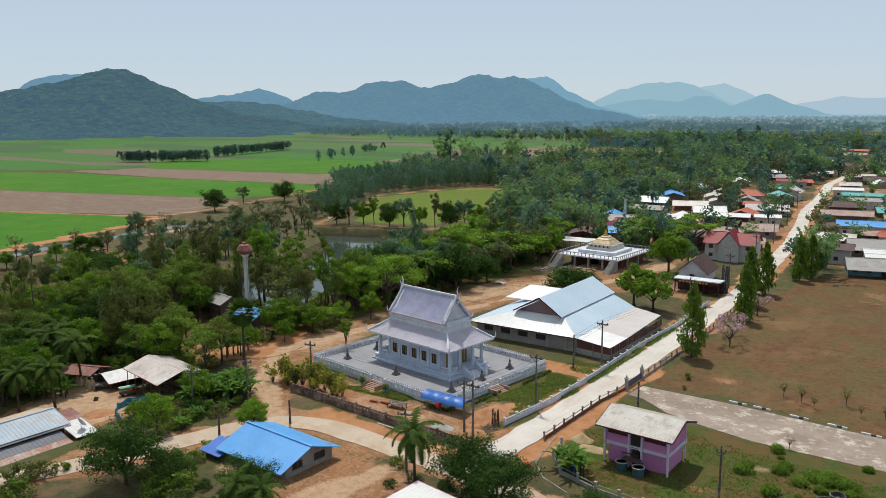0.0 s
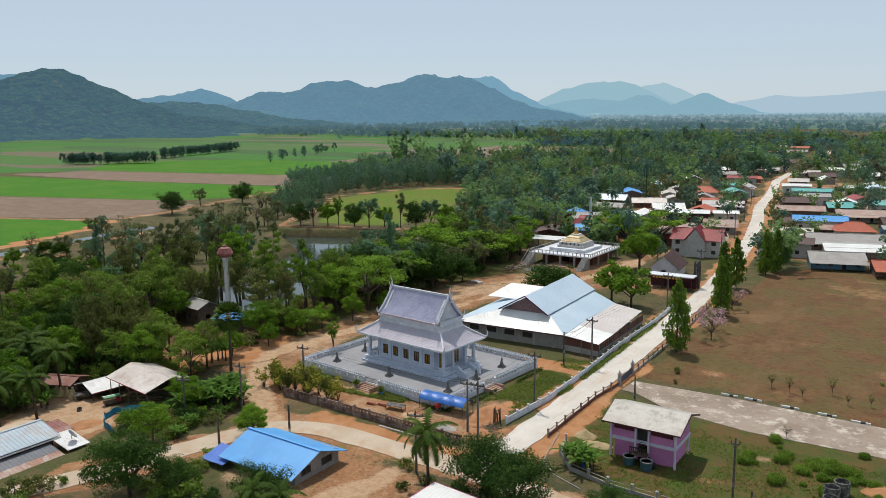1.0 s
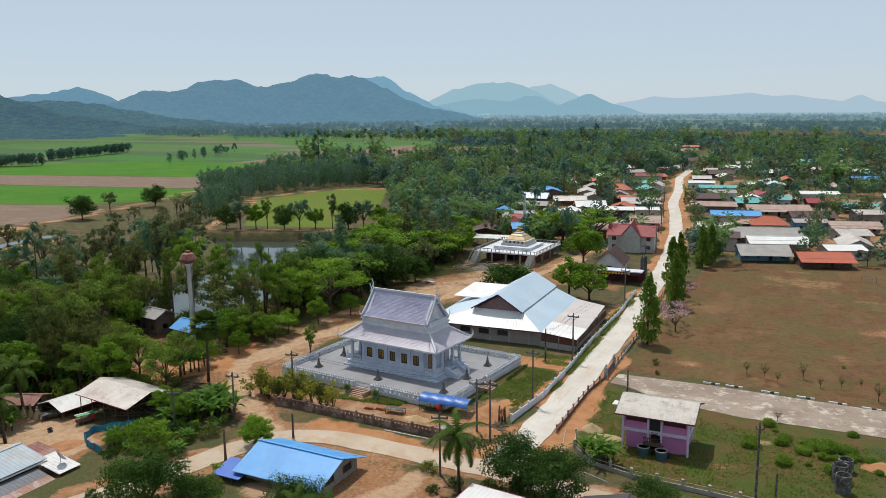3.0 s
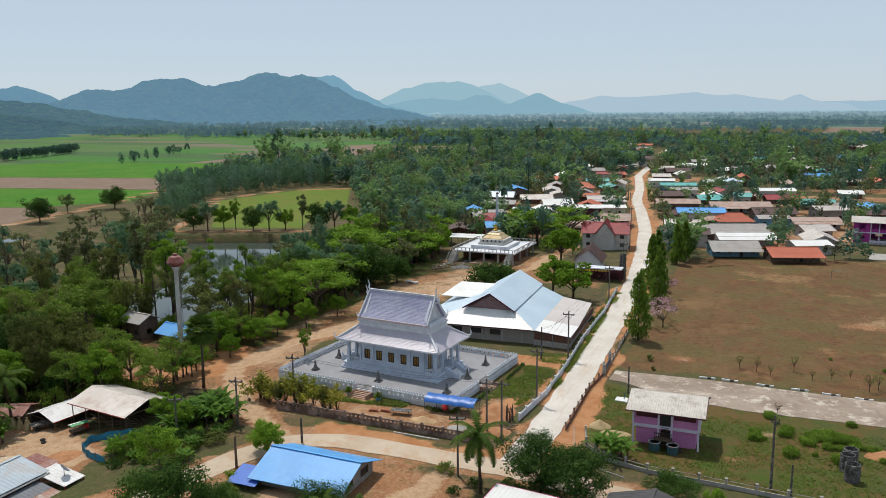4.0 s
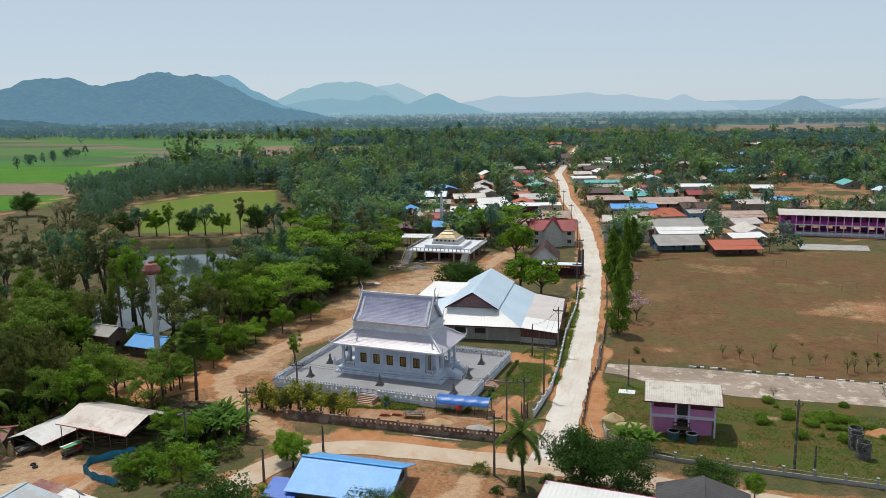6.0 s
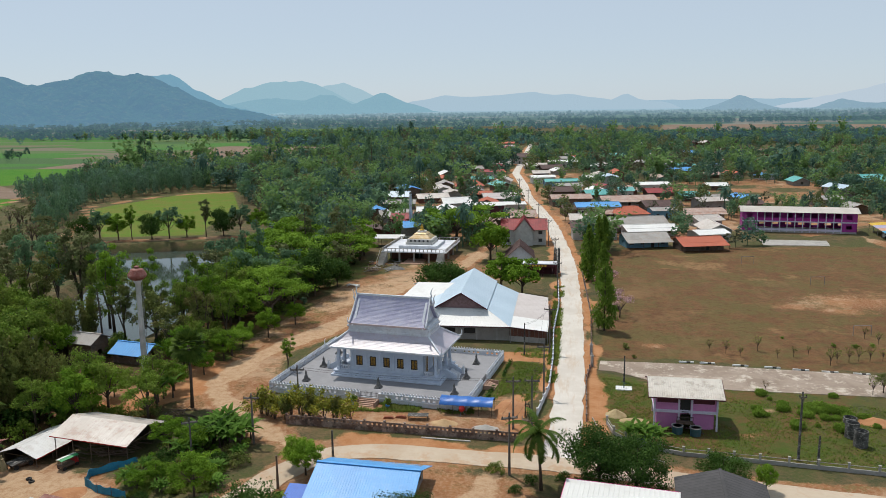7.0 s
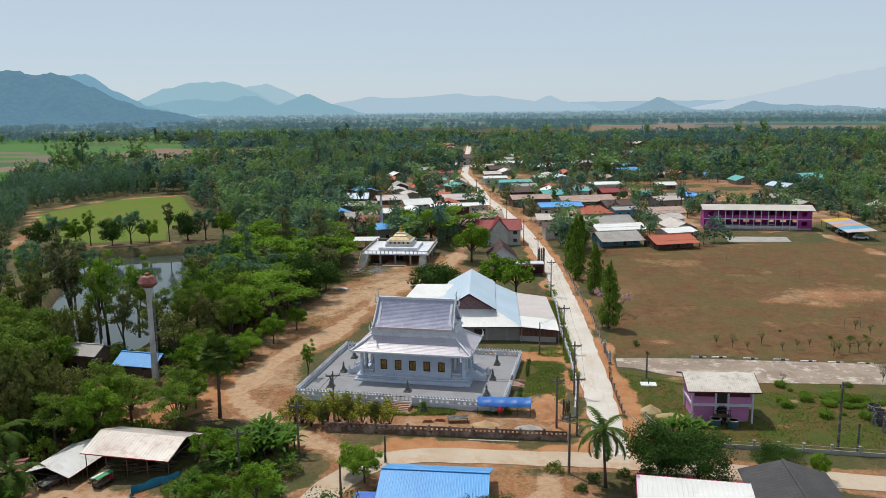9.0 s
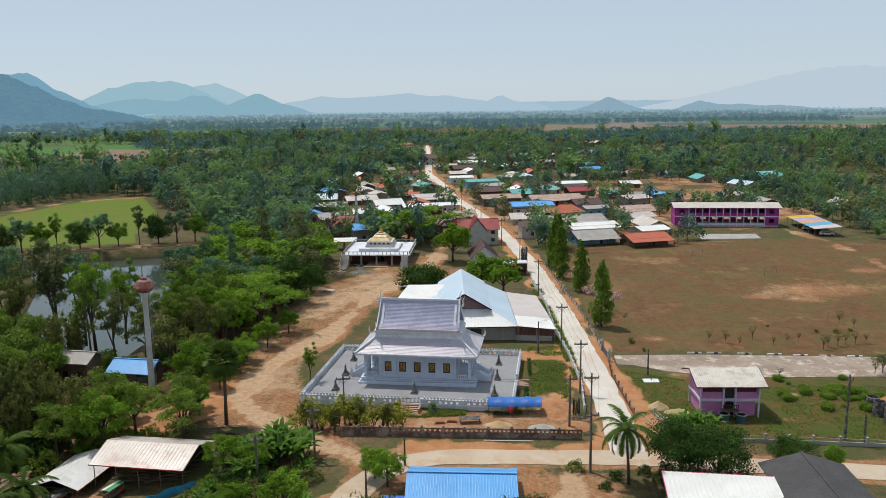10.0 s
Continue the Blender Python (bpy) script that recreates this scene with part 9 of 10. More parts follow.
ok = ~inside(WEST_FIELDS, x, y) & open_ground(x, y) & (vnoise(x / 48, y / 48, 2.0) > -0.42)
for poly in GLADES + [[(-330, 190), (-140, 190), (-148, 238), (-180, 300), (-215, 362), (-345, 420)]]:
    ok &= ~inside(poly, x, y)
ok &= ~((x > -40) & (x < 62) & (y < 300) & (g.random_sample(len(x)) < 0.6))
ok &= ~((x > -118) & (x < -42) & (y > 232) & (y < 470) & (g.random_sample(len(x)) < 0.72))
ok &= ~((x > -45) & (x < 40) & (y > 270) & (y < 420) & (g.random_sample(len(x)) < 0.35))
spots = []
for a, b in sorted(zip(x[ok].tolist(), y[ok].tolist()), key=lambda q: q[1]):
    thick = (0.85 if a < -88 else 1.1) * (1.0 if b < 420 else 1.3)
    if all(abs(b - q[1]) > 3.4 * thick or math.hypot(a - q[0], b - q[1]) > 3.4 * thick for q in spots[-160:]):
        big = (1.12 if a < -88 else 0.95) * (1.0 if b < 420 else 1.12)
        grand = big * (1.0 + 0.35 * float(vnoise(a / 27, b / 27, 6.0))) * (1.45 if g.random_sample() < 0.08 else 1.0)
        spots.append((a, b, g.uniform(5.5, 10.5) * grand, g.uniform(2.5, 4.3) * grand))
picks = g.random_sample(len(spots))
# these far woods get their haze from tinted leaf colours
MIX = (("round", 0.0, 0.24, ("round", "round", "round"), LEAF_HAZE_WOOD, "dense green village trees"), ("round", 0.24, 0.42, ("round", "oval", "round"), LEAF_HAZE_DEEP, "dark green village trees"),
       ("oval", 0.42, 0.58, ("oval", "oval", "round"), LEAF_HAZE_TEAL, "slim haze-tinted village trees"), ("plume", 0.58, 0.76, ("plume", "plume"), LEAF_HAZE_FRESH, "feathery yellow-green bamboo among the village trees"),
       ("palm", 0.76, 0.82, ("palm", "palm"), LEAF_HAZE_DEEP, "coconut palms among the village trees"), ("thin", 0.82, 0.90, ("thin", "thin"), LEAF_HAZE_THIN, "thin dry-season trees"), ("round", 0.90, 1.01, ("round", "oval"), LEAF_HAZE_OLIVE, "olive brown village trees"))
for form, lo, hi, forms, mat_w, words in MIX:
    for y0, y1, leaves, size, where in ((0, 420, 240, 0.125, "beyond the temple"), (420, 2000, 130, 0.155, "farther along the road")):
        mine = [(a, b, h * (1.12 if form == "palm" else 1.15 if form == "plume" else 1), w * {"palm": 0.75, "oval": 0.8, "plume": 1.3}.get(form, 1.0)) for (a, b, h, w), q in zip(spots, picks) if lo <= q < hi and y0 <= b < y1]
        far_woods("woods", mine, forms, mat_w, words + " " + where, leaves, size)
y = 780 + 2500 * g.random_sample(26000) ** 1.35
x = -150 + (g.random_sample(26000) - 0.5) * (300 + y * 1.55)
belt = vnoise(x / 240, y / 130, 4.0) + 0.5 * vnoise(x / 70, y / 50, 9.0)
ok = (belt > np.where(x > 150, 0.1, -0.02)) & ~(inside(WEST_FIELDS, x, y) & (g.random_sample(26000) < 0.985)) & (line_dist(ROAD, x, y) > 8)
for poly in GLADES:
    ok &= ~inside(poly, x, y)
far = [(a, b, g.uniform(6, 12), g.uniform(3.5, 7.5)) for a, b in zip(x[ok].tolist(), y[ok].tolist())][:6500]
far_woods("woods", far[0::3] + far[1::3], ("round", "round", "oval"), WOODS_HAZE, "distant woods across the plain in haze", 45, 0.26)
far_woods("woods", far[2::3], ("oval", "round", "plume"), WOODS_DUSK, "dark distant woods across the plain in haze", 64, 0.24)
# even-topped plantations beyond the village
belts = []
for (x0, y0), (x1, y1), deep, n in (((-420, 900), (-120, 960), 90, 520), ((-60, 1560), (700, 1480), 120, 520), ((60, 800), (170, 790), 60, 150), ((-230, 640), (-120, 660), 30, 90)):
    for i in range(n):
        t, d = g.random_sample(), g.random_sample()
        belts.append((x0 + (x1 - x0) * t - 0.2 * deep * d, y0 + (y1 - y0) * t + deep * d, g.uniform(10, 11.5), g.uniform(4, 6)))
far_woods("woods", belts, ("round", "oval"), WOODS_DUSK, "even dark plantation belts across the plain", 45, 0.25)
rows = []
for (x0, y0), (x1, y1), n in (((-610, 382), (-560, 428), 70), ((-600, 470), (-640, 600), 80), ((-470, 470), (-520, 620), 12)):
    for i in range(n):
        t = (i + g.random_sample()) / n
        rows.append((x0 + (x1 - x0) * t + g.uniform(-5, 5), y0 + (y1 - y0) * t + g.uniform(-5, 5), g.uniform(9, 11), g.uniform(2.6, 3.8)))
far_woods("woods", rows, ("oval", "oval", "round"), LEAF_HAZE_DEEP, "dark tree rows between the paddy fields", 150, 0.16)
grove = []
GROVE = [(-312, 318), (-262, 296), (-252, 340), (-232, 366), (-262, 412), (-292, 380)]
gx0, gy0 = g.uniform(-312, -216, 3000), g.uniform(220, 412, 3000)
ok = (inside(GROVE, gx0, gy0) | inside([(-219, 224), (-230, 226), (-268, 296), (-257, 299)], gx0, gy0)) & open_ground(gx0, gy0)
for a, b in zip(gx0[ok].tolist(), gy0[ok].tolist()):
    if all(math.hypot(a - q[0], b - q[1]) > 3.5 for q in grove):
        grove.append((a, b, g.uniform(8.5, 14), g.uniform(2.0, 3.2)))
far_woods("woods", grove[0::2], ("oval", "oval", "round"), LEAF_HAZE_WOOD, "slim plantation grove beside the green plot", 200, 0.13)
far_woods("woods", grove[1::2], ("oval", "oval", "round"), LEAF_HAZE_TEAL, "haze-tinted plantation grove beside the green plot", 200, 0.13)

# ---- walls and fences ----
def fence(name, line, label, post, panel, spacing, post_h, panel_h, mat_post, mat_panel, category="fence", pierced=False, cap=0.05, rail=0):
    """A run of posts with panels between them, following the line."""
    ob = thing(name, pose(line[0][0], line[0][1], 0), label, category)
    o = Vector((*line[0], 0))
    post_mesh = None
    for (x0, y0), (x1, y1) in zip(line, line[1:]):
        a, b = Vector((x0, y0, 0)), Vector((x1, y1, 0))
        d = b - a
        n = max(1, round(d.length / spacing))
        turn = math.atan2(d.y, d.x)
        for i in range(n):
            p, q = a.lerp(b, i / n) - o, a.lerp(b, (i + 1) / n) - o
            if post_mesh is None:
                post_mesh = Shape().block(-post / 2, -post / 2, -0.3, post / 2, post / 2, post_h, 0.02).block(-post / 2 - cap, -post / 2 - cap, post_h, post / 2 + cap, post / 2 + cap, post_h + 0.08, 0.02).mesh("post", mat_post)
            c = new("post", post_mesh)
            c.parent, c.matrix_local = ob, pose(p.x, p.y, 0, 0, 0, math.degrees(turn))
            e = (q - p).normalized() * post * 0.5
            p, q = p + e, q - e
            L = (q - p).length
            side = Vector((e.y, -e.x, 0)).normalized() * panel * 0.5
            holes = []
            if pierced:
                m = int(L / 0.55)
                holes = [((k + 0.5) * L / m - 0.14, (k + 0.5) * L / m + 0.14, panel_h * 0.62, panel_h * 0.82) for k in range(m)]
            part("panel", Shape().wall(((p + side).x, (p + side).y), ((q + side).x, (q + side).y), -0.3, panel_h, panel, holes), mat_panel, ob)
            if rail:
                part("rail", Shape().beam((p.x, p.y, rail), (q.x, q.y, rail), 0.06), mat_post, ob)
    return ob


fence("boundary_wall", [(-84.5, 79.6), (-68, 78.6), (-52.9, 77.7)], "old stained brown wall with pierced panels before the terrace", 0.24, 0.14, 2.9, 1.45, 1.3, OLD_WALL, OLD_WALL, "wall", True)
fence("boundary_wall", [(-51.2, 86.5), (-49.9, 97.3), (-49.7, 110.8), (-50.0, 126.6), (-49.4, 146), (-50.0, 168)], "white weathered wall along the road", 0.22, 0.12, 2.6, 1.15, 0.95, WHITE, WHITE, "wall", True)
fence("roadside_fence", [(-44.6, 85.5), (-44.4, 101.4), (-43.5, 108.6)], "brown-posted low fence along the road", 0.2, 0.1, 2.5, 1.05, 0.45, OLD_WALL, BRICKRED, "fence", rail=0.85)
fence("roadside_fence", [(-43.3, 114.6), (-43.1, 129.3), (-42.9, 139.5), (-44.6, 189)], "brown-posted low fence along the pasture", 0.2, 0.1, 2.5, 1.05, 0.45, OLD_WALL, CONCRETE, "fence", rail=0.85)
fence("plot_wall", [(-41.9, 85.0), (-41.2, 81.6), (-38.4, 78.1), (-33.2, 76.4), (-24.6, 75.5), (-12, 74.0), (24, 70.6)], "low grey wall with posts and rails round the green plot", 0.24, 0.12, 2.9, 1.15, 0.5, CONCRETE, CONCRETE, "wall", rail=0.9)
gate = thing("gate", pose(-43.4, 111.6, 0, 0, 0, 90), "blue-grey sheet metal gate between posts with finials", "gate")
part("leaf", Shape().box(-2.7, -0.03, 0.1, -0.02, 0.03, 1.15), NAVY, gate)
part("leaf", Shape().box(0.02, -0.03, 0.1, 2.7, 0.03, 1.15), NAVY, gate)
for x in (-2.95, 2.95):
    p = part("gate_post", Shape().block(x - 0.22, -0.22, -0.3, x + 0.22, 0.22, 1.75, 0.03).block(x - 0.3, -0.3, 1.75, x + 0.3, 0.3, 1.87, 0.03), CONCRETE, gate)
    part("finial", Shape().lathe([(0.12, 1.87), (0.2, 2.0), (0.08, 2.25), (0.02, 2.4)], 8, (x, 0, 0)), CONCRETE, p)

# kerb at the corner of the plot
K = Shape()
part_line = [(-43.8, 87.0), (-43.0, 83.0), (-42.2, 79.0), (-39.5, 76.0), (-35.5, 74.2)]
for i, ((x0, y0), (x1, y1)) in enumerate(zip(part_line, part_line[1:])):
    K.beam((x0, y0, 0.03), (x1, y1, 0.03), 0.10, 0.2)
solid("kerb", K, CONCRETE, "faded white kerb at the road corner", "kerb", kind="structure")
marker = thing("marker_block", pose(-42.6, 77.6, 0.0, 0, 0, 20), "red painted concrete block at the corner", "block")
part("block", Shape().block(-0.5, -0.35, -0.1, 0.5, 0.35, 0.45), PAINT_RED, marker)
for x, y, t in ((-28.1, 112.3, -2), (-24.8, 112.2, -3), (-19.8, 111.6, -4), (-15.0, 111.2, -4), (-10.9, 110.5, -5), (-6.7, 110.0, -5), (-2.2, 109.6, -5), (3.5, 109.2, -5)):
    ob = thing("kerb_block", pose(x, y, 0, 0, 0, t), "black and white painted kerb block by the apron", "kerb", "kerb blocks by the apron")
    for k in range(4):
        part("painted_face", Shape().block(-1.2 + 0.6 * k, -0.12, -0.1, -0.602 + 0.6 * k, 0.12, 0.24, 0.02), PAINT_WHITE if k % 4 != 2 else RING, ob)

# ---- poles and wires ----
def pole(x, y, h, turn, arm=1.9, label="grey concrete power pole with a crossarm", material=None):
    ob = thing("power_pole", pose(x, y, gz(x, y), 0, 0, turn), label, "power pole", "power poles")
    part("shaft", Shape().add([(-0.14, -0.11, -0.4), (0.14, -0.11, -0.4), (0.14, 0.11, -0.4), (-0.14, 0.11, -0.4), (-0.08, -0.07, h), (0.08, -0.07, h), (0.08, 0.07, h), (-0.08, 0.07, h)],
         [(3, 2, 1, 0), (4, 5, 6, 7), (0, 1, 5, 4), (1, 2, 6, 5), (2, 3, 7, 6), (3, 0, 4, 7)]), material or POLE, ob)
    if arm:
        part("crossarm", Shape().box(-arm / 2, -0.17, h - 0.72, arm / 2, -0.06, h - 0.58), POLE, ob)
        for q in (-0.46, -0.05, 0.46):
            part("insulator", Shape().lathe([(0.03, 0), (0.08, 0.06), (0.05, 0.1), (0.08, 0.16), (0.03, 0.26)], 8, (q * arm, -0.115, h - 0.58)), DARKWOOD, ob)
        if arm > 1.5:
            part("crossarm", Shape().box(-arm / 2, 0.06, h - 0.72, arm / 2, 0.17, h - 0.58), POLE, ob)
        part("brace", Shape().beam((-arm * 0.3, -0.1, h - 0.72), (0, -0.1, h - 1.3), 0.05).beam((arm * 0.3, -0.1, h - 0.72), (0, -0.1, h - 1.3), 0.05), POLE, ob)
    return ob


ROAD_POLES = [(-53.6, 68.6, 7.6), (-51.6, 79.6, 8.2), (-50.6, 94.0, 8.2), (-50.4, 115.0, 8.3), (-49.9, 155, 8.3), (-51.2, 186, 8.3), (-53.8, 218, 8.3), (-58.4, 256, 8.3), (-64.5, 300, 8.3), (-71, 345, 8.3)]
LANE_POLES = [(-54.1, 81.3, 7.4), (-84.1, 83.4, 7.0), (-86.4, 72.8, 6.8)]
for x, y, h in ROAD_POLES:
    pole(x, y, h, 0 if y > 72 else 20)
for x, y, h in LANE_POLES:
    pole(x, y, h, 10)
pole(-92.2, 67.6, 5.6, 30)
pole(-20.0, 76.8, 8.6, 15, 0.9, "slim dark pole with small insulators on the green plot", RING)
pole(-18.0, 76.0, 3.6, 0, 0, "short dark post on the green plot", RING)
pole(-75.3, 70.6, 3.4, 0, 0, "dark lamp post beside the lane", RING)
pole(-79.0, 61.8, 4.0, 0, 0, "dark wooden post beside the lane", WOOD)
pole(-54.6, 113.4, 5.6, 0, 0, "thin dark post behind the wall", RING)
pole(-38.7, 101.7, 4.2, 0, 0, "thin dark post by the well slab", RING)
for k, (px0, py0, h0) in enumerate(ROAD_POLES[:-1]):
    px1, py1, h1 = ROAD_POLES[k + 1]
    for q in (-0.87, 0.0, 0.87):
        pts = []
        for i in range(9):
            t = i / 8
            pts.append((px0 + (px1 - px0) * t + q, py0 + (py1 - py0) * t, h0 - 0.33 + (h1 - h0) * t - 0.9 * math.sin(math.pi * t) * math.hypot(px1 - px0, py1 - py0) / 40))
        solid("power_line", Shape().tube(pts, [0.014] * 9, 4, False), RUBBER, "thin sagging power line along the road", "wire", "power lines")
for (x0, y0, z0), (x1, y1, z1) in (((-54.1, 81.3, 7.0), (-84.1, 83.4, 6.6)), ((-84.1, 83.4, 6.6), (-86.4, 72.8, 6.4)), ((-86.4, 72.8, 6.4), (-92.2, 67.6, 3.4)), ((-50.4, 115, 7.9), (-54.6, 113.4, 5.4)), ((-54.1, 81.3, 7.0), (-51.6, 79.6, 7.7))):
    for q in (-0.4, 0.4):
        pts = [(x0 + (x1 - x0) * i / 8, y0 + (y1 - y0) * i / 8 + q, z0 + (z1 - z0) * i / 8 - 0.6 * math.sin(math.pi * i / 8)) for i in range(9)]
        solid("power_line", Shape().tube(pts, [0.014] * 9, 4, False), RUBBER, "thin sagging power line over the yard", "wire", "power lines")

# ---- building site before the terrace ----
tarp = thing("tarpaulin_shelter", pose(-60.9, 86.9, 0, 0, 0, -1.5), "blue tarpaulin vault over the mixing place", "shelter")
T = Shape()
nu, nv = 24, 10
for i in range(nu + 1):
    u = i / nu
    sag = 0.10 * abs(math.sin(math.pi * 4 * u)) + 0.03 * noise.noise((u * 9, 0.2, 1.0))
    for j in range(nv + 1):
        a = math.pi * (0.06 + 0.88 * j / nv)
        T.v.append((-3.7 + 7.4 * u, -1.45 * math.cos(a), 1.25 + (0.95 - sag) * math.sin(a) + 0.03 * noise.noise((u * 14, j * 0.7, 3.0))))
n = len(T.v)
T.v += [(x, y, z - 0.02) for x, y, z in T.v[:n]]
for i in range(nu):
    for j in range(nv):
        k = i * (nv + 1) + j
        T.f += [(k, k + 1, k + nv + 2, k + nv + 1), (n + k + nv + 1, n + k + nv + 2, n + k + 1, n + k)]
part("sheet", T, TARP, tarp, smooth=True)
for i in range(5):
    x = -3.6 + 1.8 * i
    for y in (-1.35, 1.35):
        part("post", Shape().tube([(x, y, -0.2), (x, y, 1.4)], [0.04, 0.04], 6), WOOD, tarp)
    part("hoop", Shape().tube([(x, -1.40 * math.cos(math.pi * (0.06 + 0.88 * k / 8)), 1.16 + 0.86 * math.sin(math.pi * (0.06 + 0.88 * k / 8))) for k in range(9)], [0.025] * 9, 5), WOOD, tarp)


def heap(name, x, y, rx, ry, h, material, label, seed, category="heap"):
    S, n, m = Shape(), 22, 7
    S.v.append((0, 0, h))
    for j in range(1, m + 1):
        r = j / m
        for i in range(n):
            a = 2 * math.pi * i / n
            z = h * (1 - r) ** 1.15 * (1 + 0.18 * noise.noise((math.cos(a) * 2 * r, math.sin(a) * 2 * r, seed)))
            w = 1 + 0.22 * noise.noise((math.cos(a) * 1.4, math.sin(a) * 1.4, seed + 5))
            S.v.append((math.cos(a) * r * rx * w, math.sin(a) * r * ry * w, z if j < m else -0.15))
    S.f += [(0, 1 + i, 1 + (i + 1) % n) for i in range(n)]
    for j in range(m - 1):
        for i in range(n):
            k, q = 1 + j * n + i, 1 + j * n + (i + 1) % n
            S.f.append((k, k + n, q + n, q))
    return solid(name, S, material, label, category, m=pose(x, y, gz(x, y)), smooth=True)


heap("sand_mound", -63.4, 82.4, 2.0, 1.2, 0.7, SAND, "yellow sand heap beside the old wall", 2.0)
heap("cement_mound", -57.8, 81.4, 2.2, 1.1, 0.6, CONCRETE, "grey cement and gravel heap by the wall", 3.0)
heap("clay_mound", -55.0, 88.2, 2.6, 4.4, 1.0, CLAY, "long red clay mound by the terrace", 4.0)
heap("clay_mound", -53.0, 81.8, 2.0, 2.2, 0.8, CLAY, "trampled red clay mound with rubble", 6.0)
heap("straw_mound", -40.6, 88.2, 1.6, 1.3, 1.0, STRAW, "pale heap of cut straw on the green plot", 7.0)
heap("straw_mound", -38.2, 86.4, 2.4, 1.2, 0.55, STRAW, "low spread of pale cut straw", 8.0)
heap("clay_mound", -103.0, 60.0, 3.2, 2.4, 0.35, CLAY, "low spoil mound in the farm yard", 9.0)
heap("soil_mound", -7.0, 90.0, 2.4, 2.0, 0.7, CLAY, "dry soil mound at the edge of the plot", 10.0)
mixer = thing("cement_mixer", pose(-61.5, 85.6, 0, 0, 0, 40), "small orange cement mixer under the tarpaulin", "mixer")
part("drum", Shape().lathe([(0.22, 0), (0.42, 0.2), (0.44, 0.5), (0.24, 0.85)], 14, (0, 0, 0.55)), PAINT_RED, mixer)
part("frame", Shape().beam((-0.5, -0.3, -0.05), (0.1, 0, 0.8), 0.06).beam((0.5, -0.3, -0.05), (-0.1, 0, 0.8), 0.06).beam((0, 0.5, -0.05), (0, 0, 0.8), 0.06), STEEL, mixer)
for x, y, t in ((-71.2, 83.2, 5), (-69.6, 83.6, -4), (-80.3, 81.8, 8)):
    st = thing("brick_stack", pose(x, y, 0, 0, 0, t), "small stack of red bricks on the yard", "bricks", "brick stacks")
    for j in range(3):
        for i in range(7 - j):
            part("brick", Shape().box(-0.8 + 0.22 * i + 0.1 * j, -0.2, 0.12 * j - 0.02, -0.6 + 0.22 * i + 0.1 * j, 0.2, 0.12 * j + 0.095), BRICKNEW, st)
cage = thing("rod_bundle", pose(-52.4, 86.2, 0), "dark upright bundle of iron rods and timber", "rods")
for k in range(14):
    a = k * 2.4
    part("rod", Shape().beam((0.5 * math.cos(a), 0.5 * math.sin(a), -0.1), (0.42 * math.cos(a + 0.3), 0.42 * math.sin(a + 0.3), 1.9 + 0.35 * math.sin(k * 1.7)), 0.07), DARKWOOD, cage)
for k in range(3):
    part("hoop", Shape().tube([(0.52 * math.cos(q * 0.7854), 0.52 * math.sin(q * 0.7854), 0.4 + 0.6 * k) for q in range(9)], [0.03] * 9, 4), DARKWOOD, cage)
for k in range(9):
    x, y, t = -53.4 + 2.4 * RNG.random(), 82.5 + 3.4 * RNG.random(), RNG.uniform(0, 180)
    solid("plank", Shape().box(-1.1, -0.07, 0.02, 1.1, 0.07, 0.08), WOOD, "rough plank lying on the red clay", "plank", "planks on the site", m=pose(x, y, 0.02 * k, 0, 0, t))
solid("log", Shape().tube([(-3.2, 0, 0.08), (3.2, 0.1, 0.08)], [0.09, 0.08], 7), PALESTONE, "long pale pipe lying along the old wall", "pipe", m=pose(-62.4, 77.2, 0, 0, 0, -4))
tbl = thing("table", pose(-67.2, 83.5, 0, 0, 0, 5), "dark low work table on the yard", "table")
part("top", Shape().box(-1.4, -0.6, 0.6, 1.4, 0.6, 0.66), RING, tbl)
for x in (-1.3, 1.3):
    for y in (-0.5, 0.5):
        part("leg", Shape().box(x - 0.04, y - 0.04, -0.05, x + 0.04, y + 0.04, 0.6), WOOD, tbl)
for x, y in ((-77.4, 87.6), (-72.3, 87.0)):
    pot = thing("potted_shrub", pose(x, y, 0), "round green shrub in a blue pot by the steps", "potted plant", "potted shrubs by the steps")
    part("pot", Shape().lathe([(0.22, -0.02), (0.34, 0.45), (0.36, 0.5), (0.3, 0.5)], 12), BLUE_SHEET, pot)
    C = Shape()
    leaf_quads(C, (0, 0, 0.95), (0.6, 0.6, 0.55), 170, 0.14, random.Random(3), 0.3)
    part("foliage", C, LEAF_MID, pot)

# ---- the green plot ----
for x, y, n in ((-11.4, 82.0, 4), (-11.6, 84.6, 4), (-10.9, 87.6, 3)):
    stk = thing("ring_stack", pose(x, y, 0), "stack of sooty concrete well rings", "concrete rings", "stacks of well rings")
    for k in range(n):
        ring = part("ring", Shape().lathe([(0.80, 0.52 * k - 0.02), (0.84, 0.52 * k + 0.04), (0.82, 0.52 * k + 0.46), (0.80, 0.52 * k + 0.49), (0.70, 0.52 * k + 0.49), (0.70, 0.52 * k + 0.02)], 18), RING, stk)
slab = thing("well_slab", pose(-38.9, 98.8, 0, 0, 0, -3), "white concrete well slab with a hand pump", "well")
part("slab", Shape().block(-1.2, -0.8, -0.1, 1.2, 0.8, 0.16, 0.03), PAINT_WHITE, slab)
part("pump", Shape().tube([(0, 0, 0.15), (0, 0, 1.1)], [0.07, 0.06], 8).beam((0, 0, 0.9), (0.35, 0, 0.85), 0.06).beam((-0.05, 0, 1.05), (-0.5, 0, 1.25), 0.04), JAR, slab)
drum = thing("drum", pose(-37.6, 79.6, 0), "blue plastic drum by the low wall", "drum")
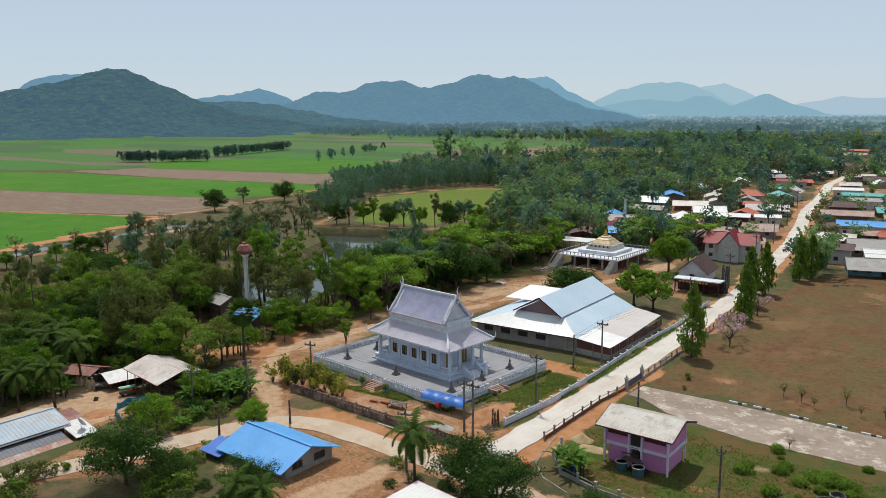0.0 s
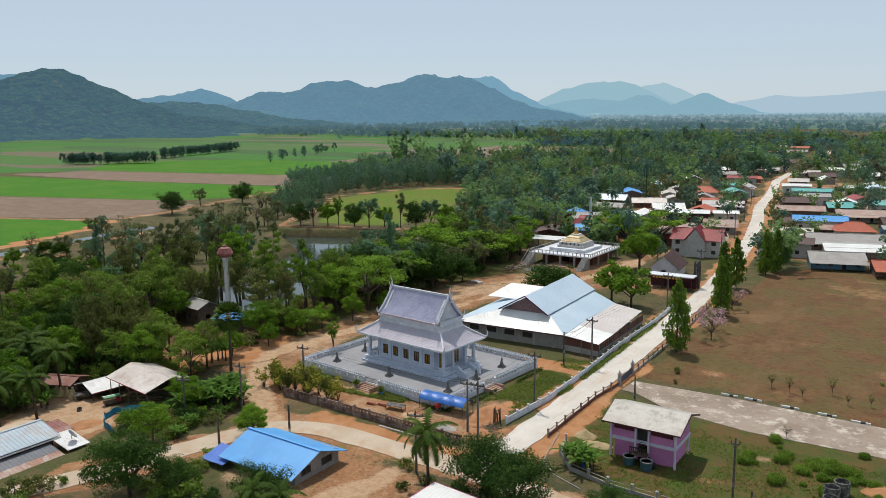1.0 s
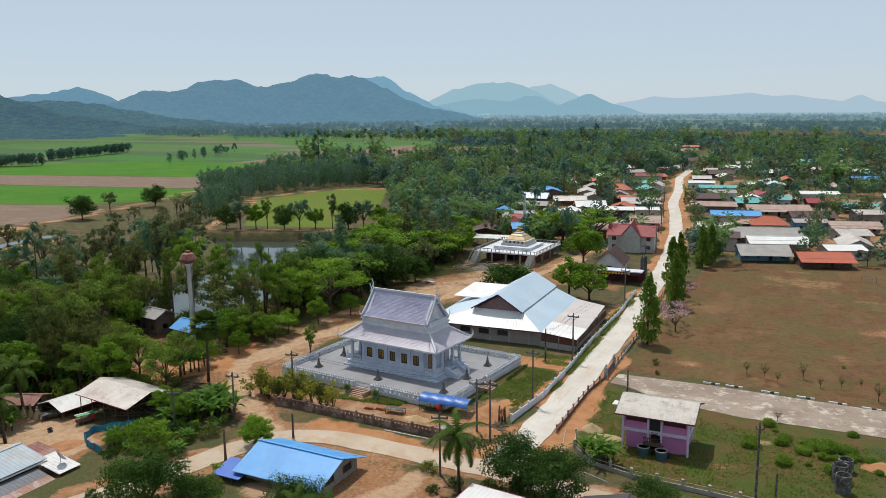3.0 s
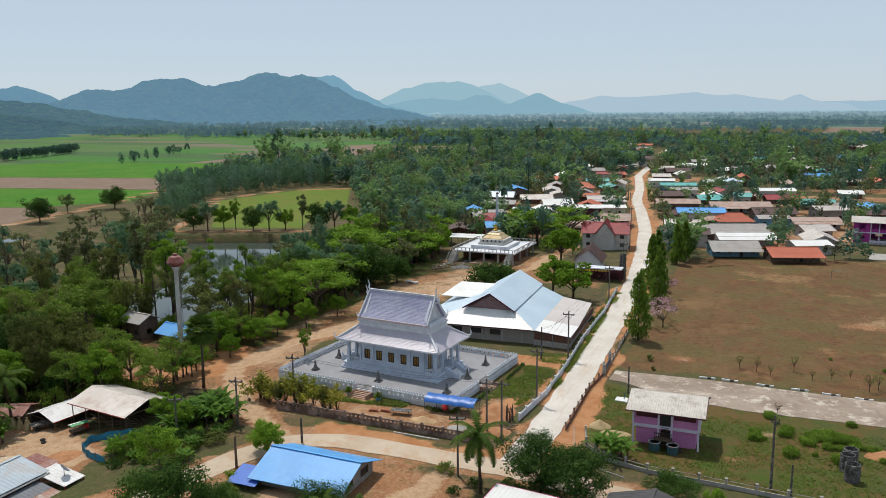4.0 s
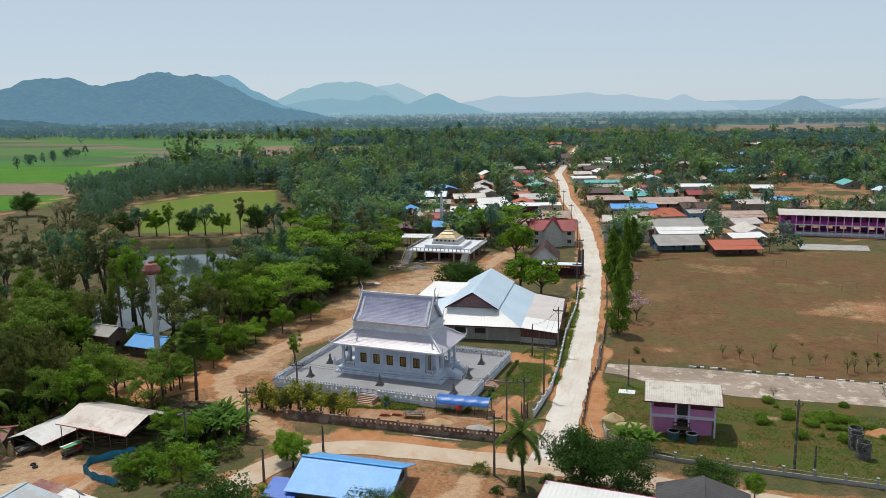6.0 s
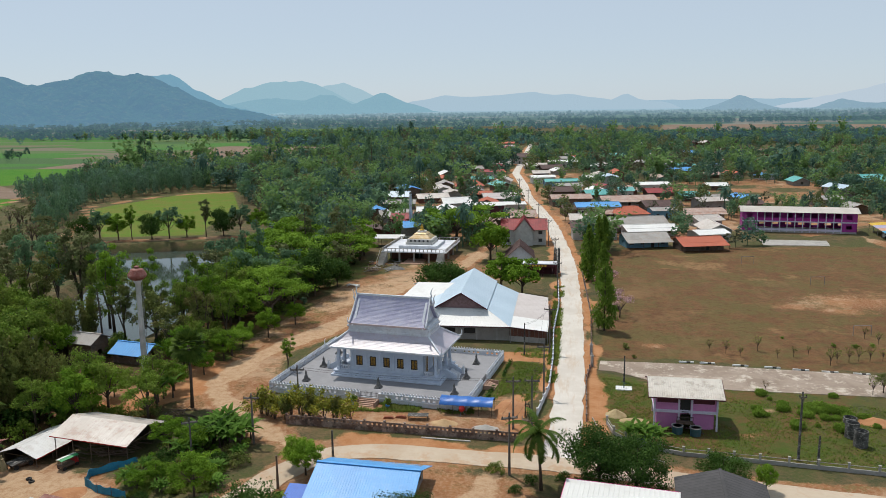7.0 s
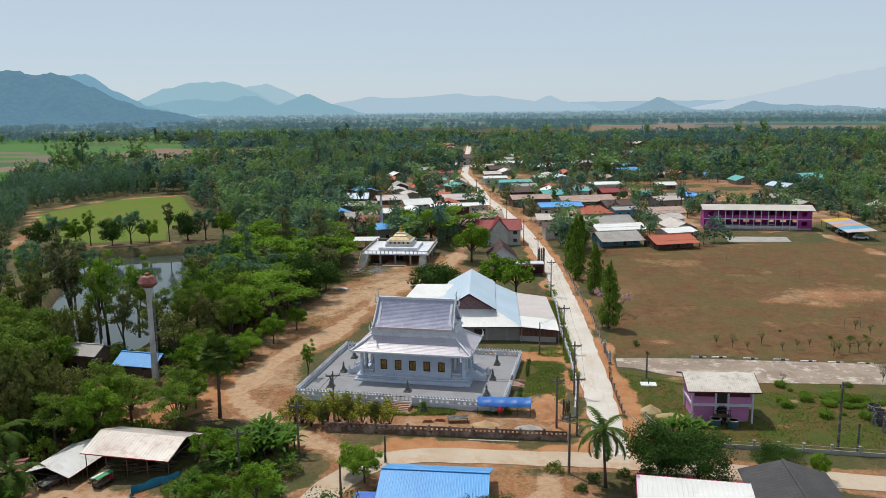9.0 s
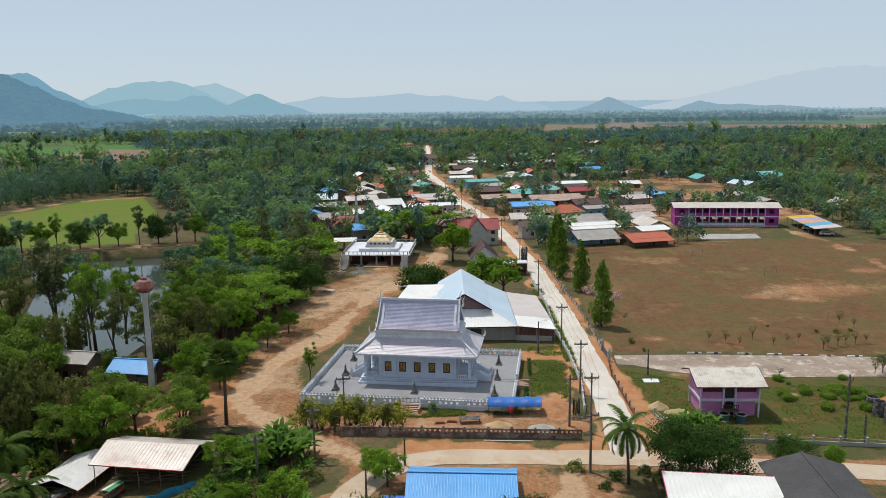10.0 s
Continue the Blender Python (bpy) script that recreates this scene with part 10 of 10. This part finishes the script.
part("barrel", Shape().lathe([(0.27, -0.02), (0.3, 0.05), (0.3, 0.85), (0.26, 0.9)], 14), BLUE_DEEP, drum)


def tufts(name, poly, count, material, label, seed, h=(0.15, 0.5), gap=None):
    """Grass: many small blades in one mesh."""
    rng, S = random.Random(seed), Shape()
    xs, ys = [p[0] for p in poly], [p[1] for p in poly]
    tries = 0
    while count > 0 and tries < 200000:
        tries += 1
        x, y = rng.uniform(min(xs), max(xs)), rng.uniform(min(ys), max(ys))
        if noise.noise((x * 0.22, y * 0.22, seed)) < (gap if gap is not None else -0.1) or not inside(poly, np.array([x]), np.array([y]))[0]:
            continue
        count -= 1
        for _ in range(3):
            a, hh, w = rng.uniform(0, 6.3), rng.uniform(*h), rng.uniform(0.05, 0.12)
            ca, sa = math.cos(a), math.sin(a)
            k = len(S.v)
            z = gz(x, y)
            ox, oy = x + rng.uniform(-0.25, 0.25), y + rng.uniform(-0.25, 0.25)
            S.v += [(ox - ca * w, oy - sa * w, z - 0.02), (ox + ca * w, oy + sa * w, z - 0.02), (ox + ca * w * 0.3 - sa * hh * 1.1, oy + sa * w * 0.3 + ca * hh * 1.1, z + hh)]
            S.f.append((k, k + 1, k + 2))
    return solid(name, S, material, label, "grass", kind="stuff")


tufts("grass", [(-42.5, 104.5), (-41, 85), (-36.5, 78), (-22, 76.6), (8, 74), (8, 95), (-22, 96.5), (-34, 99.5)], 6000, GRASS_MAT, "uneven green grass on the pink house's plot", 3, (0.08, 0.22), -0.35)
CL = Shape()
crng = random.Random(9)
for k in range(9):
    a, r = 2.4 * k, 0.62 * math.sqrt(k / 9)
    leaf_quads(CL, (math.cos(a) * r, math.sin(a) * r, 0.42 - 0.15 * r), (0.42, 0.42, 0.45), 110, 0.085, crng, 0.2, droop=1.4)
clump_mesh = CL.mesh("grass_clump", LEAF_GRASS)
for k in range(34):
    x, y = -14.5 + crng.gauss(0, 4.2), 92.6 + crng.gauss(0, 3.0)
    ob = tagged(new("grass_clump", clump_mesh), "tall rank green grass clump on the plot", "grass clump", "grass clumps on the plot")
    ob.matrix_world = Matrix.LocRotScale((x, y, 0), Euler((0, 0, crng.uniform(0, 6))), [crng.uniform(0.5, 1.45)] * 3)
tufts("grass", [(-58, 92), (-52, 92), (-50.5, 117), (-56, 117)], 2200, GRASS_MAT, "grass strip beside the terrace", 6, (0.08, 0.25))
tufts("grass", [(-50.4, 100), (-48.9, 100), (-48.6, 165), (-50.6, 165)], 2000, GRASS_MAT, "weeds along the white wall", 8, (0.15, 0.6))
tufts("grass", [(-97, 58), (-86, 60), (-88, 72), (-99, 74), (-101, 66)], 2600, GRASS_MAT, "weeds on the bank by the sheds", 9, (0.2, 0.6))
tufts("grass", [(-88, 84.5), (-60, 86.2), (-60, 88), (-89, 90)], 2500, GRASS_MAT, "low hedge weeds at the terrace foot", 10, (0.1, 0.4))
for x0, y0, x1, y1 in ((-88.4, 91.2, -77.8, 89.8), (-71.6, 88.9, -61, 87.4), (-58.9, 90, -58.2, 97), (-57.2, 101.5, -56.6, 109.5)):
    S, rngh = Shape(), random.Random(int(abs(x0)))
    L = math.hypot(x1 - x0, y1 - y0)
    for i in range(int(L / 0.5)):
        t = (i + 0.5) / int(L / 0.5)
        leaf_quads(S, (x0 + (x1 - x0) * t, y0 + (y1 - y0) * t, 0.28), (0.4, 0.4, 0.32), 26, 0.12, rngh, 0.3)
    solid("hedge", S, LEAF_DARK, "low clipped hedge at the foot of the terrace wall", "hedge", "hedges round the terrace")

# ---- the farm yard ----
cart = thing("farm_cart", pose(-109.2, 67.6, gz(-109.2, 67.6), 0, 0, 70) @ Matrix.Scale(0.72, 4), "small farm truck with a green and white roof", "cart")
part("bed", Shape().block(-1.4, -0.7, 0.5, 1.2, 0.7, 0.95, 0.04), WOOD, cart)
part("cab", Shape().block(1.2, -0.65, 0.4, 2.0, 0.65, 1.4, 0.08), PAINT_RED, cart)
part("canopy", Shape().plate(((-1.5, -0.8, 1.9), (2.0, -0.8, 1.9), (2.0, 0.0, 2.05), (-1.5, 0.0, 2.05)), 0.05), PAINT_GREEN, cart)
part("canopy", Shape().plate(((-1.5, 0.0, 2.06), (2.0, 0.0, 2.06), (2.0, 0.8, 1.9), (-1.5, 0.8, 1.9)), 0.05), PAINT_WHITE, cart)
for x in (-1.3, 1.8):
    for y in (-0.65, 0.65):
        part("post", Shape().box(x - 0.03, y - 0.03, 0.9, x + 0.03, y + 0.03, 1.9), STEEL, cart)
for x in (-0.9, 1.5):
    for y in (-0.72, 0.72):
        part("wheel", Shape().tube([(x, y - 0.09, 0.34), (x, y + 0.09, 0.34)], [0.34, 0.34], 12), RUBBER, cart)
cover = thing("handcart", pose(-115.4, 67.4, gz(-115.4, 67.4), 0, 0, 62), "low handcart under a dark sagging cover", "cart")
part("bed", Shape().block(-1.3, -0.6, 0.35, 1.3, 0.6, 0.6, 0.04), WOOD, cover)
part("cover", Shape().plate(((-1.5, -0.8, 0.8), (0, -0.8, 0.95), (1.5, -0.75, 0.78), (1.5, 0.75, 0.82), (0.2, 0.8, 1.0), (-1.5, 0.8, 0.84)), 0.1), RING, cover)
for x in (-0.9, 0.9):
    for y in (-0.66, 0.66):
        part("wheel", Shape().tube([(x, y - 0.06, 0.3), (x, y + 0.06, 0.3)], [0.3, 0.3], 12), RUBBER, cover)
for x, y in ((-112.0, 64.2), (-111.2, 63.6)):
    tyre = Shape().lathe([(0.2, 0.0), (0.34, 0.02), (0.36, 0.1), (0.34, 0.2), (0.2, 0.22), (0.2, 0.0)], 14)
    solid("tyre", tyre, RUBBER, "worn black tyre lying on the yard", "tyre", "tyres on the yard", m=pose(x, y, gz(x, y) + 0.0))
for k in range(40):
    x, y = -110.5 + 8.5 * RNG.random(), 70.2 + 4.6 * RNG.random()
    solid("plank", Shape().box(-1.4, -0.1, -0.04, 1.4, 0.1, 0.03), WOOD, "old timber stacked under the shed", "plank", "timber under the shed", m=pose(x, y, gz(x, y) + 0.06 + 0.09 * (k % 14), 0, RNG.uniform(-6, 6), RNG.uniform(-30, 30)))
NL = [(-99.4, 67.4), (-101.5, 66.6), (-104.2, 64.9), (-103.2, 62.4), (-100.2, 60.2), (-97.8, 59.2), (-95.4, 58.2)]
net = thing("net_fence", pose(NL[0][0], NL[0][1], 0), "blue-green plastic net fence round the bank", "fence")
for (x0, y0), (x1, y1) in zip(NL, NL[1:]):
    o = Vector((NL[0][0], NL[0][1], 0))
    S = Shape()
    for i in range(7):
        t = i / 6
        x, y = x0 + (x1 - x0) * t - o.x, y0 + (y1 - y0) * t - o.y
        g = gz(x + o.x, y + o.y)
        b = 0.08 * math.sin(t * 9 + x0)
        S.v += [(x + b, y, g - 0.05), (x, y + b, g + 0.95 + 0.1 * math.sin(t * 7)), (x + b + 0.02, y + 0.02, g - 0.05), (x + 0.02, y + b + 0.02, g + 0.95 + 0.1 * math.sin(t * 7))]
    for i in range(6):
        k = 4 * i
        S.f += [(k, k + 4, k + 5, k + 1), (k + 3, k + 7, k + 6, k + 2), (k + 1, k + 5, k + 7, k + 3)]
    part("net", S, NET, net)
    part("stake", Shape().tube([(x0 - o.x, y0 - o.y, gz(x0, y0) - 0.2), (x0 - o.x, y0 - o.y, gz(x0, y0) + 1.15)], [0.035, 0.03], 5), WOOD, net)

# ---- houses at the crossroads ----
wr = thing("house", pose(-42.0, 56.6, 0, 0, 0, -8), "house with a white ribbed roof edged in pink", "house")
part("wall", Shape().wall((-5.0, -4.2), (5.0, -4.2), -0.3, 2.5, 0.15).wall((5.0, 4.2), (-5.0, 4.2), -0.3, 2.5, 0.15, [(2, 3.5, 0.9, 2.0), (6.5, 8, 0.9, 2.0)]).wall((5.0, -4.05), (5.0, 4.05), -0.3, 2.5, 0.15).wall((-5.0, 4.05), (-5.0, -4.05), -0.3, 2.5, 0.15), PALEWALL, wr)
part("roof", Shape().sheet((-5.8, -5.4, 2.5), (5.8, -5.4, 2.5), (5.8, 5.0, 3.1), (-5.8, 5.0, 3.1), 0.07, 0.5, 0.04), WHITE_SHEET, wr)
part("edge_trim", Shape().beam((-5.82, 5.02, 3.05), (5.82, 5.02, 3.05), 0.05, 0.16).beam((-5.82, -5.4, 2.45), (-5.82, 5.02, 3.05), 0.05, 0.16), PINK_EDGE, wr)
dr = thing("house", pose(-31.6, 58.6, 0, 0, 0, -4), "house with a broad dark shingle roof", "house")
part("wall", Shape().wall((-3.8, -6.0), (3.8, -6.0), -0.3, 3.0, 0.15).wall((3.8, 5.0), (-3.8, 5.0), -0.3, 3.0, 0.15, [(1, 2.2, 0.9, 2.1), (5, 6.2, 0.9, 2.1)]).wall((3.8, -5.85), (3.8, 4.85), -0.3, 3.0, 0.15).wall((-3.8, 4.85), (-3.8, -5.85), -0.3, 3.0, 0.15), PALEWALL, dr)
part("roof", Shape().sheet((-4.6, 5.8, 2.85), (-4.6, -6.6, 2.85), (0, -6.6, 4.2), (0, 5.8, 4.2), 0.08, 0.6, 0.02), ASPHALT_ROOF, dr)
part("roof", Shape().sheet((4.6, -6.6, 2.85), (4.6, 5.8, 2.85), (0.02, 5.8, 4.2), (0.02, -6.6, 4.2), 0.08, 0.6, 0.02), ASPHALT_ROOF, dr)
part("ridge_cap", Shape().beam((0, -6.6, 4.24), (0, 5.8, 4.24), 0.3, 0.06), ASPHALT_ROOF, dr)
for i, x in enumerate((-41.4, -40.5, -39.6, -38.8)):
    jar = thing("water_jar", pose(x, 63.8, 0), "brown glazed water jar behind the house", "jar", "water jars")
    part("body", Shape().lathe([(0.22, -0.02), (0.38, 0.3), (0.42, 0.55), (0.3, 0.82), (0.24, 0.88), (0.28, 0.95)], 14), CLAY, jar, smooth=True)

# dark carved gate tower by the canopy
twr = thing("carved_post", pose(-50.6, 180.5, 0), "tall dark wrapped bundle of posts by the road", "post")
for k in range(8):
    a = k * 0.785
    part("pole", Shape().tube([(0.6 * math.cos(a), 0.6 * math.sin(a), -0.2), (0.66 * math.cos(a), 0.66 * math.sin(a), 6.2 + 0.4 * math.sin(3 * k))], [0.2, 0.16], 6), RING, twr)
for x, y in ((-1.5, 197), (9.0, 173), (5.0, 131.5)):
    goal = thing("goal_frame", pose(x, y, 0, 0, 0, 8), "rusty goal frame on the pasture", "goal", "goals on the pasture")
    part("frame", Shape().beam((-1.6, 0, -0.1), (-1.6, 0, 1.9), 0.08).beam((1.6, 0, -0.1), (1.6, 0, 1.9), 0.08).beam((-1.6, 0, 1.9), (1.6, 0, 1.9), 0.08), STEEL, goal)

# ---- dark shrubs and dry bushes round the pasture ----
for x, y, s in ((-2, 124, 0.5), (1.4, 123.7, 0.6), (4.5, 124.6, 0.5), (-9.5, 128, 0.35)):
    plant("shrub", x, y, s, 0.7, 0)
plant("bare", -18.5, 100.4, 0.22, 0.8, 0)
plant("olive", -1.9, 101.6, 0.36, 1.0, 0)
# straw cones and timber in the farm yard
for k in range(6):
    x, y = -121.5 + 0.9 * k, 66.6 + 0.5 * math.sin(k * 2.1)
    solid("straw_cone", Shape().lathe([(0.55, -0.05), (0.4, 0.6), (0.14, 1.25), (0.2, 1.45)], 9), STRAW, "upright cone of dry straw by the shed", "straw cone", "straw cones", m=pose(x, y, gz(x, y)))
for k in range(14):
    x, y = -100.6 + RNG.uniform(-2.2, 2.2), 81.6 + RNG.uniform(-1.2, 1.2)
    solid("log", Shape().tube([(-1.5, 0, 0.06), (0, 0.15, 0.16), (1.5, 0, 0.1)], [0.07, 0.06, 0.03], 6), BARK, "dry cut branch piled beside the yard", "log", "cut branches", m=pose(x, y, gz(x, y) + 0.05 * (k % 5), 0, RNG.uniform(-6, 6), RNG.uniform(0, 180)))
bench = thing("bench", pose(-97.8, 160.4, 0, 0, 0, -20), "white slatted bench on the bare yard", "bench")
for k in range(5):
    part("slat", Shape().box(-1.6, -0.6 + 0.26 * k, 0.42, 1.6, -0.4 + 0.26 * k, 0.48), PAINT_WHITE, bench)
for x in (-1.4, 1.4):
    part("leg", Shape().box(x - 0.05, -0.6, -0.05, x + 0.05, 0.62, 0.418), PAINT_WHITE, bench)
# rubble and timber before the shrine
for k in range(46):
    x, y = -97 + RNG.uniform(-4, 5), 184 + RNG.uniform(-6, 7)
    solid("plank", Shape().box(-1.5, -0.12, -0.05, 1.5, 0.12, 0.05), WOOD if k % 3 else GREYWALL, "old timber and rubble heaped before the shrine", "plank", "timber before the shrine", m=pose(x, y, 0.06 + 0.06 * (k % 6), 0, RNG.uniform(-5, 5), RNG.uniform(0, 180)))
heap("rubble_mound", -92.5, 181.5, 3.2, 2.0, 0.9, STONE, "grey rubble mound before the shrine", 12.0)
heap("rubble_mound", -98.5, 188.0, 3.0, 2.2, 0.7, CLAY, "reddish rubble mound in the yard", 13.0)

# saplings and dead stalks along the pasture's edge
for x, y, kind, s in ((-20.9, 118.1, "olive", 0.34), (-18.9, 116.5, "bright", 0.26), (-15.4, 120, "olive", 0.38), (-23.5, 119, "bright", 0.3), (-10.2, 117.5, "bare", 0.26), (-13, 116.5, "bare", 0.24),
                      (-5.6, 113.6, "bare", 0.4), (-4.2, 115, "bare", 0.36), (-2.2, 115.6, "bare", 0.38), (-0.5, 116.2, "bare", 0.34), (1.3, 116.5, "bare", 0.36), (3.4, 117, "bare", 0.3), (6, 126.4, "olive", 0.3), (4.8, 129.6, "olive", 0.32), (-7.5, 119, "bright", 0.22), (-3.7, 100.5, "bright", 0.42), (-37.5, 118.5, "shrub", 0.8), (-36.4, 113.6, "shrub", 0.5)):
    plant(kind if kind == "shrub" else "bare", x, y, s * 0.8, 1.0, 1)
